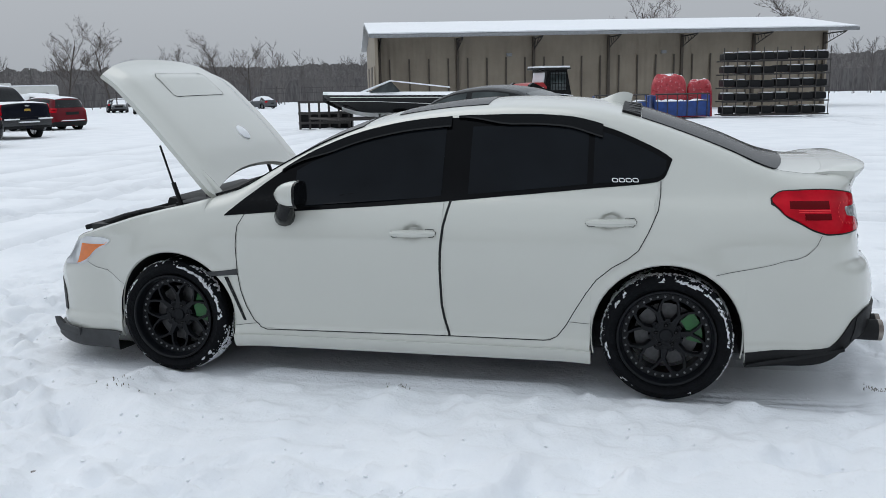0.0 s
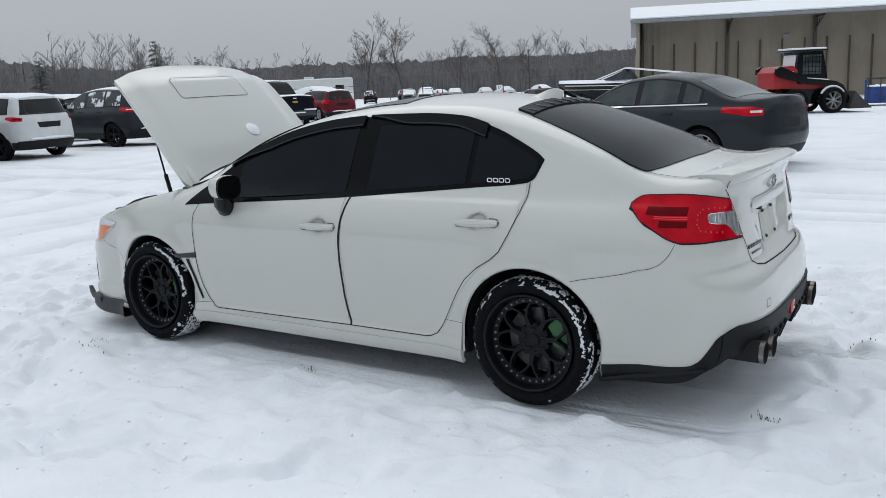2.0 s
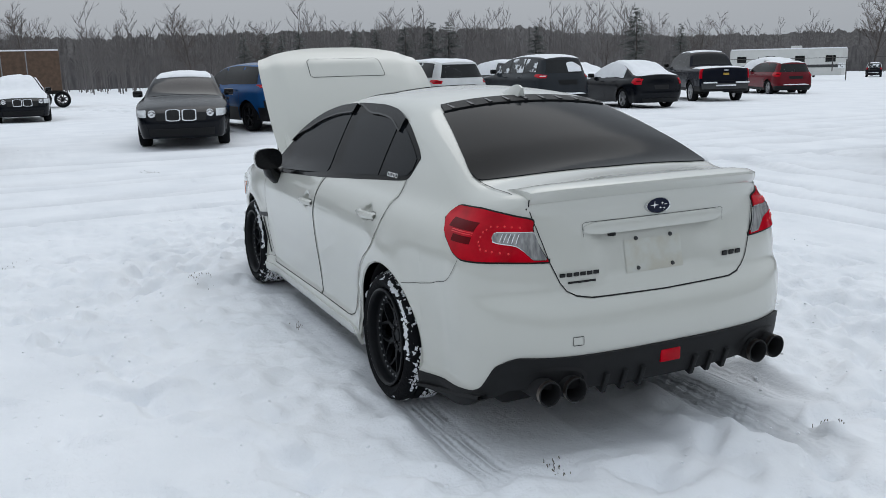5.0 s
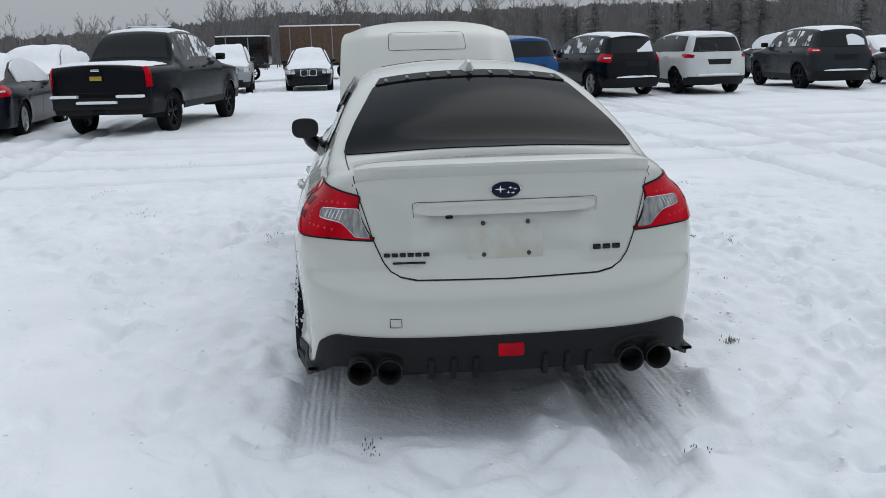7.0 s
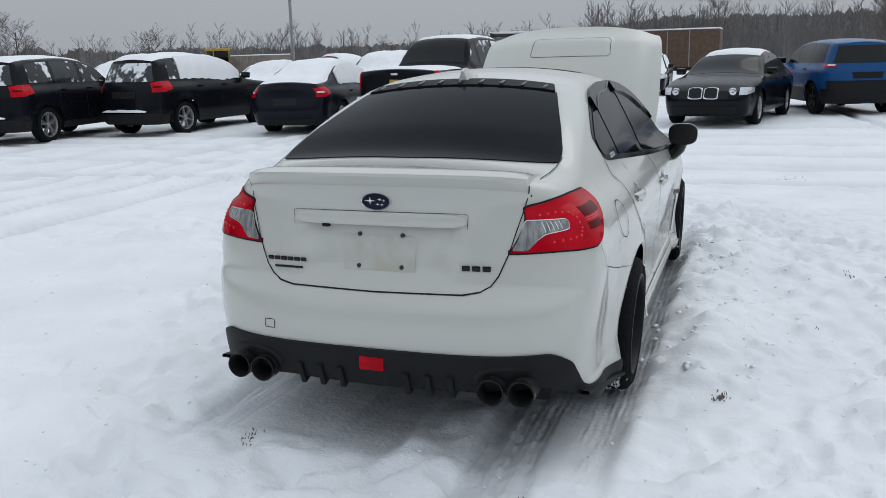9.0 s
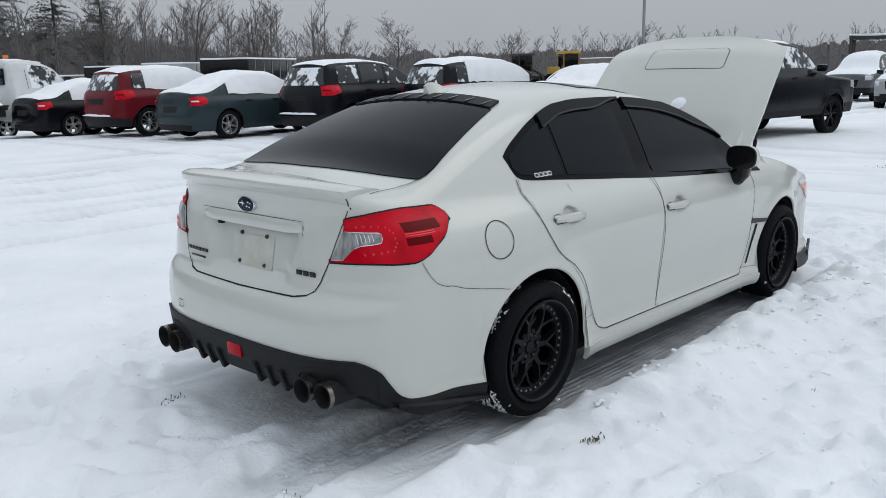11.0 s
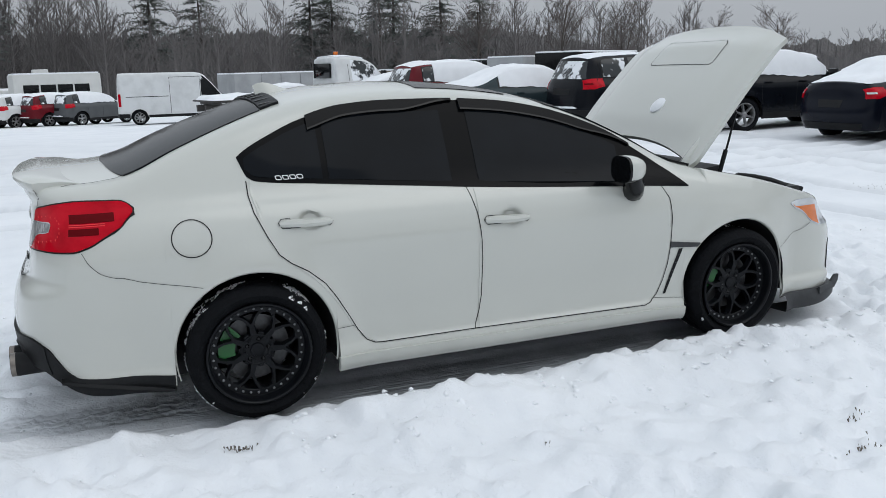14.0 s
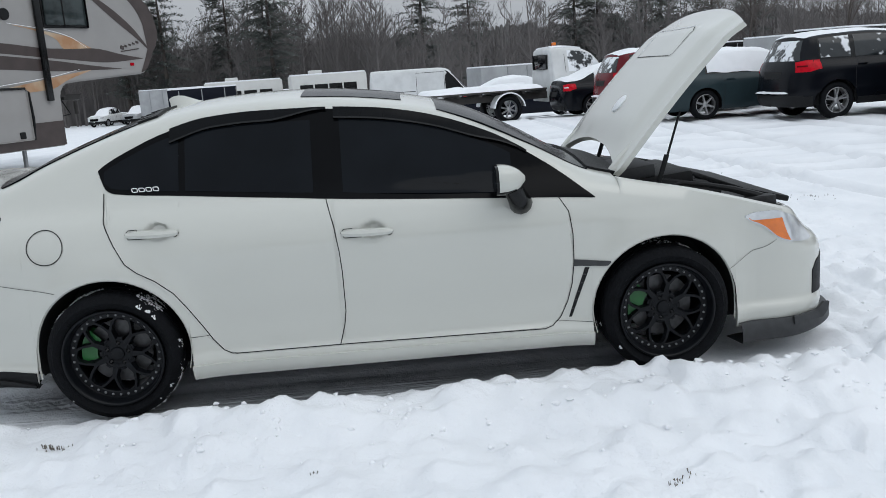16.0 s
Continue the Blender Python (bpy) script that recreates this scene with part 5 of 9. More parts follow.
    me.transform(Matrix.Translation(rear_pt(0, 1.005, 0.004)) @ Matrix.Diagonal((1, 1.12, 0.60, 1)))
    part("badge_ring", me, "chrome", badge)
    stars = []
    for cy, cz, r in ((-0.022, 0.003, 0.019), (0.018, 0.009, 0.008), (0.036, 0.004, 0.008), (0.010, -0.010, 0.008), (0.028, -0.012, 0.008)):
        b_ = rear_pt(0, 1.005, 0.0175)
        pts = []
        for k in range(8):
            rr = r if k % 2 == 0 else r * 0.24
            if k in (0, 4):
                rr *= 1.25
            a = math.pi / 4 * k
            pts.append((b_[0], cy + rr * math.cos(a), b_[2] + cz + rr * 0.8 * math.sin(a)))
        stars.append((pts, [tuple(range(8))]))
    v, f = join(stars)
    part("badge_marks", mesh("badge_marks", v, f), "chrome", badge)
    # plain bars for the lettering
    for k in range(3):
        p = rear_pt(0.365 + k * 0.04, 0.762, 0.004)
        q = rear_pt(0.365 + k * 0.04 + 0.02, 0.762)
        bm_ = box_bm((0.006, 0.032, 0.021), 0.003, (0, 0, 0), rot=Matrix.Rotation(-math.atan2(q[0] + 0.004 - p[0], 0.02), 4, 'Z'))
        bmesh.ops.translate(bm_, vec=p, verts=bm_.verts)
        part("model_bar", bm_mesh("model_bar", bm_), "gloss_black", car)
    for k in range(6):
        p = rear_pt(-0.476 + k * 0.031, 0.762, 0.004)
        q = rear_pt(-0.476 + k * 0.031 + 0.02, 0.762)
        bm_ = box_bm((0.005, 0.025, 0.016), 0.002, (0, 0, 0), rot=Matrix.Rotation(-math.atan2(q[0] + 0.004 - p[0], 0.02), 4, 'Z'))
        bmesh.ops.translate(bm_, vec=p, verts=bm_.verts)
        part("brand_bar", bm_mesh("brand_bar", bm_), "gloss_black", car)
    p = rear_pt(-0.39, 0.730, 0.003)
    q = rear_pt(-0.36, 0.730)
    bm_ = box_bm((0.004, 0.13, 0.009), 0.002, (0, 0, 0), rot=Matrix.Rotation(-math.atan2(q[0] + 0.003 - p[0], 0.03), 4, 'Z'))
    bmesh.ops.translate(bm_, vec=p, verts=bm_.verts)
    part("badge_bar", bm_mesh("badge_bar", bm_), "gloss_black", car)
    # black rear valance with fins and the red fog lamp
    def val_top(u):
        return curve([(2.20, 0.408), (2.28, 0.438), (2.36, 0.452), (2.6, 0.447), (2.86, 0.443)])(u)
    for sg in (-1, 1):
        part("rear_valance", S.flank("rear_valance", np.linspace(2.22, 2.86, 34), curve([(2.2, 0.295), (2.4, 0.318), (2.6, 0.305), (2.86, 0.285)]), val_top, 10, sg, 0.012, 0.05), "black_plastic", car, "black rear diffuser")
        for y in (0.14, 0.23, 0.32):
            x = rear_pt(y, 0.32)[0]
            fm = box_bm((0.075, 0.024, 0.10), 0.006, (x - 0.014, sg * y, 0.318), rot=Matrix.Rotation(0.35, 4, 'Y'))
            bmesh.ops.translate(fm, vec=(0, 0, 0), verts=fm.verts)
            part("diffuser_fin", bm_mesh("diffuser_fin", fm), "black_plastic", car)
        cut = []
        for a in np.linspace(0, math.pi, 15):
            y, z = 0.5425 + 0.135 * math.cos(a), 0.325 + 0.085 * math.sin(a) ** 0.6
            x = rear_pt(y, z)[0]
            cut.append([(x + 0.014, sg * y, z), (x + 0.014, sg * (0.5425 + 0.117 * math.cos(a)), 0.325 + 0.07 * math.sin(a) ** 0.6), (x - 0.09, sg * (0.5425 + 0.112 * math.cos(a)), 0.325 + 0.066 * math.sin(a) ** 0.6)])
        part("exhaust_surround", sheet("exhaust_surround", np.array(cut)), "gap", car)
    bm_ = box_bm((0.03, 0.105, 0.056), 0.006, (2.338, 0, 0.382), rot=None)
    part("rear_fog_lamp", bm_mesh("rear_fog_lamp", bm_), "lens_red", car, "red rear fog lamp in the diffuser")
    rear_line("tow_cover_joint", [(-0.475, 0.49), (-0.475, 0.525), (-0.43, 0.525), (-0.43, 0.49), (-0.475, 0.49)], 0.003, 0.003)
    # raised lip spoiler on the boot
    lp = []
    for t in np.linspace(-1, 1, 49):
        y = 0.588 * t
        drop = 0.012 * abs(t) ** 3 + 0.012 * abs(t) ** 10
        xr_ = float(rear_pt(y, 1.085)[0])
        e = 1 - abs(t) ** 14
        lp.append([(xr_ - 0.20, y, deck(xr_ - 0.20, y) + 0.001), (xr_ - 0.12, y, max(1.122 - drop + 0.006 * e, deck(xr_ - 0.12, y) + 0.003)), (xr_ - 0.035, y, 1.124 - drop + 0.008 * e), (xr_ - 0.010 + 0.012 * e, y, 1.120 - drop),
                   (xr_ - 0.008 + 0.012 * e, y, 1.109 - drop), (xr_ - 0.012, y, 1.086 - drop), (xr_ - 0.03, y, 1.068 - drop)])
    lip_arr = np.array(lp)
    caps = []
    for row in (lip_arr[0], lip_arr[-1]):
        sec = [tuple(p) for p in row] + [(row[-1][0] - 0.02, row[0][1], 1.02), (row[0][0], row[0][1], 1.03)]
        caps.append((sec, [tuple(range(len(sec)))]))
    part("boot_spoiler", sheet("boot_spoiler", lip_arr), "paint_white", car, "white lip spoiler on the boot lid")
    for v, f in caps:
        part("spoiler_end", mesh("spoiler_end", v, f), "paint_white", car)
    # front lip
    fl_ = []
    for u in np.concatenate([np.linspace(-1.70, -1.78, 3), np.linspace(-1.8, -2.78, 24)]):
        p = S.at(np.array(u), np.array(0.2))
        n_ = Vector((p[0] + 1.5, p[1] * 1.3, 0)).normalized()
        ext = 0.062
        up = 0.03 * smooth01(-1.8, -2.2, u)
        fl_.append([(p[0], p[1] - 0.03, 0.195), (p[0] + n_.x * ext * 0.35, p[1] + n_.y * 0.012, 0.188), (p[0] + n_.x * ext, p[1] + n_.y * 0.022, 0.158 + up * 0.4), (p[0] + n_.x * ext * 1.1, p[1] + n_.y * 0.022, 0.10 + up), (p[0] + n_.x * ext * 0.9, p[1] + n_.y * 0.016, 0.088 + up), (p[0] + 0.02, p[1] - 0.12, 0.09 + up)])
    arr = np.array(fl_)
    arr2 = arr[::-1] * (1, -1, 1)
    part("front_lip", sheet("front_lip", np.concatenate([arr, arr2]), flip=True), "lip_grey", car, "grey plastic front lip spoiler")
    for sg in (-1, 1):
        wing = [(-1.99, 0.825, 0.155), (-2.165, 0.765, 0.165), (-2.195, 0.757, 0.20), (-2.20, 0.757, 0.24), (-2.17, 0.762, 0.242), (-2.125, 0.775, 0.205), (-1.99, 0.825, 0.195)]
        a_ = [(x, sg * y, z) for x, y, z in wing]
        b_ = [(x + 0.004, sg * (y - 0.014), z) for x, y, z in wing]
        k = len(wing)
        part("lip_winglet", mesh("lip_winglet", a_ + b_, [tuple(range(k)), tuple(range(2 * k - 1, k - 1, -1))] + [(i, (i + 1) % k, k + (i + 1) % k, k + i) for i in range(k)], smooth=False), "lip_grey", car, "grey upturned lip end")
    # floor pan
    part("floor_pan", bm_mesh("floor_pan", box_bm((4.1, 1.3, 0.16), 0.03, (0.0, 0, 0.25))), "gap", car)
    for sg in (-1, 1):
        box("floor_edge", (1.9, 0.3, 0.1), (0.0, sg * 0.66, 0.23), "gap", car, 0.02)
    # bonnet, raised on gas struts
    ang = radians(47.5)
    hx, hz = -1.115, 0.975
    ns_, nt_ = 40, 41
    H = np.zeros((ns_, nt_, 3))
    H2 = np.zeros((ns_, nt_, 3))
    wid = curve([(0.0, 0.66), (0.05, 0.70), (0.3, 0.71), (0.6, 0.70), (0.8, 0.69), (0.9, 0.675), (0.98, 0.645), (1.06, 0.60)])
    for i in range(ns_):
        for j in range(nt_):
            t = -1 + 2 * j / (nt_ - 1)
            s0 = i / (ns_ - 1)
            back = 0.135 * (1 - abs(t) ** 2.2)
            front_ = 1.055 - 0.10 * abs(t) ** 3.2
            s_ = back + (front_ - back) * s0
            y = wid(s_) * t
            lift = 0.026 * math.sin(math.pi * min(1, s_ / 1.05)) - 0.028 * abs(t) ** 2.5 + 0.02 * smooth01(0.62, 0.5, abs(y)) * smooth01(0.1, 0.3, s_)
            lift -= 0.042 * smooth01(0.82, 1.05, s_)
            # scoop
            sc = smooth01(0.318, 0.298, abs(y) + 0.05 * (s_ - 0.7)) * smooth01(0.665, 0.70, s_) * smooth01(0.895, 0.88, s_)
            lift += sc * (0.003 + 0.009 * smooth01(0.68, 0.88, s_))
            H[i, j] = (hx - s_ * math.cos(ang) + lift * math.sin(ang), y, hz + s_ * math.sin(ang) + lift * math.cos(ang))
            l2 = lift - 0.03 - sc * 0.03
            H2[i, j] = (hx - s_ * math.cos(ang) + l2 * math.sin(ang), y * 0.985, hz + s_ * math.sin(ang) + l2 * math.cos(ang))
    hood = part("bonnet", sheet("bonnet", H), "paint_white", car, "raised white bonnet with a scoop")
    part("bonnet_underside", sheet("bonnet_underside", H2, flip=True), "carbon", hood)
    idx = [(i, 0) for i in range(ns_)] + [(ns_ - 1, j) for j in range(nt_)] + [(i, nt_ - 1) for i in range(ns_ - 1, -1, -1)] + [(0, j) for j in range(nt_ - 1, -1, -1)]
    part("bonnet_edge", sheet("bonnet_edge", np.array([[H[a], H2[a]] for a in idx])), "paint_white", hood)

    def hood_pt(s_, y, off):
        t = y / float(wid(s_))
        fs = (s_ - 0.135 * (1 - abs(t) ** 2.2)) / (1.055 - 0.10 * abs(t) ** 3.2 - 0.135 * (1 - abs(t) ** 2.2)) * (ns_ - 1)
        fj = (t + 1) / 2 * (nt_ - 1)
        i, j = int(min(max(fs, 0), ns_ - 2)), int(min(max(fj, 0), nt_ - 2))
        a, b = fs - i, fj - j
        p = H[i, j] * (1 - a) * (1 - b) + H[i + 1, j] * a * (1 - b) + H[i, j + 1] * (1 - a) * b + H[i + 1, j + 1] * a * b
        return np.array([p[0] + off * math.sin(ang), p[1], p[2] + off * math.cos(ang)])

    pts = [(0.705, -0.312), (0.685, -0.292), (0.685, 0.292), (0.705, 0.312), (0.86, 0.304), (0.885, 0.278), (0.885, -0.278), (0.86, -0.304), (0.705, -0.312)]
    A = []
    for (s0, y0), (s1, y1) in zip(pts[:-1], pts[1:]):
        for t in np.linspace(0, 1, 16, endpoint=False):
            s_, y = s0 + (s1 - s0) * t, y0 + (y1 - y0) * t
            d = Vector((s1 - s0, y1 - y0)).normalized()
            A.append([hood_pt(s_ - d.y * 0.002, y + d.x * 0.002, 0.002), hood_pt(s_ + d.y * 0.002, y - d.x * 0.002, 0.002)])
    A.append(A[0])
    part("scoop_joint", sheet("scoop_joint", np.array(A)), "gap", hood)
    for sg in (-1, 1):
        v, f = tube([(-1.36, sg * 0.64, 0.86), (-1.415, sg * 0.635, 1.03)], 0.013, 8)
        v2, f2 = tube([(-1.41, sg * 0.635, 1.0), (-1.49, sg * 0.62, 1.24)], 0.006, 8)
        v, f = join([(v, f), (v2, f2)])
        part("gas_strut", mesh("gas_strut", v, f), "black_plastic", car, "black gas strut holding up the bonnet")
        v, f = tube([(-1.13, sg * 0.62, 0.90), (-1.15, sg * 0.622, 0.97), (-1.20, sg * 0.62, 1.03), (-1.30, sg * 0.612, 1.12)], [0.04, 0.032, 0.028, 0.03], 8)
        part("bonnet_hinge", mesh("bonnet_hinge", v, f), "paint_white", car)
    # snow left on the bonnet
    for (s_, y, r_) in ((0.36, 0.1, 0.062), (0.08, 0.0, 0.0)):
        if r_:
            c = hood_pt(s_, y, 0.0)
            v, f = lathe([(r_, -0.012), (r_ * 0.9, 0.006), (r_ * 0.6, 0.012), (0.001, 0.015)], 16, "z")
            me = mesh("snow_patch", v, f)
            me.transform(Matrix.Translation(c) @ Matrix.Rotation(ang, 4, 'Y'))
            part("snow_patch", me, "snow_soft", hood, "small patch of snow")
    # wheels
    hero_wheel(car, -1.335, -1, 0, -2)
    hero_wheel(car, 1.328, -1, 20, -2.5)
    hero_wheel(car, -1.322, 1, 40, -2)
    hero_wheel(car, 1.328, 1, 10, -2.5)
    return car


M["exhaust_tip"] = material("burnt_steel", (0.30, 0.27, 0.24), 0.3, metal=1.0, color2=(0.12, 0.10, 0.09), vary=0.3, scale=12)
build_hero()


# ---- parked vehicles ----
def paint(name, c, rough=0.2, coat=0.0):
    if name not in M:
        M[name] = material(name, c, rough, coat=coat, vary=0.12, scale=2.5, spec=0.17, speck=(0.33, 7, tuple(min(1, x * 0.92 + 0.003) for x in c)))
    return name


paint("paint_charcoal", (0.025, 0.029, 0.034))
paint("paint_black", (0.0045, 0.0056, 0.0085))
paint("paint_navy", (0.0055, 0.0072, 0.0135))
paint("paint_blue", (0.012, 0.075, 0.22))
paint("paint_red", (0.16, 0.010, 0.016))
paint("paint_teal", (0.026, 0.042, 0.048))
paint("paint_silver", (0.33, 0.34, 0.35), 0.35)
paint("paint_grey", (0.10, 0.105, 0.11), 0.35)
paint("paint_fleet_white", (0.66, 0.67, 0.67), 0.4)
paint("paint_maroon", (0.13, 0.010, 0.016))
M["gold_badge"] = material("gold_metal", (0.55, 0.36, 0.08), 0.35, metal=0.8, vary=0.2, scale=20)
M["alloy"] = material("silver_alloy", (0.45, 0.45, 0.46), 0.35, metal=0.8, vary=0.2, scale=20)
M["car_glass"] = material("car_glass", (0.005, 0.006, 0.007), 0.06, spec=0.3, vary=0.2, scale=3)
M["frost_glass"] = material("frosted_car_glass", (0.02, 0.024, 0.027), 0.12, spec=0.5, speck=(0.47, 1.8, (0.8, 0.82, 0.85), 3), vary=0.2, scale=6)
M["interior_grey"] = material("grey_window", (0.042, 0.054, 0.055), 0.07, spec=0.4, vary=0.5, scale=3.5)

WHEELS = {}


def wheel_set(R, w, style):
    key = (round(R, 2), round(w, 2), style)
    if key not in WHEELS:
        rim = R * 0.70
        n, bw, sp = {"five": (5, 0.022, 0.16), "ten": (10, 0.014, 0.0), "six": (6, 0.03, 0.0), "steel": (8, 0.03, 0.0)}[style]
        WHEELS[key] = (tyre_mesh(R, w, rim, plain=True), simple_rim_mesh(rim, n, bw, sp))
    return WHEELS[key]


def add_wheel(car, x, y, R, w, style, rim_mat, sign, steer=0):
    t, r = wheel_set(R, w, style)
    if not t.materials:
        t.materials.append(M["rubber"])
    h = new("wheel")
    h.parent = car
    h.matrix_local = pose(x, y, R - 0.015, 0, 0, (0 if sign > 0 else 180) + steer)
    part("tyre", t, None, h)
    rm = part("rim", r, None, h)
    if not r.materials:
        r.materials.append(M["alloy"])
    rm.material_slots[0].link = 'OBJECT'
    rm.material_slots[0].material = M[rim_mat]
    return h


KINDS = {
    "sedan": dict(L=4.85, H=1.47, W=1.84,
                  top=[(-2.46, 0.60), (-2.32, 0.70), (-2.0, 0.83), (-1.3, 0.96), (-1.0, 1.0), (-0.85, 1.05), (-0.3, 1.34), (0.0, 1.43), (0.5, 1.47), (1.0, 1.42), (1.4, 1.28), (1.75, 1.13), (1.92, 1.10), (2.3, 1.09), (2.46, 1.0)],
                  half=[(0.15, 0.80), (0.25, 0.86), (0.5, 0.895), (0.75, 0.91), (0.9, 0.87), (0.96, 0.80), (1.1, 0.74), (1.3, 0.65), (1.5, 0.55)],
                  front=[(0.15, -2.3), (0.5, -2.43), (0.7, -2.36), (0.8, -2.25), (1.0, -2.1)], rear=[(0.15, 2.28), (0.5, 2.43), (0.8, 2.38), (1.0, 2.36), (1.1, 2.3)],
                  xf=-1.95, xr=1.98, axle=1.42, R=0.335, sill=0.2, win=[(-0.86, 1.38)], belt=(0.95, 1.0), roof=(-0.25, 1.2), ws=(-0.95, -0.3), rw=(1.2, 1.85), pillars=(0.22, 1.0), lamp=(0.78, 0.98), hl=(0.62, 0.76)),
    "suv": dict(L=4.65, H=1.69, W=1.86,
                top=[(-2.36, 0.70), (-2.22, 0.93), (-1.9, 1.03), (-1.2, 1.11), (-0.98, 1.15), (-0.4, 1.52), (0.0, 1.63), (0.6, 1.68), (1.4, 1.66), (1.95, 1.60), (2.2, 1.55)],
                half=[(0.2, 0.82), (0.35, 0.88), (0.6, 0.915), (0.95, 0.92), (1.06, 0.87), (1.12, 0.82), (1.3, 0.775), (1.5, 0.71), (1.62, 0.64), (1.8, 0.5)],
                front=[(0.2, -2.2), (0.5, -2.32), (0.9, -2.26), (1.05, -2.0), (1.3, -1.95)], rear=[(0.2, 2.2), (0.45, 2.33), (0.7, 2.30), (1.0, 2.25), (1.15, 2.2), (1.45, 2.03), (1.6, 1.95), (1.8, 1.88)],
                xf=-1.88, xr=1.72, axle=1.36, R=0.365, sill=0.25, win=[(-0.95, 1.82)], belt=(1.1, 1.16), roof=(-0.3, 1.95), ws=(-1.1, -0.38), rw=None, pillars=(0.12, 1.0), lamp=(0.92, 1.14), hl=(0.78, 0.92)),
    "pickup": dict(L=5.65, H=1.94, W=2.0,
                   top=[(-2.82, 0.85), (-2.68, 1.12), (-1.7, 1.22), (-1.35, 1.27), (-0.8, 1.76), (-0.45, 1.88), (0.2, 1.93), (0.75, 1.90), (0.92, 1.82), (1.22, 1.44), (1.34, 1.33), (1.5, 1.305), (2.6, 1.30), (2.8, 1.28)],
                   half=[(0.3, 0.9), (0.45, 0.96), (0.8, 0.99), (1.15, 0.985), (1.25, 0.93), (1.3, 0.87), (1.5, 0.80), (1.8, 0.70), (2.0, 0.6)],
                   front=[(0.3, -2.7), (0.6, -2.8), (1.0, -2.78), (1.2, -2.6), (1.5, -2.5)], rear=[(0.3, 2.7), (0.5, 2.78), (0.6, 2.74), (1.25, 2.72), (1.4, 2.7)],
                   xf=-2.4, xr=2.5, axle=1.66, R=0.40, sill=0.42, win=[(-1.2, 1.15)], belt=(1.27, 1.31), roof=(-0.5, 0.8), ws=(-1.3, -0.55), rw=(0.93, 1.25), pillars=(0.0, 0.75), lamp=(0.90, 1.25), hl=(0.9, 1.08)),
    "van": dict(L=5.9, H=2.5, W=2.05,
                top=[(-2.95, 0.85), (-2.8, 1.12), (-2.45, 1.27), (-2.25, 1.38), (-1.55, 2.15), (-1.25, 2.38), (-0.8, 2.46), (2.5, 2.48), (2.9, 2.45)],
                half=[(0.3, 0.95), (0.5, 1.0), (1.0, 1.02), (1.6, 1.0), (2.2, 0.95), (2.4, 0.88), (2.6, 0.8)],
                front=[(0.3, -2.8), (0.6, -2.92), (1.0, -2.85), (1.3, -2.6), (2.2, -2.2)], rear=[(0.3, 2.85), (0.5, 2.9), (1.5, 2.88), (2.4, 2.8), (2.6, 2.7)],
                xf=-2.5, xr=2.6, axle=1.85, R=0.36, sill=0.35, win=[(-2.15, -1.2)], belt=(1.3, 1.35), roof=(-1.2, 2.7), ws=(-2.3, -1.5), rw=None, pillars=(-1.2,), lamp=(0.9, 1.5), hl=(0.85, 1.1)),
}


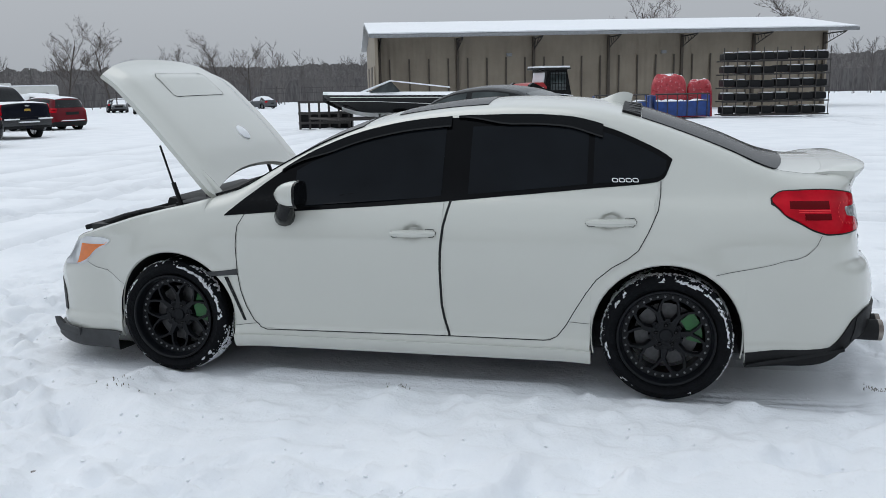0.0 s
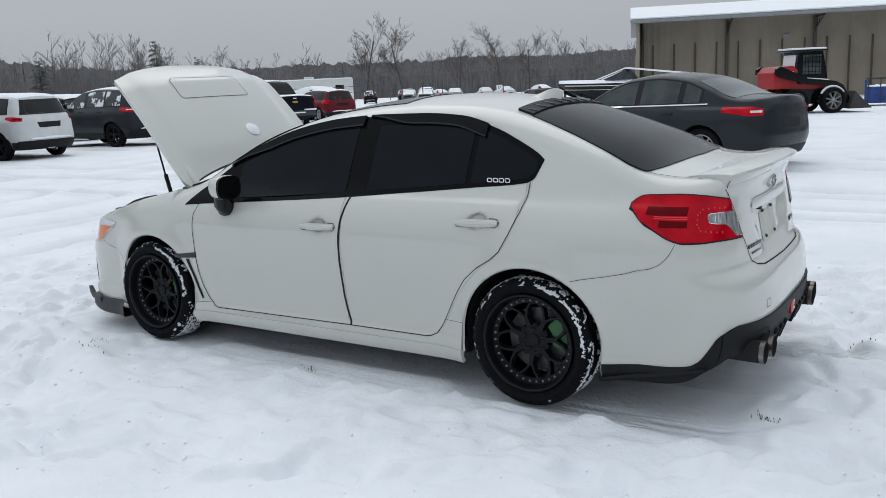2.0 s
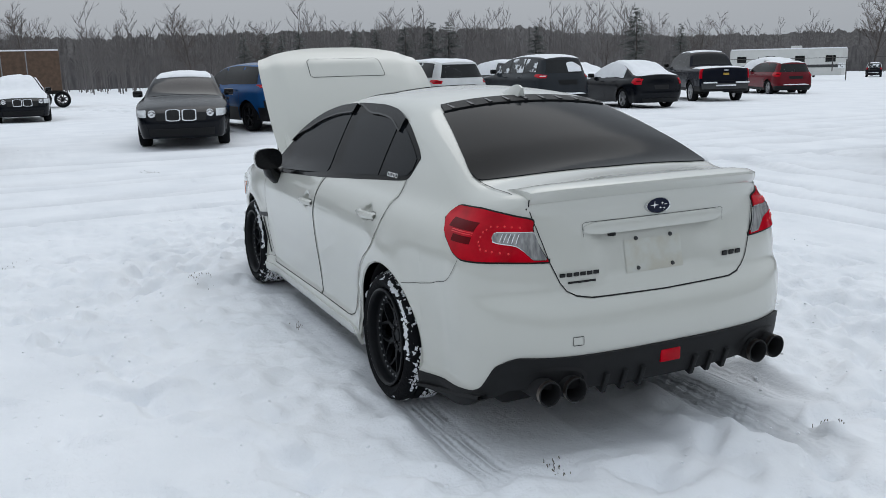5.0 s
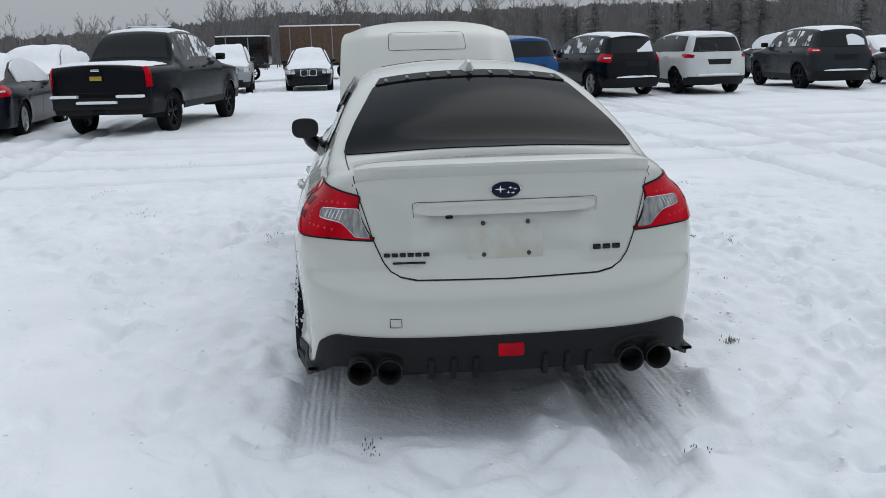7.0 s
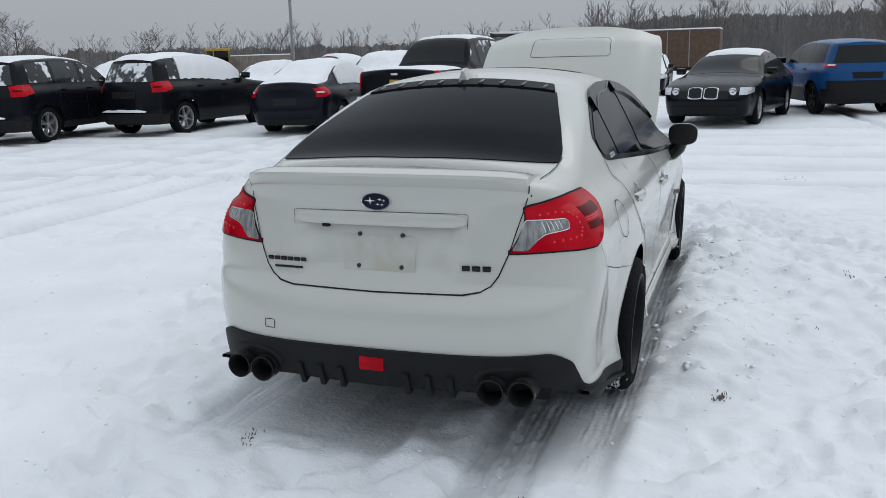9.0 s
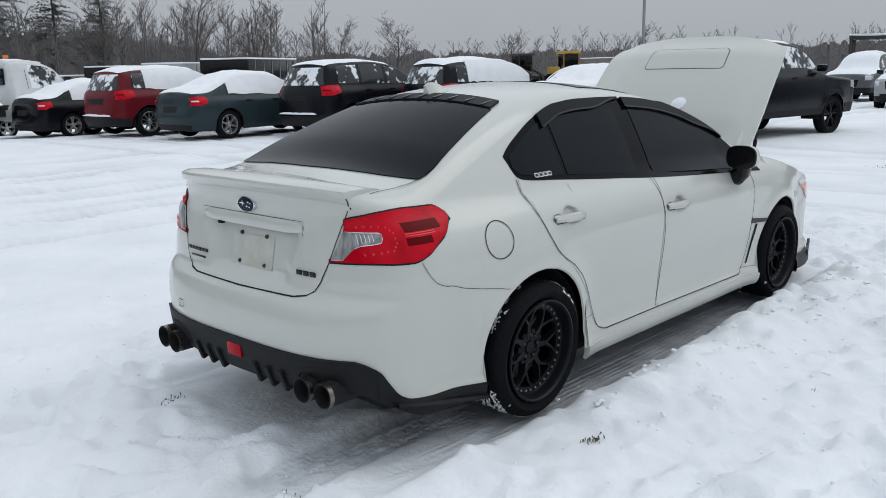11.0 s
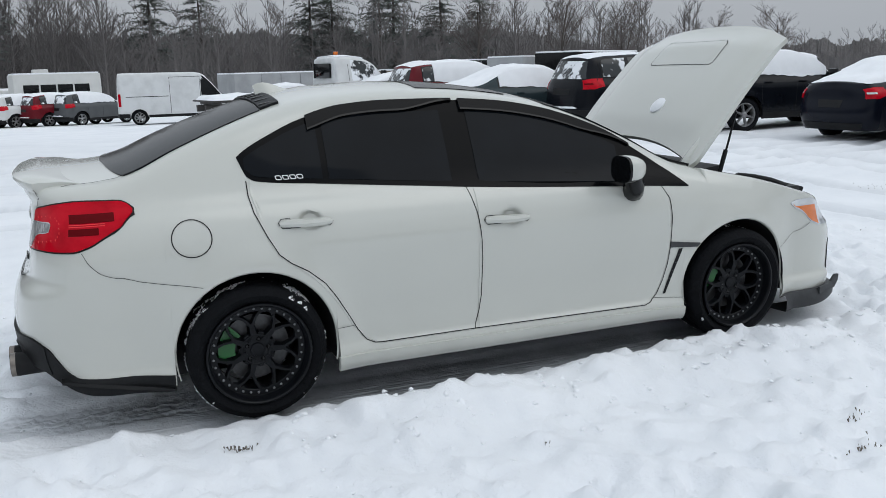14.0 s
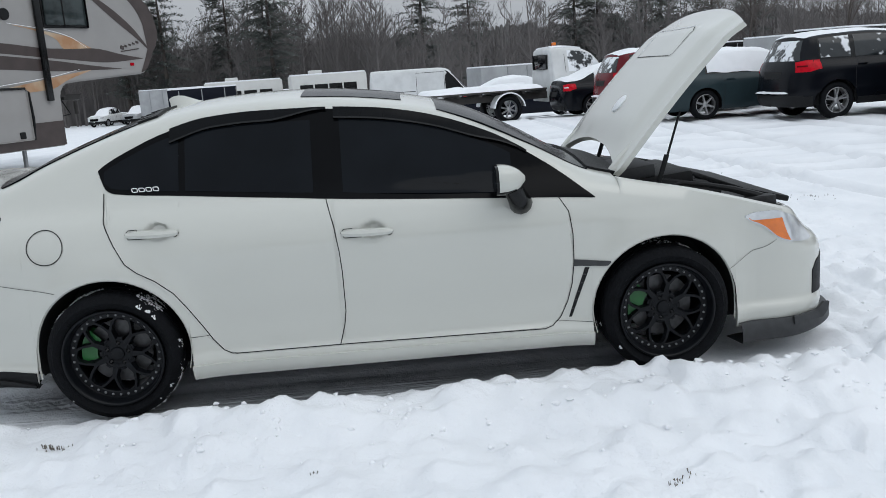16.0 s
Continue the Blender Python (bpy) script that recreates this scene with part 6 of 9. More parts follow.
def vehicle(name, label, kind, color, x, y, heading, L=None, H=None, W=None, snow="roof", rim="alloy", style="five", seed=0, lamps="lens_red", chrome_line=False, cladding=None,
            glass=None, detail=True, lower=0.0, roof_rails=False, lamp_z=None, steer=0, twin=False, clad_h=None, side_glass=None, lamp_len=0.0):
    """A parked vehicle at (x, y), its nose in the direction heading (degrees)."""
    K = KINDS[kind]
    rnd = random.Random(seed)
    sx, sz, sy = (L or K["L"]) / K["L"], (H or K["H"]) / K["H"], (W or K["W"]) / K["W"]
    sc = lambda pts, a, b: [(p * a, q * b) for p, q in pts]
    R = K["R"] * (0.5 + 0.5 * sz)
    ax = K["axle"] * sx
    S = Shell(sc(K["top"], sx, sz), sc(K["half"], sz, sy), sc(K["front"], sz, sx), sc(K["rear"], sz, sx), K["xf"] * sx, K["xr"] * sx, 2.8, 3.4,
              ((-ax, R - 0.015, R + 0.045), (ax, R - 0.015, R + 0.045)), K["sill"] * sz, 0.07, 0.05, 0.05, 0.06, 0.012)
    car = thing(name, label, "car" if kind in ("sedan", "suv") else ("pickup truck" if kind == "pickup" else "van"), "parked vehicles in the yard", pose(x, y, -lower, 0, 0, heading + 180))
    part("body", S.body("body", ns=20, nt=6, step=0.1, cap=12), color, car)
    gl = glass or ("frost_glass" if snow in ("full", "heavy") else "car_glass")
    x0, x1 = K["win"][0][0] * sx, K["win"][0][1] * sx
    b0, b1 = K["belt"][0] * sz, K["belt"][1] * sz
    low = lambda u: b0 + (b1 - b0) * (u - x0) / (x1 - x0) + 0.01
    def high(u):
        e = S.edge(u) - 0.045 * sz
        if kind == "suv":
            e = np.minimum(e, 1.60 * sz - 0.06 * np.clip((u - 1.2 * sx) / 0.6, 0, 1))
        return np.maximum(e, low(u) + 0.004)
    cuts = [x0] + [p * sx for p in K["pillars"] if x0 < p * sx < x1] + [x1]
    for sg in (-1, 1):
        part("window_band", S.flank("window_band", np.linspace(x0 + 0.02, min(x1, S.xr - 0.02), 26), lambda u: low(u) - 0.012, lambda u: high(u) + 0.008, 5, sg, 0.002, 0.008), "gloss_black", car)
        for a, b in zip(cuts[:-1], cuts[1:]):
            part("side_window", S.flank("side_window", np.linspace(a + 0.05, min(b, S.xr) - 0.05, 10), lambda u: low(u) + 0.01, lambda u: np.maximum(high(u) - 0.015, low(u) + 0.012), 5, sg, 0.005, 0.006), side_glass or gl, car)
        if chrome_line:
            part("chrome_strip", S.flank("chrome_strip", np.linspace(x0, x1 + 0.1, 20), lambda u: low(u) - 0.03, lambda u: low(u) - 0.012, 2, sg, 0.012, 0.012), "chrome", car)
        l0, l1 = (lamp_z or K["lamp"])[0] * sz, (lamp_z or K["lamp"])[1] * sz
        if kind in ("sedan", "suv"):
            us = np.linspace(S.xr - 0.02 - lamp_len, S.xr + 0.52, 16)
            part("tail_lamp", S.flank("tail_lamp", us, lambda u: l0 + 0.06 * np.clip((S.xr + 0.15 - u) / (0.2 + lamp_len), 0, 1), lambda u: l1 - 0.03 * np.clip((u - S.xr - 0.2) / 0.3, 0, 1), 6, sg, 0.008, 0.02), lamps, car, "red tail lamp")
            if detail:
                zm = (l0 + l1) / 2
                part("lamp_lens", S.flank("lamp_lens", np.linspace(S.xr + 0.2, S.xr + 0.48, 8), zm - 0.018, zm + 0.014, 3, sg, 0.0105, 0.004), "lens_clear" if seed % 2 else "lens_dark", car)
        else:
            us = np.linspace(S.xr + 0.06, S.xr + 0.33, 8)
            part("tail_lamp", S.flank("tail_lamp", us, l0, l1, 6, sg, 0.01, 0.02), lamps, car, "red tail lamp")
        h0, h1 = K["hl"][0] * sz, K["hl"][1] * sz
        part("head_lamp", S.flank("head_lamp", np.linspace(S.xf - 0.5, S.xf + 0.05, 12), lambda u: h0 + 0.05 * np.clip((u - S.xf + 0.3) / 0.35, 0, 1), h1, 5, sg, 0.007, 0.02), "lens_clear", car, "clear head lamp")
        clad = cladding or ("black_plastic" if kind != "sedan" else None)
        if clad:
            us = [u for u in np.linspace(S.xf - 0.98, S.xr + 0.98, 80)]
            sill = K["sill"] * sz
            for a, b in ((S.xf - 0.98, -ax - R - 0.06), (-ax + R + 0.06, ax - R - 0.06), (ax + R + 0.06, S.xr + 0.98)):
                part("lower_cladding", S.flank("lower_cladding", np.linspace(a, b, 18), sill, sill + (clad_h or (0.13 if a > -2 and b < 2 and a * b < 0 else 0.2)) * sz, 4, sg, 0.006, 0.02), clad, car)
        for p in K["pillars"][:2]:
            part("door_joint", S.line("door_joint", [(p * sx, b0), (p * sx - 0.01, b0 * 0.6), (p * sx + 0.02, K["sill"] * sz + 0.1)], sg, 0.008, 0.003, 4), "gap", car)
        part("door_joint", S.line("door_joint", [(x0 + 0.03, b0), (x0 - 0.02, b0 * 0.6), (x0 + 0.06, K["sill"] * sz + 0.1)], sg, 0.008, 0.003, 4), "gap", car)
        if detail:
            for p in K["pillars"][:2]:
                hx_ = p * sx - 0.16
                yy = float(S.at(np.array(hx_), np.array(b0 - 0.1))[1])
                box("door_handle", (0.2, 0.03, 0.03), (hx_, sg * (yy + 0.012), b0 - 0.09), color, car, 0.01)
            yy = float(S.at(np.array(x0 + 0.12), np.array(b0))[1])
            box("mirror", (0.12, 0.2, 0.14), (x0 + 0.17, sg * (yy + 0.12), b0 + 0.09), "gloss_black" if kind != "van" else "black_plastic", car, 0.035)
        v, f = [], []
        for xc in (-ax, ax):
            a = np.linspace(-0.2, math.pi + 0.2, 14)
            r = R + 0.046
            P2 = [[(xc + r * math.cos(t), sg * (S.side(xc, 0.5) - 0.03), R + r * math.sin(t)), (xc + r * math.cos(t), sg * 0.5, R + r * math.sin(t)), (xc, sg * 0.5, R)] for t in a]
            part("arch_liner", sheet("arch_liner", np.array(P2, float)), "gap", car)
            add_wheel(car, xc, sg * (float(S.side(np.array(xc), np.array(0.5))) - 0.125), R, 0.23, style, rim, sg, steer if xc < 0 else 0)
    part("underbody", bm_mesh("underbody", box_bm((2 * abs(S.xf) + 0.2, 1.3 * sy, 0.25), 0.03, (0, 0, K["sill"] * sz + 0.13))), "gap", car)

    # glass at the ends
    def end_panel(nm, z0, z1, w0, w1, rear, mat, off=0.006, lab=""):
        P = []
        for t in np.linspace(-1, 1, 17):
            col = []
            for q in np.linspace(0, 1, 7):
                z = z0 + (z1 - z0) * q
                w = w0 + (w1 - w0) * q
                yy = abs(t) * w
                u = S.u_rear(np.array(yy), np.array(z)) if rear else S.u_front(np.array(yy), np.array(z))
                p = S.at(u, np.array(z))
                col.append((p[0], math.copysign(yy, t), z))
            P.append(col)
        return part(nm, plate(nm, np.array(P), off, 0.015, 1 if rear else -1), mat, car, lab)

    yb = float(S.side(np.array(S.xr), np.array(b1)))
    if kind == "suv":
        end_panel("rear_window", 1.14 * sz, 1.52 * sz, 0.68 * sy, 0.55 * sy, True, gl)
        end_panel("tailgate_joint", 0.52 * sz, 0.53 * sz, 0.62 * sy, 0.62 * sy, True, "gap", 0.004)
        end_panel("plate_recess", 0.80 * sz, 0.94 * sz, 0.30 * sy, 0.34 * sy, True, "black_plastic" if "white" not in color else "gap", 0.004)
        end_panel("rear_bumper", 0.28 * sz, (0.48 if not clad_h else 0.3 + clad_h * 1.35) * sz, 0.80 * sy, 0.82 * sy, True, cladding or "black_plastic", 0.012)
    elif kind == "van":
        end_panel("rear_door_joint", 0.5, 2.3 * sz, 0.006, 0.006, True, "gap", 0.004)
        end_panel("rear_bumper", 0.35 * sz, 0.55 * sz, 0.9, 0.9, True, "black_plastic", 0.03)
        for sg in (-1, 1):
            part("side_door_joint", S.line("side_door_joint", [(-1.1, 0.5), (-1.1, 2.2), (0.3, 2.2), (0.3, 0.5)], sg, 0.02, 0.003, 8), "gap", car)
            part("slide_rail", S.line("slide_rail", [(0.35, 1.32), (2.3, 1.32)], sg, 0.03, 0.004, 8), "gap", car)
    elif kind == "pickup":
        end_panel("tailgate_joint", 0.80 * sz, 0.81 * sz, 0.70 * sy, 0.70 * sy, True, "gap", 0.006)
        end_panel("rear_bumper", 0.50 * sz, 0.72 * sz, 0.86 * sy, 0.88 * sy, True, "black_plastic" if color == "paint_black" else "lip_grey", 0.05)
    else:
        end_panel("plate_recess", 0.62 * sz, 0.76 * sz, 0.24 * sy, 0.27 * sy, True, "gap", 0.004)
        end_panel("rear_bumper_trim", 0.22 * sz, 0.34 * sz, 0.6 * sy, 0.66 * sy, True, "black_plastic", 0.008)
    end_panel("grille", (0.66 if kind != "sedan" else 0.55) * sz, (0.92 if kind != "sedan" else 0.70) * sz, 0.45 * sy, 0.5 * sy, False, "gloss_black", 0.008)
    end_panel("lower_grille", (0.35 if kind != "sedan" else 0.25) * sz, (0.52 if kind != "sedan" else 0.40) * sz, 0.6 * sy, 0.62 * sy, False, "black_plastic", 0.008)
    if twin:
        for sg in (-1, 1):
            for nm, e, mat, off in (("grille_rim", 0.02, "chrome", 0.012), ("grille_opening", 0.0, "gloss_black", 0.034)):
                P = []
                for t in np.linspace(0, 1, 9):
                    yy = 0.035 - e + t * (0.24 + 2 * e)
                    rnd_ = 0.02 * (2 * t - 1) ** 4
                    col = []
                    for z in np.linspace(0.56 * sz - e + rnd_, 0.74 * sz + e - rnd_, 5):
                        p = S.at(S.u_front(np.array(yy), np.array(z)), np.array(z))
                        col.append((p[0], sg * yy, z))
                    P.append(col)
                part(nm, plate(nm, np.array(P), off, 0.02, -sg), mat, car)
            v, f = lathe([(0.075, -0.02), (0.075, 0.012), (0.05, 0.02), (0.001, 0.01)], 18, "x")
            p = S.at(S.u_front(np.array(0.56), np.array(0.69 * sz)), np.array(0.69 * sz))
            part("lamp_ring", mesh("lamp_ring", [(-q[0] + p[0] - 0.012, q[1] + sg * 0.56, q[2] + 0.69 * sz) for q in v], f), "chrome", car)
    a, b = K["ws"][0] * sx, K["ws"][1] * sx
    wy = lambda u: np.maximum(S.at(u, S.edge(u))[..., 1] - 0.10, 0.2)
    part("windscreen", S.cover("windscreen", np.linspace(a, b, 8), wy, 11, 0.005, 0.01), gl, car)
    if K["rw"]:
        a, b = K["rw"][0] * sx, K["rw"][1] * sx
        part("rear_window", S.cover("rear_window", np.linspace(a, b, 8), wy, 11, 0.005, 0.01), gl, car)
    # settled snow
    spans = []
    r0, r1 = K["roof"][0] * sx, K["roof"][1] * sx
    if snow in ("roof", "full", "heavy"):
        if snow == "heavy":
            spans = [(S.xf - 0.12, (2.25 if kind == "sedan" else (1.95 if kind == "suv" else 2.6)) * sx)]
        elif snow == "full":
            spans = [(S.xf + 0.1, r1 if kind != "sedan" else 1.95 * sx)]
        else:
            spans = [(r0 + 0.05, r1 - 0.02)]
    for k, (a, b) in enumerate(spans):
        th = {"roof": 0.035, "full": 0.06, "heavy": 0.085}[snow]
        xs = np.linspace(a, b, 46)
        xc = np.clip(xs, S.xf + 0.02, S.xr - 0.02)
        ed = np.minimum(S.at(xc, S.edge(xc))[..., 1], 0.99) - 0.05
        t = np.linspace(-1, 1, 25)
        Y = ed[:, None] * t[None] * (1 + 0.03 * vnoise(xs * 4, xs * 0 + seed, seed)[:, None])
        X = xs[:, None] + 0 * Y
        Z = S.top_at(X, Y, (ed + 0.05)[:, None])
        edge_t = np.minimum(1, (1 - np.abs(t)) * 7)[None] * np.minimum(1, np.minimum(np.arange(46), np.arange(46)[::-1]) / 3.0)[:, None]
        bare = 0.0 if snow != "roof" else 0.0
        Z = Z + np.sqrt(edge_t) * (th + 0.05 * th / 0.06 * (vnoise(X * 2.2, Y * 2.2, seed + 3) + 0.4 * vnoise(X * 7, Y * 7, seed + 5))) - 0.006
        part("snow_cover", sheet("snow_cover", np.stack([X, Y, Z], -1), sharp=180), "snow_soft", car, "layer of settled snow")
    if snow in ("full", "heavy") and kind in ("sedan", "suv"):
        # snow that has slid down over the side glass, ragged along the belt line
        a0, a1 = (x0 + 0.12, x1 - 0.04) if snow == "heavy" else (x0 + 0.25, x1 - 0.45 * sx)
        us = np.linspace(a0, min(a1, S.xr - 0.04), 44)
        for sg in (-1, 1):
            rag = lambda u, sg=sg: low(u) - 0.005 + 0.05 * vnoise(u * 2.3 + sg, u * 0 + seed, seed + 7) + 0.03 * vnoise(u * 9 + sg, u * 0 + seed, seed + 8)
            top_ = lambda u: np.maximum(S.edge(u) + 0.015, low(u) + 0.07)
            P = S.at(us[:, None] + np.zeros((1, 9)), rag(us)[:, None] + (top_(us) - rag(us))[:, None] * np.linspace(0, 1, 9)[None])
            N = normals(P) * -1
            th = 0.012 + 0.022 * np.sin(np.linspace(0.25, 1.35, 9))[None] + 0.012 * vnoise(P[..., 0] * 5, P[..., 2] * 5 + sg, seed + 9)
            P = P + N * th[..., None]
            P[..., 1] *= sg
            part("window_snow", plate("window_snow", P, 0.0, 0.035, -sg), "snow_soft", car, "snow lying over the side windows")
    if kind == "pickup" and snow != "none":
        xs = np.linspace(1.45 * sx, 2.62 * sx, 20)
        t = np.linspace(-1, 1, 17)
        Y = 0.86 * sy * t[None] + 0 * xs[:, None]
        X = xs[:, None] + 0 * Y
        e = np.minimum(1, (1 - np.abs(t)) * 6)[None] * np.minimum(1, np.minimum(np.arange(20), np.arange(20)[::-1]) / 2.0)[:, None]
        part("bed_snow", sheet("bed_snow", np.stack([X, Y, S.top_at(X, Y, 0.9) + np.sqrt(e) * (0.045 + 0.03 * vnoise(X * 3, Y * 3, seed)) - 0.005], -1), sharp=180), "snow_soft", car, "snow on the bed cover")
        for yc, ww in ((-0.6, 0.5), (0.62, 0.5), (0.0, 0.75)):
            box("bumper_snow", (0.12, ww, 0.05), (2.80 * sx, yc * sy, (0.745 if yc else 0.64) * sz), "snow_soft", car, 0.02)
        box("gold_badge", (0.012, 0.22, 0.075), (2.765 * sx, 0, 1.06 * sz), "gold_badge", car, 0.004, "plain gold badge shape")
        box("tailgate_handle", (0.02, 0.16, 0.04), (2.755 * sx, 0, 1.20 * sz), "chrome", car, 0.008)
    if snow in ("roof", "full", "heavy") and kind == "suv":
        # clumps clinging to the tailgate glass and the bumper shelf
        P = []
        for t in np.linspace(-1, 1, 21):
            yy = 0.6 * sy * t
            zz = 0.56 * sz
            p = S.at(S.u_rear(np.array(abs(yy)), np.array(zz)), np.array(zz))
            hgt = 0.035 * (1 - t ** 8) * (1 + 0.6 * vnoise(np.array(t * 5), np.array(seed * 1.0), 2))
            P.append([(p[0] - 0.02, yy, zz - 0.05), (p[0] + 0.06, yy, zz - 0.045), (p[0] + 0.05, yy, zz - 0.045 + hgt), (p[0] - 0.02, yy, zz - 0.03 + hgt)])
        part("bumper_snow", sheet("bumper_snow", np.array(P, float)), "snow_soft", car, "snow on the bumper")
        Q = []
        side = 1 if seed % 2 else -1
        for t in np.linspace(0, 1, 11):
            col = []
            for q in np.linspace(0, 1, 7):
                z = (1.17 + 0.3 * q * (0.55 + 0.4 * math.sin(2.6 * t + seed))) * sz
                yy = side * (0.05 + 0.48 * t) * sy
                p = S.at(S.u_rear(np.array(abs(yy)), np.array(z)), np.array(z))
                col.append((p[0], yy, z))
            Q.append(col)
        part("window_snow", plate("window_snow", np.array(Q), 0.022, 0.03, 1 if side > 0 else 1), "snow_soft", car, "snow stuck to the rear window")
    return car


# ---- trees ----
def bare_tree(seed, height, levels=4, spread=0.55, trunk_r=0.115):
    rnd = random.Random(seed)
    pieces = {"trunk": [], "limb": []}

    def grow(p, d, length, r, lev):
        n = 3 if lev == 0 else 2
        pts, rad = [p], [r]
        q, dd = Vector(p), Vector(d)
        for k in range(n):
            dd = (dd + Vector((rnd.uniform(-1, 1), rnd.uniform(-1, 1), rnd.uniform(-0.3, 0.6))) * 0.16).normalized()
            q = q + dd * length / n
            pts.append(q.copy())
            rad.append(r * (1 - 0.62 * (k + 1) / n))
        pieces["trunk" if lev == 0 else "limb"].append(tube(pts, [max(x, 0.007) for x in rad], 6 if lev == 0 else 3, False))
        if lev >= levels:
            return
        kids = (11, 6, 5, 4, 3)[lev]
        for k in range(kids):
            t = rnd.uniform(0.28 if lev == 0 else 0.2, 1.0)
            i = min(int(t * n), n - 1)
            base = pts[i].lerp(pts[i + 1], t * n - i)
            az = rnd.uniform(0, 2 * math.pi)
            side = Vector((math.cos(az), math.sin(az), rnd.uniform(-0.1, 0.7))).normalized()
            nd = (dd * rnd.uniform(0.35, 0.8) + side * spread * rnd.uniform(0.8, 1.5)).normalized()
            grow(base, nd, length * rnd.uniform(0.36, 0.58) * (1.15 - 0.4 * t if lev == 0 else 1), r * (0.45 if lev == 0 else 0.5) * (1.1 - 0.5 * t), lev + 1)

    grow(Vector((0, 0, -0.2)), Vector((0, 0, 1)), height * 0.72, trunk_r, 0)
    return join(pieces["trunk"]), join(pieces["limb"])


def pine_tree(seed, height, width):
    """A rough pine: uneven whorls of drooping boughs with gaps between them."""
    rnd = random.Random(seed)
    trunk = tube([(0, 0, -0.2), (0.05, 0, height * 0.5), (0, 0.05, height)], [0.16 * height / 9, 0.1 * height / 9, 0.015], 7)
    v, f = [], []
    tiers = 17
    for i in range(tiers):
        t = (i + 0.5) / tiers
        z0 = height * (0.14 + 0.86 * t)
        full = width * min(1.0, 0.35 + 1.6 * t) * (1 - t) ** 0.62
        for j in range(rnd.randint(7, 11)):
            a = rnd.uniform(0, 6.28)
            reach = full * rnd.uniform(0.55, 1.2) + 0.12
            z = z0 + rnd.uniform(-0.22, 0.22)
            n = max(2, int(reach / 0.2))
            for k in range(n):
                q = (k + 0.8) / n
                px, py, pz = reach * q * math.cos(a), reach * q * math.sin(a), z + 0.30 * reach * q - 0.34 * reach * q * q
                for _ in range(6):
                    ln = 0.30 * (1.25 - 0.45 * q) * rnd.uniform(0.6, 1.3)
                    b = a + rnd.uniform(-1.4, 1.4)
                    e = rnd.uniform(-0.5, 0.55)
                    dx, dy, dz = ln * math.cos(b), ln * math.sin(b), ln * e
                    wx, wy = -0.05 * math.sin(b), 0.05 * math.cos(b)
                    o = len(v)
                    v += [(px - wx, py - wy, pz), (px + wx, py + wy, pz + 0.03), (px + dx, py + dy, pz + dz)]
                    f.append((o, o + 1, o + 2))
    return trunk, (v, f)


M["bark"] = material("grey_brown_bark", (0.085, 0.072, 0.063), 0.9, color2=(0.05, 0.043, 0.04), vary=0.2, scale=3, bump=0.4, bump_scale=20)
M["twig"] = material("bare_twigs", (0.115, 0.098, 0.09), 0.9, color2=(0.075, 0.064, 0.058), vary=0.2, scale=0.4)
# far woods paler than the near twigs: distance haze put into the colour
M["woods"] = material("hazed_bare_woods", (0.15, 0.138, 0.135), 0.95, color2=(0.09, 0.082, 0.08), vary=0.2, scale=0.08)
M["needles"] = material("pine_needles", (0.115, 0.128, 0.118), 0.8, color2=(0.06, 0.068, 0.062), vary=0.3, scale=1.2, speck=(0.36, 2.4, (0.5, 0.52, 0.54)))


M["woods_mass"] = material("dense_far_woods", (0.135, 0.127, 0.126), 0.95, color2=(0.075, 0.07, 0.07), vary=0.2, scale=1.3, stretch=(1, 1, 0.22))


def place_tree(name, label, x, y, geo, crown_name, crown_mat, turn, size=1.0):
    t = thing(name, label, "tree", "", pose(x, y, 0, 0, 0, turn) @ Matrix.Diagonal((size, size, size, 1)))
    part("trunk", geo[0], "bark", t)
    part(crown_name, geo[1], crown_mat, t)
    return t


def as_meshes(geo, a, b):
    return mesh(a, *geo[0]), mesh(b, *geo[1], smooth=False)


BARE = [as_meshes(bare_tree(s, 9.0, 4), "trunk", "crown") for s in (1, 2, 3)]
PINE = [as_meshes(pine_tree(s, 9.0, w), "trunk", "needles") for s, w in ((11, 2.5), (12, 3.0), (13, 2.2))]


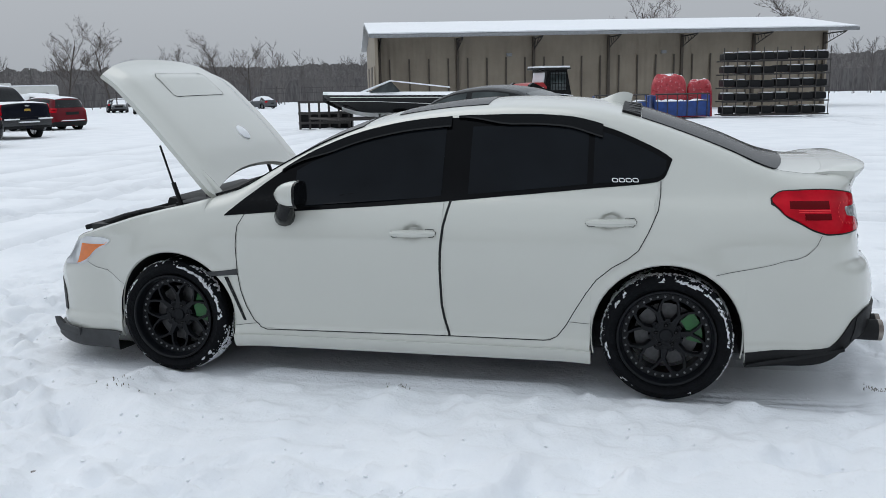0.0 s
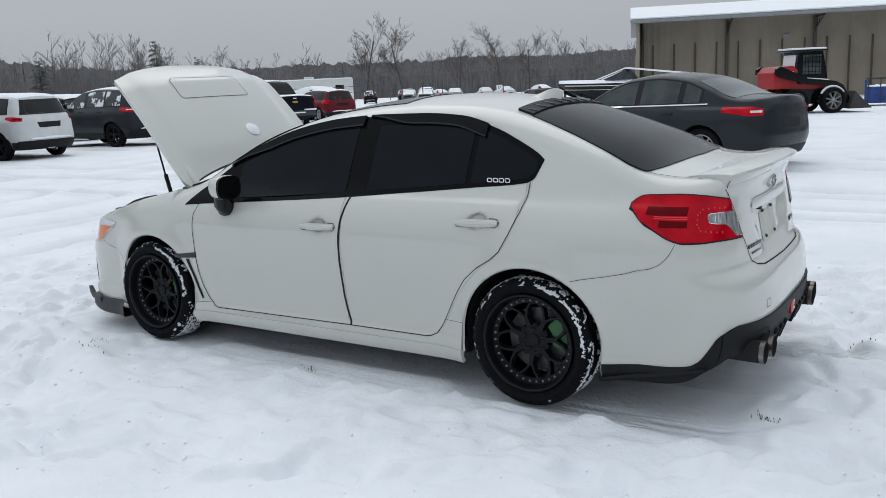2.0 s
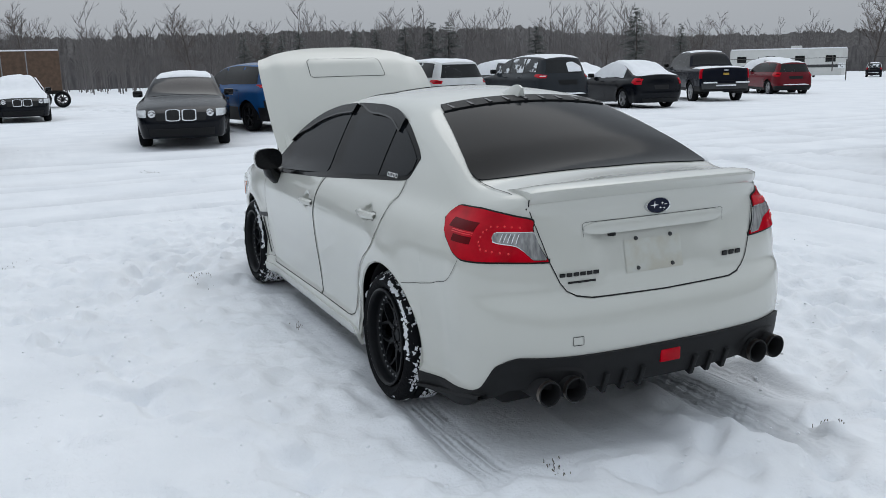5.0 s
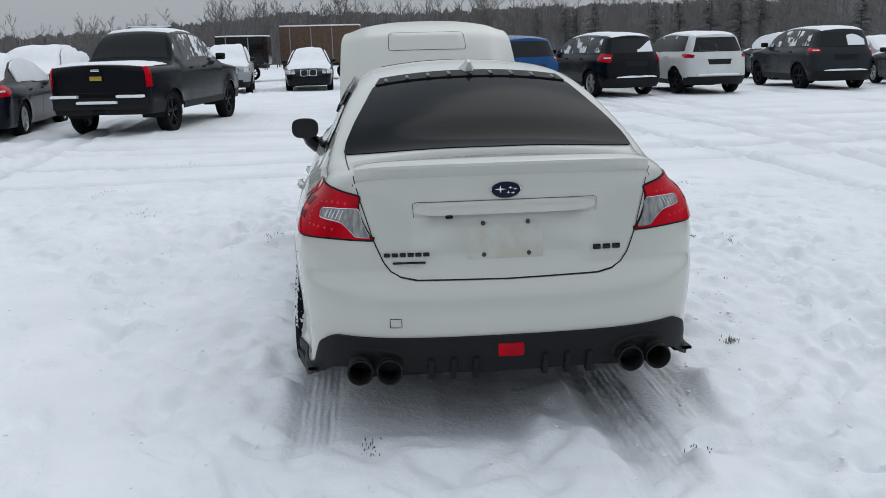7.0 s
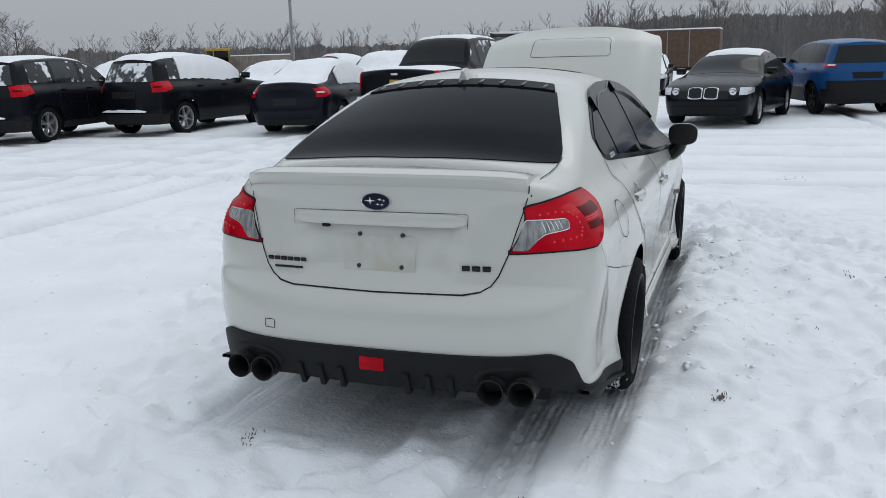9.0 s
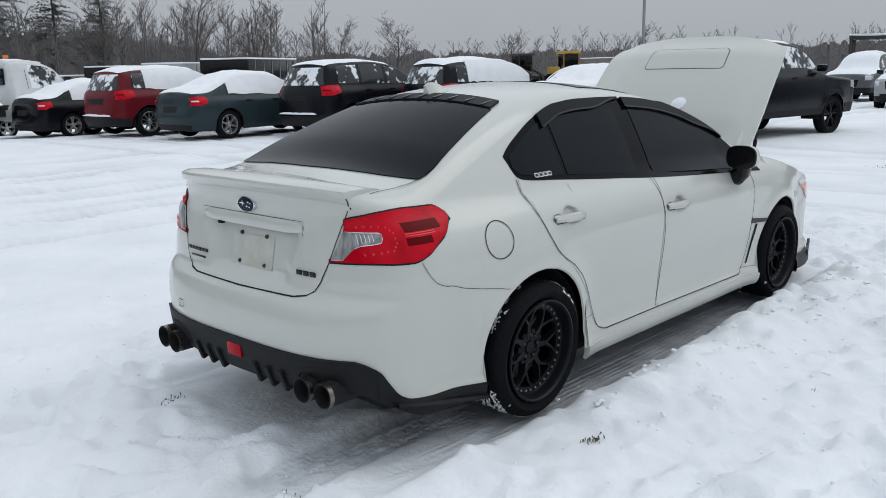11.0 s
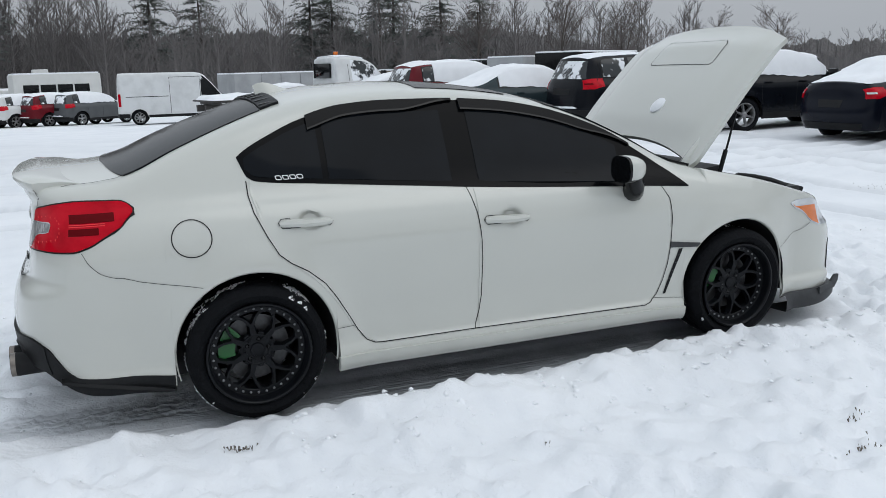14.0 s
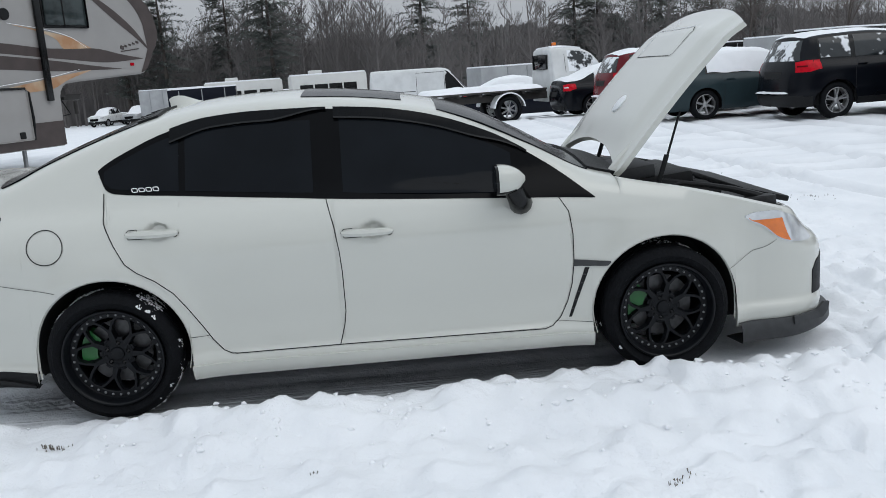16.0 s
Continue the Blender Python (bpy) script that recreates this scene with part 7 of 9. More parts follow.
def build_trees():
    rnd = random.Random(77)
    # single trees that stand out
    for k, (x, y, h) in enumerate(((-78, 102, 13.5), (-73, 105, 12.5), (-52, 97, 9.6), (-88, 80, 8.5), (-49, 99, 9.0), (-57, 95, 8.0), (-100, 74, 8.0), (-88, 14, 8.8), (-84, -2, 8.0), (-98, 24, 7.8),
                                   (-50.5, -75.4, 10.6), (-59.6, -73, 8.0), (-47.9, -72, 8.8), (-66, -70, 9.0), (-40, -70, 11.5), (-33, -74, 11), (-75, -60, 7.0), (-84, -50, 7.0), (2, 108, 15.5), (66, 96, 13), (20, 120, 15), (44, 84, 12.5), (47, 80, 13.5))):
        place_tree("bare_tree", "leafless grey-brown tree standing beyond the yard", x, y, BARE[k % 3], "crown", "twig", rnd.uniform(0, 360), h / 9.0)
    for k, (x, y, h) in enumerate(((-60.5, 48.7, 6.7), (-86, 40, 7.0), (-88, 34, 6.2), (-84, 30, 5.9), (-80, 50, 6.3), (-71, 18.5, 4.9), (-74, 21, 5.3), (-88, 37.5, 6.6), (-66, 14, 4.6), (-90, 22, 6.0), (-92, 45, 7.5), (-70, 62, 6.0),
                                   (-4.2, -92, 15.5), (-20.9, -91.6, 14.5), (-27, -86, 14.0), (-30, -90, 15), (-24, -94, 14), (-34, -86, 13.5), (12, -90, 17), (19, -92, 17), (25, -85, 17), (-10, -100, 15), (30, -87, 17), (-37, -82, 12), (16, -104, 18))):
        place_tree("pine_tree", "dark green pine dusted with snow beyond the yard", x, y - (12 if x > 15 and y < 0 else 0), PINE[k % 3], "needles", "needles", rnd.uniform(0, 360), h / 9.0)
    # the woods as one mass of trunks and twigs
    def slim_tree(seed):
        r2 = random.Random(seed)
        v, f = tube([(0, 0, -0.3), (r2.uniform(-0.2, 0.2), r2.uniform(-0.2, 0.2), 4.2), (r2.uniform(-0.4, 0.4), r2.uniform(-0.4, 0.4), 8.2)], [0.085, 0.055, 0.012], 4, False)
        pieces = [(v, f)]
        for k in range(15):
            t = r2.uniform(0.25, 1.0)
            p = Vector((0.2 * t * math.sin(seed), 0.2 * t * math.cos(seed), 8.1 * t))
            az = r2.uniform(0, 6.28)
            ln = (1.25 - 0.75 * t) * r2.uniform(1.5, 2.7)
            d = Vector((math.cos(az), math.sin(az), r2.uniform(0.7, 1.7))).normalized()
            q = p + d * ln
            pieces.append(tube([p, p.lerp(q, 0.5) + Vector((0, 0, -0.06)), q], [0.035, 0.024, 0.010], 3, False))
            for j in range(7):
                w = r2.uniform(0.25, 1.0)
                m = p.lerp(q, w)
                e = (d + Vector((r2.uniform(-1, 1), r2.uniform(-1, 1), r2.uniform(-0.1, 0.9))) * 0.75).normalized()
                l2 = ln * r2.uniform(0.3, 0.55)
                n = m + e * l2
                sd = e.cross(Vector((r2.uniform(-1, 1), r2.uniform(-1, 1), 0.3))).normalized() * 0.016
                pieces.append(([m - sd, m + sd, n], [(0, 1, 2)]))
                for i in range(4):
                    c0 = m.lerp(n, r2.uniform(0.2, 0.95))
                    e2 = (e + Vector((r2.uniform(-1, 1), r2.uniform(-1, 1), r2.uniform(-0.2, 0.8))) * 0.8).normalized()
                    sd2 = e2.cross(Vector((r2.uniform(-1, 1), r2.uniform(-1, 1), 0.3))).normalized() * 0.010
                    pieces.append(([c0 - sd2, c0 + sd2, c0 + e2 * l2 * r2.uniform(0.35, 0.6)], [(0, 1, 2)]))
        return join(pieces)

    lite = []
    for k in range(8):
        v, f = slim_tree(40 + k)
        lite.append((np.array([tuple(p) for p in v]), f))
    V, F, off = [], [], 0

    def add(x, y, h):
        nonlocal off
        v, f = lite[rnd.randrange(8)]
        a = rnd.uniform(0, 6.28)
        c, s = math.cos(a) * h / 9, math.sin(a) * h / 9
        V.append(np.stack([v[:, 0] * c - v[:, 1] * s + x, v[:, 0] * s + v[:, 1] * c + y, v[:, 2] * h / 9 + fall(x, y)], -1))
        F.extend([tuple(i + off for i in face) for face in f])
        off += len(v)

    for k in range(560):
        x = rnd.uniform(-62, 75)
        add(x, -rnd.uniform(72 if x < 2 else (88 if x < 16 else 98), 118), rnd.uniform(7.0, 10.8) if x < 0 else rnd.uniform(9.5, 15))
    for k in range(230):
        a = radians(rnd.uniform(188, 232))
        r = rnd.uniform(120, 190)
        add(r * math.cos(a), r * math.sin(a), rnd.uniform(6, 9))
    for k in range(420):
        a = radians(rnd.uniform(140, 190))
        r = rnd.uniform(95, 170)
        add(r * math.cos(a), r * math.sin(a), rnd.uniform(6, 10.5))
    for k in range(330):
        a = radians(rnd.uniform(60, 142))
        r = rnd.uniform(170, 280)
        add(r * math.cos(a), r * math.sin(a), rnd.uniform(9, 12.5))
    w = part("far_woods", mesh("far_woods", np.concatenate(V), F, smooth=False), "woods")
    tagged(w, "leafless grey-brown woods along the far edge of the yard", "woods", kind="stuff")
    # wooded rise behind the trees, closed on the unseen +x side to cut light
    a = np.linspace(radians(-26), radians(335), 10000)
    P = []
    hill = random.Random(9)
    for t in a:
        d = math.degrees(t)
        # -18 to 48 degrees: unseen, nearer and taller, added to dim the car's tail
        r = np.interp(d, [-26, -18, 48, 55, 140, 150, 185, 200, 235, 245, 335], [118, 62, 62, 300, 290, 190, 185, 210, 200, 118, 118])
        hgt = np.interp(d, [-26, -18, 48, 55, 140, 150, 185, 200, 235, 245, 335], [9, 15, 15, 12.0, 12, 11.5, 10.5, 7.5, 7.5, 8.5, 8.5]) + 1.2 * float(vnoise(np.array(t * 40), np.array(3.3), 5)) + 1.1 * float(vnoise(np.array(t * 190), np.array(1.3), 8)) + 0.6 * float(vnoise(np.array(t * 420), np.array(5.3), 12)) + 0.45 * hill.uniform(-1, 1) * hill.random()
        g0 = -0.016 * (r - 22)
        P.append([(r * math.cos(t), r * math.sin(t), g0 - 1), (r * math.cos(t), r * math.sin(t), g0 + hgt * 0.6), ((r + 6) * math.cos(t), (r + 6) * math.sin(t), g0 + hgt), ((r + 40) * math.cos(t), (r + 40) * math.sin(t), g0)])
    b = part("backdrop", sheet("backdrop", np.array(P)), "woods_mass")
    tagged(b, "dim wooded rise on the horizon, with an unseen stretch added to block light", "wooded hill", kind="structure")


# ---- building ----
M["siding"] = material("tan_metal_siding", (0.30, 0.255, 0.195), 0.55, vary=0.12, scale=0.8, color2=(0.25, 0.21, 0.16))
M["siding_dark"] = material("brown_steel", (0.085, 0.068, 0.052), 0.6, vary=0.2, scale=4)
M["rust_steel"] = material("dark_steel_frame", (0.045, 0.04, 0.037), 0.6, vary=0.3, scale=6)
M["bin_blue"] = material("blue_steel", (0.012, 0.055, 0.24), 0.5, vary=0.3, scale=5)
M["bag_red"] = material("red_film_wrap", (0.50, 0.035, 0.05), 0.3, vary=0.3, scale=9, bump=0.4, bump_scale=14, speck=(0.40, 6, (0.6, 0.25, 0.27)))
M["machine_red"] = material("machine_red", (0.38, 0.012, 0.015), 0.4, vary=0.2, scale=6)
M["machine_yellow"] = material("machine_yellow", (0.50, 0.30, 0.02), 0.5, vary=0.25, scale=4)
# camper shell darkened to grey: shade of its near flank put into the colour
M["cream"] = material("camper_gelcoat_shaded", (0.30, 0.29, 0.28), 0.35, coat=0.3, vary=0.06, scale=2)
M["camper_white"] = material("camper_white", (0.62, 0.62, 0.60), 0.4, vary=0.06, scale=2)
M["brown_graphic"] = material("brown_graphic", (0.060, 0.045, 0.042), 0.35, vary=0.2, scale=4)
M["copper_graphic"] = material("copper_graphic", (0.38, 0.20, 0.10), 0.35, color2=(0.52, 0.40, 0.28), vary=0.2, scale=2)
M["wood_brown"] = material("weathered_brown_boards", (0.12, 0.075, 0.05), 0.85, vary=0.35, scale=5, bump=0.3, bump_scale=30)
M["trailer_grey"] = material("trailer_aluminium", (0.36, 0.37, 0.38), 0.5, vary=0.2, scale=1.5)
M["dump_tan"] = material("tan_painted_steel", (0.20, 0.17, 0.135), 0.6, vary=0.25, scale=2.0, color2=(0.14, 0.12, 0.10))
M["galv"] = material("galvanised_steel", (0.30, 0.31, 0.32), 0.45, metal=0.6, vary=0.2, scale=10)


def build_shed():
    ax_, ay, bx, by = -14.4, 44.3, 12.95, 54.35
    Lw = math.hypot(bx - ax_, by - ay)
    turn = math.degrees(math.atan2(by - ay, bx - ax_))
    sh = thing("storage_shed", "long tan metal shed with snow on its roof", "building", "", pose(ax_, ay, 0, 0, 0, turn))
    Hh = 4.5
    P, n = [], int(Lw / 0.09)
    for i in range(n + 1):
        x = Lw * i / n
        d = 0.02 if i % 4 in (0, 1) else 0.0
        P.append([(x, 2.2 + d, -0.1), (x, 2.2 + d, Hh + 0.5)])
    part("front_wall", sheet("front_wall", np.array(P)), "siding", sh)
    box("back_wall", (Lw, 0.15, Hh + 1.2), (Lw / 2, 15, (Hh + 1.2) / 2), "siding", sh, 0)
    for x in (0.0, Lw):
        v = [(x, 0.0 if x == 0 else 2.2, -0.1), (x, 15, -0.1), (x, 15, 4.3), (x, 7.5, 5.4), (x, 0.0 if x == 0 else 2.2, Hh + 0.25)]
        v2 = [(p[0] + 0.12, p[1], p[2]) for p in v]
        part("gable_wall", mesh("gable_wall", v + v2, [tuple(range(5)), tuple(range(9, 4, -1))] + [(i, (i + 1) % 5, 5 + (i + 1) % 5, 5 + i) for i in range(5)], smooth=False), "siding", sh)
    v = [(-0.4, -0.5, Hh), (Lw + 0.55, -0.5, Hh), (Lw + 0.55, 7.5, 5.6), (-0.4, 7.5, 5.6), (Lw + 0.55, 15.4, 4.2), (-0.4, 15.4, 4.2)]
    v2 = [(p[0], p[1], p[2] + 0.16) for p in v]
    part("roof", mesh("roof", v + v2, [(3, 2, 1, 0), (5, 4, 2, 3), (6, 7, 8, 9), (9, 8, 10, 11), (0, 1, 7, 6), (1, 2, 8, 7), (2, 4, 10, 8), (0, 6, 9, 3), (3, 9, 11, 5), (4, 5, 11, 10)], smooth=False), "galv", sh)
    v3 = [(p[0] * 1.0, p[1] + (0.02 if p[1] < 0 else 0), p[2] + 0.02) for p in v2]
    top = [(p[0], p[1], p[2] + 0.07) for p in v3]
    part("roof_snow", mesh("roof_snow", v3 + top, [(6, 7, 8, 9), (9, 8, 10, 11), (0, 1, 7, 6), (1, 2, 8, 7), (2, 4, 10, 8), (0, 6, 9, 3), (3, 9, 11, 5), (4, 5, 11, 10)], smooth=False), "snow_soft", sh, "even layer of snow on the roof")
    box("eave_trim", (Lw + 0.9, 0.05, 0.2), (Lw / 2 + 0.1, -0.53, Hh + 0.06), "galv", sh, 0.01)
    nb = 7
    for k in range(nb):
        x = 0.3 + (Lw - 0.5) * k / (nb - 1)
        box("frame_post", (0.16, 0.2, Hh), (x, 2.05, Hh / 2), "siding_dark", sh, 0.01)
        pc = [tube([(x, 2.0, Hh - 0.75), (x, -0.3, Hh - 0.1)], 0.035, 4), tube([(x, 2.0, Hh - 0.12), (x, -0.4, Hh - 0.06)], 0.04, 4)]
        for q in range(5):
            y0 = 2.0 - q * 0.42
            pc.append(tube([(x, y0, Hh - 0.12), (x, y0 - 0.2, Hh - 0.7 + q * 0.13)], 0.02, 4))
        vv, ff = join(pc)
        part("eave_truss", mesh("eave_truss", vv, ff), "rust_steel", sh)
    for k in range(24):
        x = 0.9 + (Lw - 1.5) * k / 23
        box("wall_post", (0.09, 0.07, 3.3), (x, 2.12, 1.65), "siding_dark", sh, 0.008)
    for x in (8.3, 18.2):
        box("wall_lamp", (0.35, 0.14, 0.2), (x, 2.05, 3.45), "galv", sh, 0.02)
    for k in range(5):
        box("side_door", (0.06, 2.1, 2.9), (-0.05, 2.6 + k * 2.5, 1.45), "siding_dark" if k % 2 else "siding", sh, 0.01)
    box("corner_trim", (0.14, 0.2, Hh), (0.0, 0.02, Hh / 2), "siding", sh, 0.01)
    return sh


# ---- yard things ----
def rack(x, y, turn, m=5):
    r = thing("stacked_racks", "dark steel racks of black seat frames topped with snow", "rack", "", pose(x, y, 0, 0, 0, turn) @ Matrix.Diagonal((0.87, 0.87, 0.9, 1)))
    rnd = random.Random(5)
    for lv in range(m):
        z = 0.1 + lv * 0.6
        for y_ in (-0.6, 0.6):
            v, f = tube([(-2.45, y_, z + 0.02), (2.45, y_, z + 0.02)], 0.03, 4)
            part("rail", mesh("rail", v, f), "rust_steel", r)
        for k in range(9):
            xx = -2.4 + 0.6 * k
            v, f = tube([(xx, -0.6, z), (xx, -0.6, z + 0.6)], 0.022, 4)
            part("upright", mesh("upright", v, f), "rust_steel", r)
        for k in range(8):
            xx = -2.1 + 0.6 * k
            bm = box_bm((0.52, 1.0, 0.32), 0.08, (xx, 0, z + 0.22 + rnd.uniform(-0.02, 0.03)))
            part("stored_part", bm_mesh("stored_part", bm), "black_plastic", r)
            if rnd.random() < 0.4 or lv == m - 1 or k < 2:
                bm = box_bm((0.46 * rnd.uniform(0.5, 1), 0.8, 0.04), 0.015, (xx, -0.08, z + 0.41))
                part("shelf_snow", bm_mesh("shelf_snow", bm), "snow_soft", r)
    return r


def blue_bin(x, y, turn):
    b = thing("steel_bin", "blue steel bin filled with snow-dusted parts", "bin", "bins beside the racks", pose(x, y, 0, 0, 0, turn))
    for yy in (-0.8, 0.8):
        box("side_panel", (2.2, 0.06, 0.6), (0, yy, 0.4), "bin_blue", b, 0.01)
    for xx in (-1.1, 1.1):
        box("end_panel", (0.06, 1.6, 0.9), (xx, 0, 0.5), "bin_blue", b, 0.01)
    box("floor", (2.2, 1.6, 0.08), (0, 0, 0.15), "bin_blue", b, 0.01)
    for k in range(6):
        v, f = tube([(-1.0 + 0.4 * k, -0.84, 0.1), (-1.0 + 0.4 * k, -0.84, 1.0)], 0.025, 4)
        part("bar", mesh("bar", v, f), "rust_steel", b)
    v, f = tube([(-1.1, -0.84, 1.0), (1.1, -0.84, 1.0)], 0.03, 4)
    part("top_rail", mesh("top_rail", v, f), "rust_steel", b)
    X, Y = np.meshgrid(np.linspace(-1.05, 1.05, 24), np.linspace(-0.75, 0.75, 18), indexing="ij")
    part("snow_fill", sheet("snow_fill", np.stack([X, Y, 0.66 + 0.25 * vnoise(X * 4, Y * 4, 4)], -1)), "snow_soft", b, "snow heaped in the bin")
    return b


def red_bale(x, y, z, s, seed, tall):
    X, Y = np.meshgrid(np.linspace(-1, 1, 26), np.linspace(-1, 1, 20), indexing="ij")
    k = np.maximum(0, 1 - np.abs(X) ** 5) * np.maximum(0, 1 - np.abs(Y) ** 5)
    Z = 1.0 * np.sqrt(np.sqrt(k)) + 0.12 * vnoise(X * 3, Y * 3, seed) * k
    ob = part("wrapped_bale", sheet("wrapped_bale", np.stack([X * 1.0 * s, Y * 0.7 * s, Z * tall], -1)), "bag_red")
    ob.location = (x, y, z)
    ob.data.materials.append(M["snow_soft"])
    for p in ob.data.polygons:
        if p.normal.z > 0.86 and (p.index * 7) % 5:
            p.material_index = 1
    tagged(ob, "load wrapped in shiny red film with snow on top", "wrapped load")


def prism(profile, y0, y1):
    """A side outline of (x, z) points drawn out across y."""
    k = len(profile)
    v = [(x, y0, z) for x, z in profile] + [(x, y1, z) for x, z in profile]
    return v, [tuple(range(k)), tuple(range(2 * k - 1, k - 1, -1))] + [(i, k + i, k + (i + 1) % k, (i + 1) % k) for i in range(k)]


def skid_steer(x, y, heading):
    s = thing("skid_steer", "black and red skid-steer loader with a wire-screened cab", "loader", "", pose(x, y, 0, 0, 0, heading + 180))
    for name, prof, hw, mat in (("chassis", [(-0.85, 0.3), (-0.95, 0.75), (0.9, 0.8), (1.15, 0.45), (0.9, 0.28)], 0.48, "gloss_black"),
                                ("side_band", [(-0.55, 0.76), (-0.5, 0.92), (0.75, 0.94), (0.8, 0.78)], 0.5, "machine_red"),
                                ("engine_hood", [(0.5, 0.8), (0.46, 1.36), (0.6, 1.5), (1.12, 1.46), (1.26, 1.3), (1.22, 0.8)], 0.52, "machine_red"),
                                ("cab", [(-0.55, 0.8), (-0.6, 1.1), (-0.42, 1.92), (0.40, 1.92), (0.46, 1.35), (0.5, 0.8)], 0.44, "gloss_black")):
        v, f = prism(prof, -hw, hw)
        part(name, mesh(name, v, f, smooth=False), mat, s)
    for sg in (-1, 1):
        v, f = prism([(1.25, 1.42), (1.1, 1.5), (0.2, 1.1), (-0.75, 0.98), (-1.0, 0.85), (-1.32, 0.3), (-1.14, 0.25), (-0.92, 0.62), (-0.7, 0.8), (0.2, 0.92), (1.1, 1.15), (1.25, 1.25)], sg * 0.56, sg * 0.68)
        part("lift_arm", mesh("lift_arm", v, f, smooth=False), "gloss_black", s)
        box("arm_snow", (0.75, 0.1, 0.03), (-0.15, sg * 0.62, 1.07), "snow_soft", s, 0.012, rot=Matrix.Rotation(-0.1, 4, 'Y'))
        box("screen", (0.62, 0.02, 0.6), (-0.06, sg * 0.445, 1.52), "interior_grey", s, 0.005)
        for k in range(5):
            box("screen_bar", (0.014, 0.012, 0.6), (-0.3 + 0.12 * k, sg * 0.46, 1.52), "gloss_black", s, 0.0)
        for k in range(4):
            box("screen_bar", (0.62, 0.012, 0.014), (-0.06, sg * 0.46, 1.3 + 0.15 * k), "gloss_black", s, 0.0)
        box("hood_mark", (0.05, 0.012, 0.16), (1.06, sg * 0.525, 1.26), "white_print", s, 0.0)
        box("hood_plate", (0.24, 0.012, 0.12), (0.72, sg * 0.525, 1.28), "white_print", s, 0.0)
        for xx in (-0.62, 0.62):
            add_wheel(s, xx, sg * 0.72, 0.40, 0.28, "steel", "galv", sg)
        v, f = tube([(-0.62 + 0.43 * math.cos(a), sg * 0.72, 0.40 + 0.43 * math.sin(a)) for a in np.linspace(0.5, 2.6, 9)], 0.035, 6)
        part("tyre_snow", mesh("tyre_snow", v, f), "snow_soft", s)
    box("cab_roof", (1.2, 0.98, 0.07), (0.04, 0, 1.95), "gloss_black", s, 0.03)
    box("roof_snow", (1.14, 0.94, 0.06), (0.04, 0, 2.01), "snow_soft", s, 0.025)
    box("rear_window_snow", (0.05, 0.7, 0.42), (0.46, 0, 1.62), "snow_soft", s, 0.02, rot=Matrix.Rotation(-0.12, 4, 'Y'))
    v = [(-1.15, -0.85, 0.1), (-1.9, -0.85, 0.1), (-1.3, -0.85, 0.65), (-1.15, 0.85, 0.1), (-1.9, 0.85, 0.1), (-1.3, 0.85, 0.65)]
    part("bucket", mesh("bucket", v, [(0, 1, 2), (5, 4, 3), (0, 3, 4, 1), (0, 2, 5, 3)], smooth=False), "rust_steel", s)


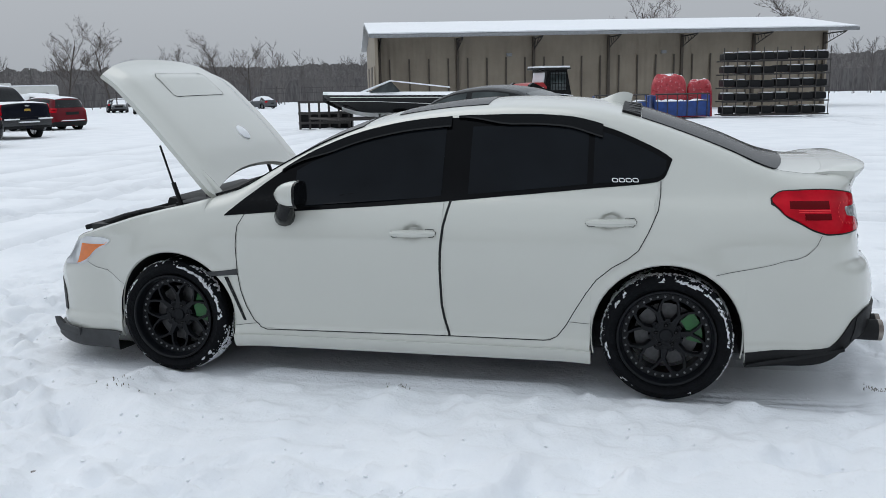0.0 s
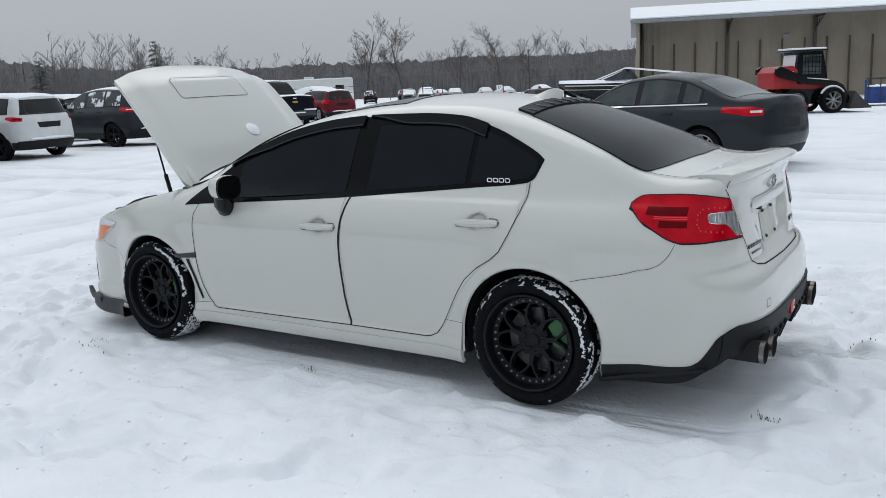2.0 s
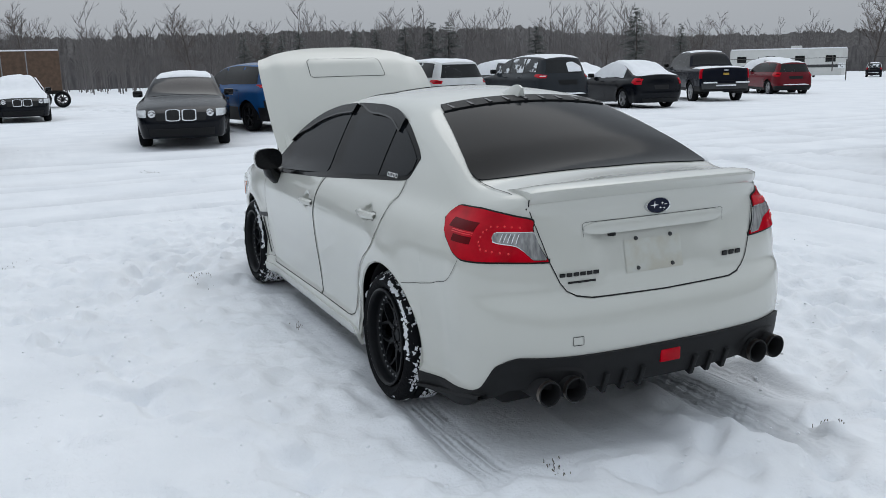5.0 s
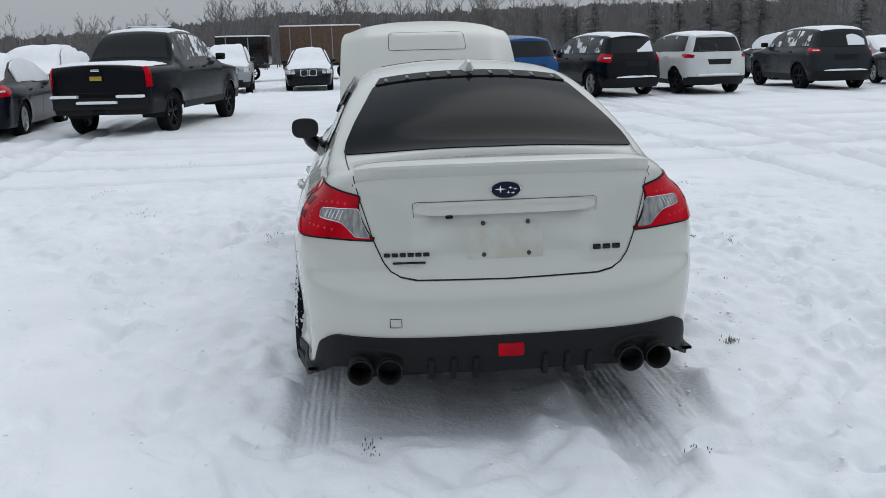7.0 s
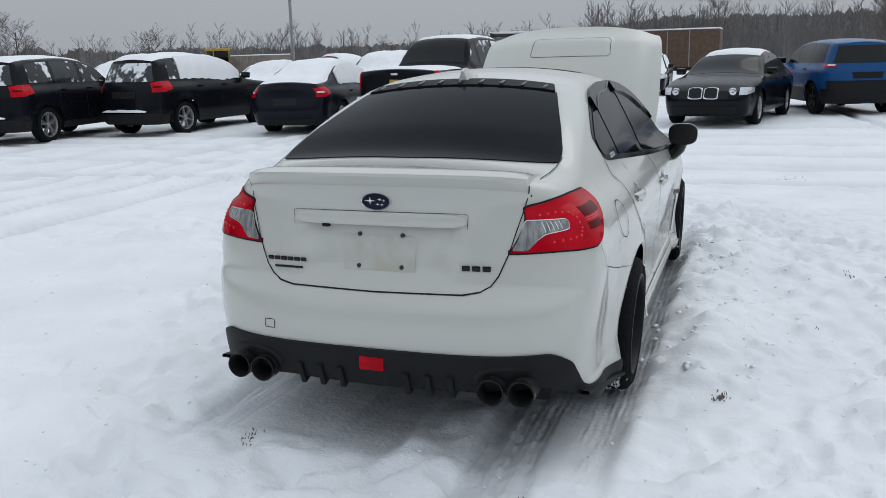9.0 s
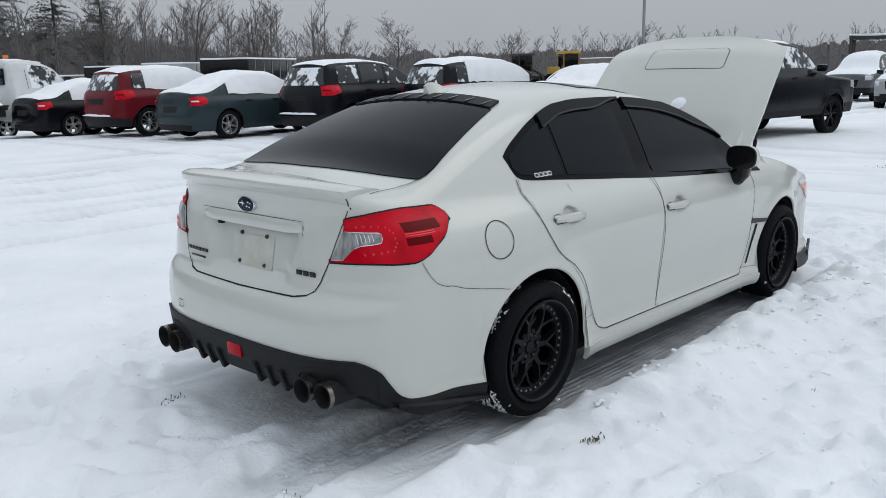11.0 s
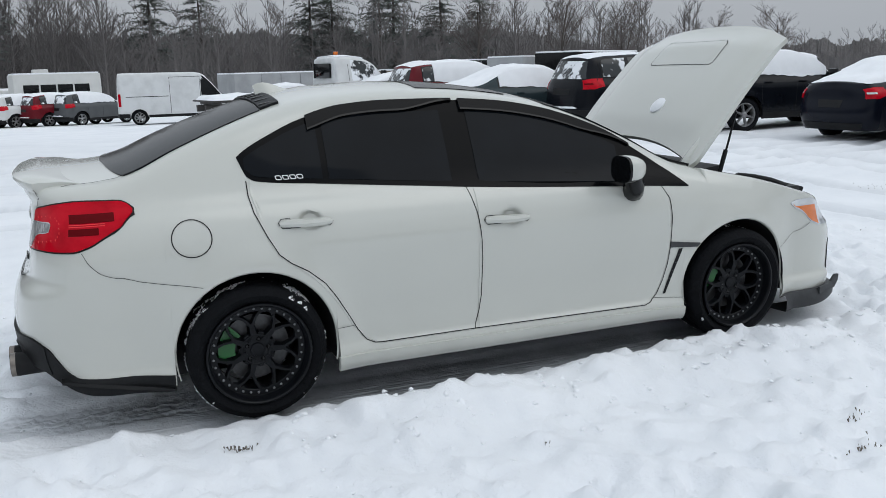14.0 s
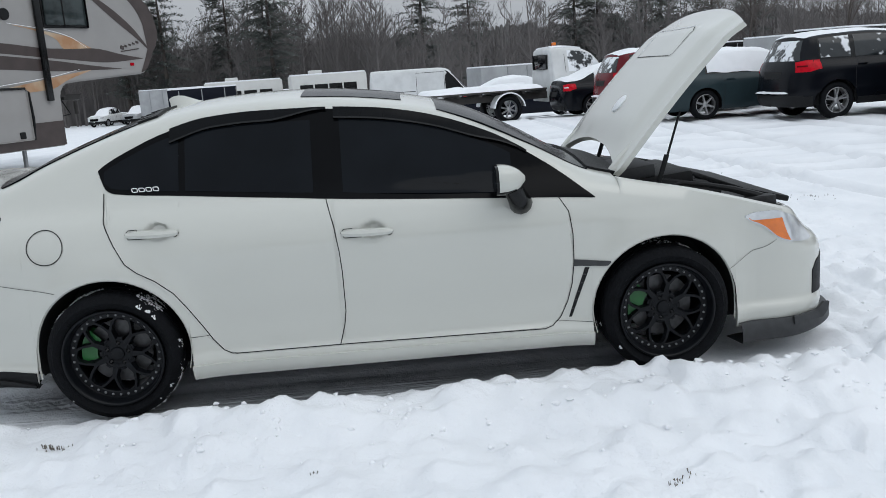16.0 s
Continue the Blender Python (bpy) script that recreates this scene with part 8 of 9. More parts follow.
def boat(x, y, turn):
    b = thing("motor_boat", "black and white motor boat with snow on a steel trailer", "boat", "", pose(x, y, 0, 0, 0, turn) @ Matrix.Diagonal((0.8, 0.8, 0.76, 1)))
    P, Q = [], []
    for t in np.linspace(0, 1, 22):
        xx = -3.0 + 6.0 * t
        w = 1.15 * (1 - (1 - min(1, t / 0.45)) ** 2.2) ** 0.6 if t > 0 else 0.02
        keel = 0.55 + 0.75 * (1 - min(1, t / 0.4)) ** 2
        rail = 1.62 - 0.12 * t
        P.append([(xx, -w, rail), (xx, -w * 0.98, (rail + keel) / 2 + 0.12), (xx, -w * 0.72, keel + 0.22), (xx, 0, keel), (xx, w * 0.72, keel + 0.22), (xx, w * 0.98, (rail + keel) / 2 + 0.12), (xx, w, rail)])
        Q.append([(xx, -w, rail), (xx, -w * 0.75, rail + 0.1), (xx, 0, rail + 0.14), (xx, w * 0.75, rail + 0.1), (xx, w, rail)])
    me = sheet("hull", np.array(P), flip=True)
    me.materials.append(M["gloss_black"])
    me.materials.append(M["camper_white"])
    for p in me.polygons:
        if p.center.z < 0.95:
            p.material_index = 1
    part("hull", me, None, b)
    part("deck", sheet("deck", np.array(Q)), "snow_soft", b, "snow-covered deck")
    for sg in (-1, 1):
        for z0, wd in ((1.40, 0.02), (1.22, 0.012)):
            A = []
            for t in np.linspace(0.06, 1, 16):
                xx = -3.0 + 6.0 * t
                w = 1.15 * (1 - (1 - min(1, t / 0.45)) ** 2.2) ** 0.6
                zz = z0 + 0.12 * (1 - t) - (0.25 * max(0, t - 0.4) if z0 < 1.3 else 0)
                A.append([(xx, sg * (w * 0.995 + 0.008), zz - wd), (xx, sg * (w + 0.008), zz + wd)])
            part("hull_stripe", sheet("hull_stripe", np.array(A)), "camper_white", b)
    v = [(-0.9, -0.8, 1.72), (0.0, -0.95, 2.15), (0.4, -0.95, 1.68), (-0.9, 0.8, 1.72), (0.0, 0.95, 2.15), (0.4, 0.95, 1.68)]
    part("windshield", mesh("windshield", v, [(0, 1, 2), (3, 5, 4), (0, 3, 4, 1)], smooth=False), "interior_grey", b)
    v, f = join([tube([(-1.25, -0.95, 1.72), (0.0, -0.97, 2.2), (2.6, -0.97, 1.85)], 0.03, 6), tube([(-1.25, 0.95, 1.72), (0.0, 0.97, 2.2), (2.6, 0.97, 1.85)], 0.03, 6), tube([(0, -0.97, 2.2), (0, 0.97, 2.2)], 0.03, 6)])
    part("windshield_frame", mesh("windshield_frame", v, f), "snow_soft", b)
    pc = [tube([(-3.6, 0, 0.55), (-2.4, -0.7, 0.5), (2.8, -0.9, 0.5)], 0.06, 4), tube([(-3.6, 0, 0.55), (-2.4, 0.7, 0.5), (2.8, 0.9, 0.5)], 0.06, 4)]
    for xx in (-2.3, -0.5, 1.2, 2.6):
        pc.append(tube([(xx, -0.9, 0.5), (xx, 0.9, 0.5)], 0.05, 4))
        pc.append(tube([(xx, -0.6, 0.5), (xx, -0.6, 0.85)], 0.05, 4))
        pc.append(tube([(xx, 0.6, 0.5), (xx, 0.6, 0.85)], 0.05, 4))
    v, f = join(pc)
    part("trailer_frame", mesh("trailer_frame", v, f), "rust_steel", b)
    for sg in (-1, 1):
        for xx in (0.4, 1.2):
            add_wheel(b, xx, sg * 1.05, 0.33, 0.2, "steel", "galv", sg)


def snow_pusher(x, y, turn):
    s = thing("pusher_frame", "black steel frame attachment lying on the snow", "attachment", "", pose(x, y, 0, 0, 0, turn))
    for zz in (0.25, 0.6, 1.0):
        box("beam", (1.9, 0.09, 0.09), (0, 0, zz), "rust_steel", s, 0.01)
    for k in range(6):
        box("upright", (0.07, 0.07, 1.0), (-0.9 + 0.36 * k, 0.0, 0.52), "rust_steel", s, 0.01)
    box("blade", (1.95, 0.3, 0.5), (0, 0.3, 0.3), "black_plastic", s, 0.03)
    box("top_snow", (1.7, 0.2, 0.05), (0, 0.3, 0.58), "snow_soft", s, 0.02)


def camper(x, y, turn):
    """Fifth-wheel camper: its nose over the hitch at -x, the flank that is seen at +y."""
    c = thing("fifth_wheel_camper", "fifth-wheel camper, shell greyed for its shaded side, with brown and copper swoosh graphics", "camper", "", pose(x, y, 0, 0, 0, turn))
    prof = [(0.0, 2.95), (0.03, 2.75), (0.25, 2.38), (0.52, 2.0), (0.66, 1.93), (2.7, 1.82), (3.05, 1.79), (3.2, 1.6), (3.24, 0.48), (12.0, 0.46), (12.0, 3.95), (1.9, 3.95), (0.75, 3.85), (0.3, 3.6), (0.08, 3.25)]
    n = len(prof)
    v = [(px, 0.0, pz) for px, pz in prof] + [(px, -2.44, pz) for px, pz in prof]
    f = [tuple(range(n)), tuple(range(2 * n - 1, n - 1, -1))] + [(i, n + i, n + (i + 1) % n, (i + 1) % n) for i in range(n)]
    bm = bmesh.new()
    vs = [bm.verts.new(p) for p in v]
    for face in f:
        bm.faces.new([vs[i] for i in face])
    bmesh.ops.recalc_face_normals(bm, faces=bm.faces[:])
    bmesh.ops.bevel(bm, geom=[e for e in bm.edges], offset=0.04, segments=2, affect='EDGES')
    part("shell", bm_mesh("shell", bm), "cream", c)

    def band(name, upper, lower, x0, x1, mat, off=0.006):
        xs = np.linspace(x0, x1, 40)
        P = np.stack([np.stack([xs, 0 * xs + off, lower(xs)], -1), np.stack([xs, 0 * xs + off, np.maximum(upper(xs), lower(xs) + 0.002)], -1)], 1)
        part(name, sheet(name, P), mat, c)

    band("nose_graphic", curve([(0.02, 3.0), (0.1, 3.3), (0.3, 3.58), (0.75, 3.82), (1.3, 3.9)]), curve([(0.02, 2.8), (0.2, 2.5), (0.4, 2.5), (0.49, 3.12), (0.9, 3.66), (1.3, 3.89)]), 0.02, 1.3, "brown_graphic")
    band("nose_cap", curve([(0.10, 2.75), (0.36, 2.6), (0.5, 2.35), (0.72, 1.97)]), curve([(0.10, 2.68), (0.3, 2.36), (0.54, 2.03), (0.72, 1.955)]), 0.10, 0.72, "brown_graphic", 0.0065)
    band("nose_sweep", curve([(0.40, 2.56), (0.8, 2.98), (1.31, 3.36), (2.1, 3.8)]), curve([(0.40, 2.50), (0.8, 2.80), (1.31, 3.13), (2.1, 3.7)]), 0.40, 2.1, "brown_graphic", 0.0068)
    band("swoosh", curve([(0.62, 2.295), (1.2, 2.38), (2.19, 2.54), (3.14, 2.54), (4.5, 2.66), (8.0, 2.9)]), curve([(0.62, 2.285), (1.75, 2.22), (2.72, 2.29), (4.5, 2.45), (8.0, 2.75)]), 0.62, 8, "brown_graphic")
    band("swoosh", curve([(1.35, 2.07), (2.2, 2.16), (3.19, 2.28), (4.56, 2.41), (8.0, 2.62)]), curve([(1.35, 2.06), (2.92, 2.06), (4.6, 2.14), (8.0, 2.3)]), 1.35, 8, "brown_graphic", 0.0062)
    band("copper_swoosh", curve([(2.19, 2.55), (2.71, 2.77), (3.36, 2.90), (4.17, 3.03)]), curve([(2.19, 2.54), (2.95, 2.53), (3.10, 2.72), (3.5, 2.88), (4.17, 3.02)]), 2.19, 4.17, "copper_graphic", 0.007)
    band("copper_swoosh", curve([(2.29, 2.07), (3.10, 1.97), (3.71, 1.88), (4.69, 1.75), (7.0, 1.5)]), curve([(2.29, 2.055), (2.96, 1.87), (3.45, 1.69), (4.72, 1.62), (7.0, 1.4)]), 2.29, 7, "copper_graphic", 0.007)
    band("pinstripe", curve([(2.6, 2.09), (3.4, 1.96), (4.7, 1.82)]), curve([(2.6, 2.085), (3.4, 1.945), (4.7, 1.805)]), 2.6, 4.7, "white_print", 0.009)
    band("pinstripe", curve([(2.3, 2.56), (2.75, 2.80), (3.4, 2.95), (4.3, 3.06)]), curve([(2.3, 2.55), (2.75, 2.785), (3.4, 2.935), (4.3, 3.05)]), 2.3, 4.3, "white_print", 0.009)
    band("skirt_graphic", curve([(3.26, 1.02), (12, 0.95)]), curve([(3.26, 0.5), (12, 0.48)]), 3.26, 11.9, "brown_graphic", 0.008)
    box("window", (1.24, 0.03, 0.98), (2.80, 0.01, 3.46), "gloss_black", c, 0.05)
    box("window_pane", (1.10, 0.02, 0.86), (2.80, 0.025, 3.46), "interior_grey", c, 0.04)
    box("window_bar", (0.03, 0.03, 0.9), (2.85, 0.03, 3.46), "gloss_black", c, 0.0)
    d = box("hatch_door", (2.4, 0.02, 1.05), (5.3, 0.014, 1.2), "cream", c, 0.05)
    v, f = tube([(4.08, 0.025, 0.68), (4.03, 0.025, 1.1), (4.06, 0.025, 1.66), (4.14, 0.025, 1.74), (6.5, 0.025, 1.76)], 0.03, 6)
    part("hatch_seal", mesh("hatch_seal", v, f), "black_plastic", d)
    box("latch", (0.14, 0.03, 0.14), (4.36, 0.03, 0.79), "black_plastic", c, 0.02)
    box("awning_arm", (0.15, 0.07, 2.5), (3.55, 0.06, 2.7), "gloss_black", c, 0.02, "black folded awning arm")
    box("marker_lamp", (0.11, 0.03, 0.07), (1.0, 0.012, 2.16), "lens_red", c, 0.01)
    v, f = lathe([(0.12, 0.0), (0.12, 0.03), (0.001, 0.035)], 16, "y")
    me = mesh("round_vent", v, f)
    me.transform(Matrix.Translation((4.33, 0.0, 3.23)))
    part("round_vent", me, "black_plastic", c)
    for k, (w, h) in enumerate(((0.10, 0.17), (0.08, 0.09), (0.07, 0.08), (0.08, 0.08), (0.09, 0.1))):
        box("name_bar", (w, 0.01, h * 0.5), (1.24 - 0.125 * k, 0.008, 2.55 + 0.03 * k), "brown_graphic", c, 0.0, rot=Matrix.Rotation(-0.3, 4, 'Y'))
    box("name_underline", (0.6, 0.01, 0.025), (1.0, 0.008, 2.49), "brown_graphic", c, 0.0, rot=Matrix.Rotation(0.1, 4, 'Y'))
    # hitch and landing leg
    box("pin_box", (0.9, 0.35, 0.22), (2.6, -1.2, 1.62), "rust_steel", c, 0.03)
    box("pin_arm", (0.5, 0.3, 0.14), (1.95, -1.2, 1.5), "rust_steel", c, 0.03)
    v, f = lathe([(0.05, 1.2), (0.05, 1.5)], 10, "z")
    me = mesh("king_pin", v, f)
    me.transform(Matrix.Translation((1.75, -1.2, -0.1)))
    part("king_pin", me, "rust_steel", c)
    v, f = tube([(3.0, -0.9, 1.6), (2.6, -0.8, 1.08), (2.3, -0.8, 1.12), (2.2, -1.15, 1.45)], 0.015, 5)
    part("cable", mesh("cable", v, f), "black_plastic", c)
    for yy in (-0.35, -2.1):
        v, f = join([tube([(4.1, yy, -0.05), (4.08, yy, 0.6)], 0.045, 8), tube([(4.1, yy, -0.06), (4.1, yy, 0.0)], 0.12, 8)])
        part("landing_leg", mesh("landing_leg", v, f), "galv", c, "grey steel landing leg")
    for xx in (8.2, 9.1):
        add_wheel(c, xx, -0.16, 0.38, 0.22, "steel", "alloy", 1)
        add_wheel(c, xx, -2.28, 0.38, 0.22, "steel", "alloy", -1)
    return c


def flatbed(x, y, heading):
    """White cab-and-chassis truck with a bare frame and snow lying on it."""
    t = thing("flatbed_truck", "white cab-and-chassis truck with snow on its bare bed frame", "truck", "", pose(x, y, 0, 0, 0, heading + 180))
    S = Shell([(-2.95, 1.0), (-2.8, 1.25), (-1.75, 1.36), (-1.45, 1.42), (-0.95, 1.95), (-0.6, 2.1), (-0.1, 2.14), (0.3, 2.12), (0.36, 2.05)], [(0.45, 0.92), (0.6, 0.99), (1.2, 1.0), (1.4, 0.95), (1.7, 0.88), (2.0, 0.80), (2.2, 0.7)],
              [(0.4, -2.85), (0.8, -2.95), (1.2, -2.9), (1.5, -2.6), (2.2, -2.0)], [(0.4, 0.36), (2.2, 0.34)], -2.5, 0.2, 2.8, 6, ((-2.0, 0.40, 0.46),), 0.5, 0.05, 0.0, 0.05, 0.06, 0.01)
    part("cab", S.body("cab", ns=20, nt=6, step=0.1, cap=10), "paint_fleet_white", t)
    for sg in (-1, 1):
        low = lambda u: 1.38 + 0 * u
        part("side_window", S.flank("side_window", np.linspace(-1.25, -0.2, 12), low, lambda u: np.maximum(S.edge(u) - 0.08, 1.40), 5, sg, 0.005, 0.006), "frost_glass", t)
        part("door_joint", S.line("door_joint", [(-1.3, 1.35), (-1.3, 0.65), (-0.1, 0.65), (-0.1, 1.9)], sg, 0.012, 0.004, 6), "gap", t)
        add_wheel(t, -2.0, sg * 0.85, 0.40, 0.25, "steel", "alloy", sg)
        add_wheel(t, 1.75, sg * 0.78, 0.40, 0.42, "steel", "alloy", sg)
        box("mirror", (0.1, 0.25, 0.35), (-1.2, sg * 1.12, 1.5), "black_plastic", t, 0.03)
        box("frame_rail", (4.4, 0.1, 0.2), (2.1, sg * 0.42, 0.72), "rust_steel", t, 0.01)
        a = np.linspace(0.1, math.pi - 0.1, 14)
        P = [[(1.75 + 0.5 * math.cos(q), sg * 0.55, 0.4 + 0.5 * math.sin(q)), (1.75 + 0.5 * math.cos(q), sg * 1.02, 0.4 + 0.5 * math.sin(q)), (1.75 + 0.46 * math.cos(q), sg * 1.02, 0.4 + 0.46 * math.sin(q))] for q in a]
        part("mudguard", sheet("mudguard", np.array(P)), "snow_soft", t, "snow-topped mudguard")
    part("rear_window", bm_mesh("rear_window", box_bm((0.02, 1.2, 0.45), 0.04, (0.385, 0, 1.7))), "car_glass", t)
    part("windscreen", S.cover("windscreen", np.linspace(-1.5, -0.9, 6), 0.75, 9, 0.005, 0.01), "frost_glass", t)
    part("roof_snow", S.cover("roof_snow", np.linspace(-0.7, 0.25, 10), 0.68, 11, 0.04, 0.05, 0.02, 3), "snow_soft", t, "snow on the cab roof")
    for k in range(6):
        box("cross_member", (0.08, 1.9, 0.08), (0.6 + 0.68 * k, 0, 0.86), "rust_steel", t, 0.01)
    box("bed_frame", (3.7, 2.0, 0.05), (2.4, 0, 0.93), "rust_steel", t, 0.01)
    X, Y = np.meshgrid(np.linspace(0.6, 4.2, 40), np.linspace(-0.98, 0.98, 16), indexing="ij")
    e = np.minimum(1, np.minimum(X - 0.6, 4.2 - X) * 6) * np.minimum(1, (0.98 - np.abs(Y)) * 6)
    part("bed_snow", sheet("bed_snow", np.stack([X, Y, 0.95 + np.sqrt(np.maximum(e, 0)) * (0.14 + 0.1 * vnoise(X * 2, Y * 2, 6))], -1)), "snow_soft", t, "snow lying along the bed")
    box("beacon", (0.12, 0.12, 0.1), (-0.1, 0, 2.24), "lens_amber", t, 0.02)
    return t


def box_trailer(x, y, turn, L, H, mat, label, n=1):
    b = thing("box_trailer", label, "trailer", "trailers along the yard edge", pose(x, y, 0, 0, 0, turn))
    box("box_body", (L, 2.4, H - 0.9), (0, 0, 0.9 + (H - 0.9) / 2), mat, b, 0.04)
    for k in range(int(L / 1.2)):
        for sg in (-1, 1):
            box("rib", (0.05, 0.03, H - 1.0), (-L / 2 + 0.6 + 1.2 * k, sg * 1.21, 0.95 + (H - 1.0) / 2), "galv", b, 0.0)
    box("roof_snow", (L - 0.05, 2.35, 0.08), (0, 0, H + 0.035), "snow_soft", b, 0.03)
    for sg in (-1, 1):
        for q in ((L * 0.28, L * 0.28 + 0.95) if L > 4 else (0.2,)):
            add_wheel(b, q, sg * 0.95, 0.42, 0.25, "steel", "rim_black", sg)
    box("chassis", (L, 0.9, 0.2), (0, 0, 0.8), "rust_steel", b, 0.01)


def wheel_loader(x, y, heading, body="machine_yellow", words="yellow wheel loader parked beyond the cars"):
    w = thing("wheel_loader", words, "loader", "", pose(x, y, 0, 0, 0, heading + 180))
    box("rear_body", (2.6, 1.5, 1.1), (1.4, 0, 1.5), body, w, 0.08)
    box("cab", (1.2, 1.4, 1.4), (0.0, 0, 2.4), "car_glass", w, 0.05)
    for sx_ in (-0.55, 0.55):
        for sy_ in (-0.65, 0.65):
            box("cab_post", (0.1, 0.1, 1.4), (sx_, sy_, 2.4), body, w, 0.01)
    box("cab_roof", (1.5, 1.6, 0.2), (0, 0, 3.2), body, w, 0.05)
    box("front_frame", (1.6, 0.8, 0.8), (-1.6, 0, 1.1), body, w, 0.06)
    for sg in (-1, 1):
        add_wheel(w, 1.5, sg * 0.95, 0.75, 0.5, "steel", body, sg)
        add_wheel(w, -1.5, sg * 0.95, 0.75, 0.5, "steel", body, sg)
        v, f = tube([(-1.0, sg * 0.5, 1.9), (-2.4, sg * 0.5, 1.5), (-3.0, sg * 0.5, 0.6)], 0.12, 6)
        part("lift_arm", mesh("lift_arm", v, f), body, w)
    box("bucket", (0.9, 2.6, 0.9), (-3.4, 0, 0.55), body, w, 0.1)


def light_pole(x, y, h):
    p = thing("light_pole", "tall grey steel light pole", "light pole", "", pose(x, y, 0))
    v, f = tube([(0, 0, -0.1), (0, 0, h)], [0.14, 0.09], 10)
    part("pole", mesh("pole", v, f), "galv", p)
    v, f = tube([(0, 0, h), (1.4, 0, h + 0.15)], 0.05, 6)
    part("arm", mesh("arm", v, f), "galv", p)
    box("lamp_head", (0.7, 0.3, 0.14), (1.6, 0, h + 0.13), "galv", p, 0.03)


def machine_shelter(x, y, turn):
    """An open frame of dark steel posts and beams over a rusty machine bed."""
    s = thing("machine_shelter", "open dark steel frame on posts over a rusty bed", "frame", "", pose(x, y, 0, 0, 0, turn))
    for sx_ in (-1.7, 0.0, 1.7):
        for sy_ in (-1.0, 1.0):
            box("post", (0.1, 0.1, 2.9), (sx_, sy_, 1.4), "rust_steel", s, 0.01)
    for sy_ in (-1.0, 1.0):
        box("beam", (3.9, 0.12, 0.16), (0, sy_, 2.9), "rust_steel", s, 0.01)
    for sx_ in (-1.7, 0.0, 1.7):
        box("cross_beam", (0.1, 2.1, 0.12), (sx_, 0, 2.88), "rust_steel", s, 0.01)
    box("bed", (3.4, 1.8, 0.35), (0, 0, 0.75), "siding_dark", s, 0.03)
    box("top_snow", (3.8, 2.1, 0.07), (0, 0, 3.01), "snow_soft", s, 0.03)


def fence(pts):
    fe = thing("rail_fence", "low dark cable fence with posts at the yard edge", "fence")
    for (x0, y0), (x1, y1) in zip(pts[:-1], pts[1:]):
        n = max(2, int(math.hypot(x1 - x0, y1 - y0) / 3))
        for k in range(n):
            x, y = x0 + (x1 - x0) * k / n, y0 + (y1 - y0) * k / n
            v, f = tube([(x, y, -0.1), (x, y, 1.25)], 0.05, 5)
            part("post", mesh("post", v, f), "rust_steel", fe)
        for z in (0.5, 1.1):
            v, f = tube([(x0, y0, z), (x1, y1, z)], 0.022, 4)
            part("rail", mesh("rail", v, f), "rust_steel", fe)


def yard_sign(x, y, turn, letter):
    s = thing("row_sign", "white row sign with a black letter on a post", "sign", "yard row signs", pose(x, y, 0, 0, 0, turn))
    v, f = tube([(0, 0, -0.1), (0, 0, 1.9)], 0.05, 6)
    part("post", mesh("post", v, f), "rust_steel", s)
    box("panel", (0.62, 0.03, 0.5), (-0.4, -0.03, 1.35), "white_print", s, 0.01)
    cu = bpy.data.curves.new("letter", 'FONT')
    cu.body, cu.size, cu.extrude, cu.align_x, cu.align_y = letter, 0.42, 0.003, 'CENTER', 'CENTER'
    tmp = new("tmp_text", cu)
    me = bpy.data.meshes.new_from_object(tmp)
    bpy.data.objects.remove(tmp)
    me.transform(pose(-0.4, -0.05, 1.35, 90, 0, 0))
    part("letter", me, "gloss_black", s)


def travel_trailer(x, y, turn, L=8.5):
    t = thing("travel_trailer", "white travel trailer with dark windows and snow on its roof", "camper", "campers in the yard", pose(x, y, 0, 0, 0, turn))
    box("shell", (L, 2.4, 2.5), (0, 0, 1.75), "camper_white", t, 0.12)
    for k in range(4):
        for sg in (-1, 1):
            box("window", (0.9, 0.03, 0.6), (-L / 2 + 1.2 + k * (L - 2.2) / 3, sg * 1.21, 2.05), "gloss_black", t, 0.02)
    for sg in (-1, 1):
        box("stripe", (L - 0.4, 0.02, 0.22), (0, sg * 1.205, 1.35), "lip_grey", t, 0.0)
        add_wheel(t, 0.5, sg * 1.05, 0.34, 0.2, "steel", "alloy", sg)
        add_wheel(t, 1.4, sg * 1.05, 0.34, 0.2, "steel", "alloy", sg)
    box("roof_snow", (L - 0.2, 2.3, 0.1), (0, 0, 3.03), "snow_soft", t, 0.04)
    box("roof_unit", (0.9, 0.7, 0.3), (0.8, 0, 3.15), "camper_white", t, 0.06)


build_shed()
skid_steer(-2.2, 25.6, 40)
boat(-7.7, 24.7, 14)
snow_pusher(-10.2, 24.6, 8)
blue_bin(0.0, 32.4, 5)
blue_bin(2.4, 33.2, 8)
red_bale(2.0, 34.9, -0.25, 0.8, 3, 1.85)
red_bale(3.3, 35.0, -0.25, 0.56, 8, 1.6)
rack(6.05, 33.0, 10)
camper(5.51, -17.45, 62)

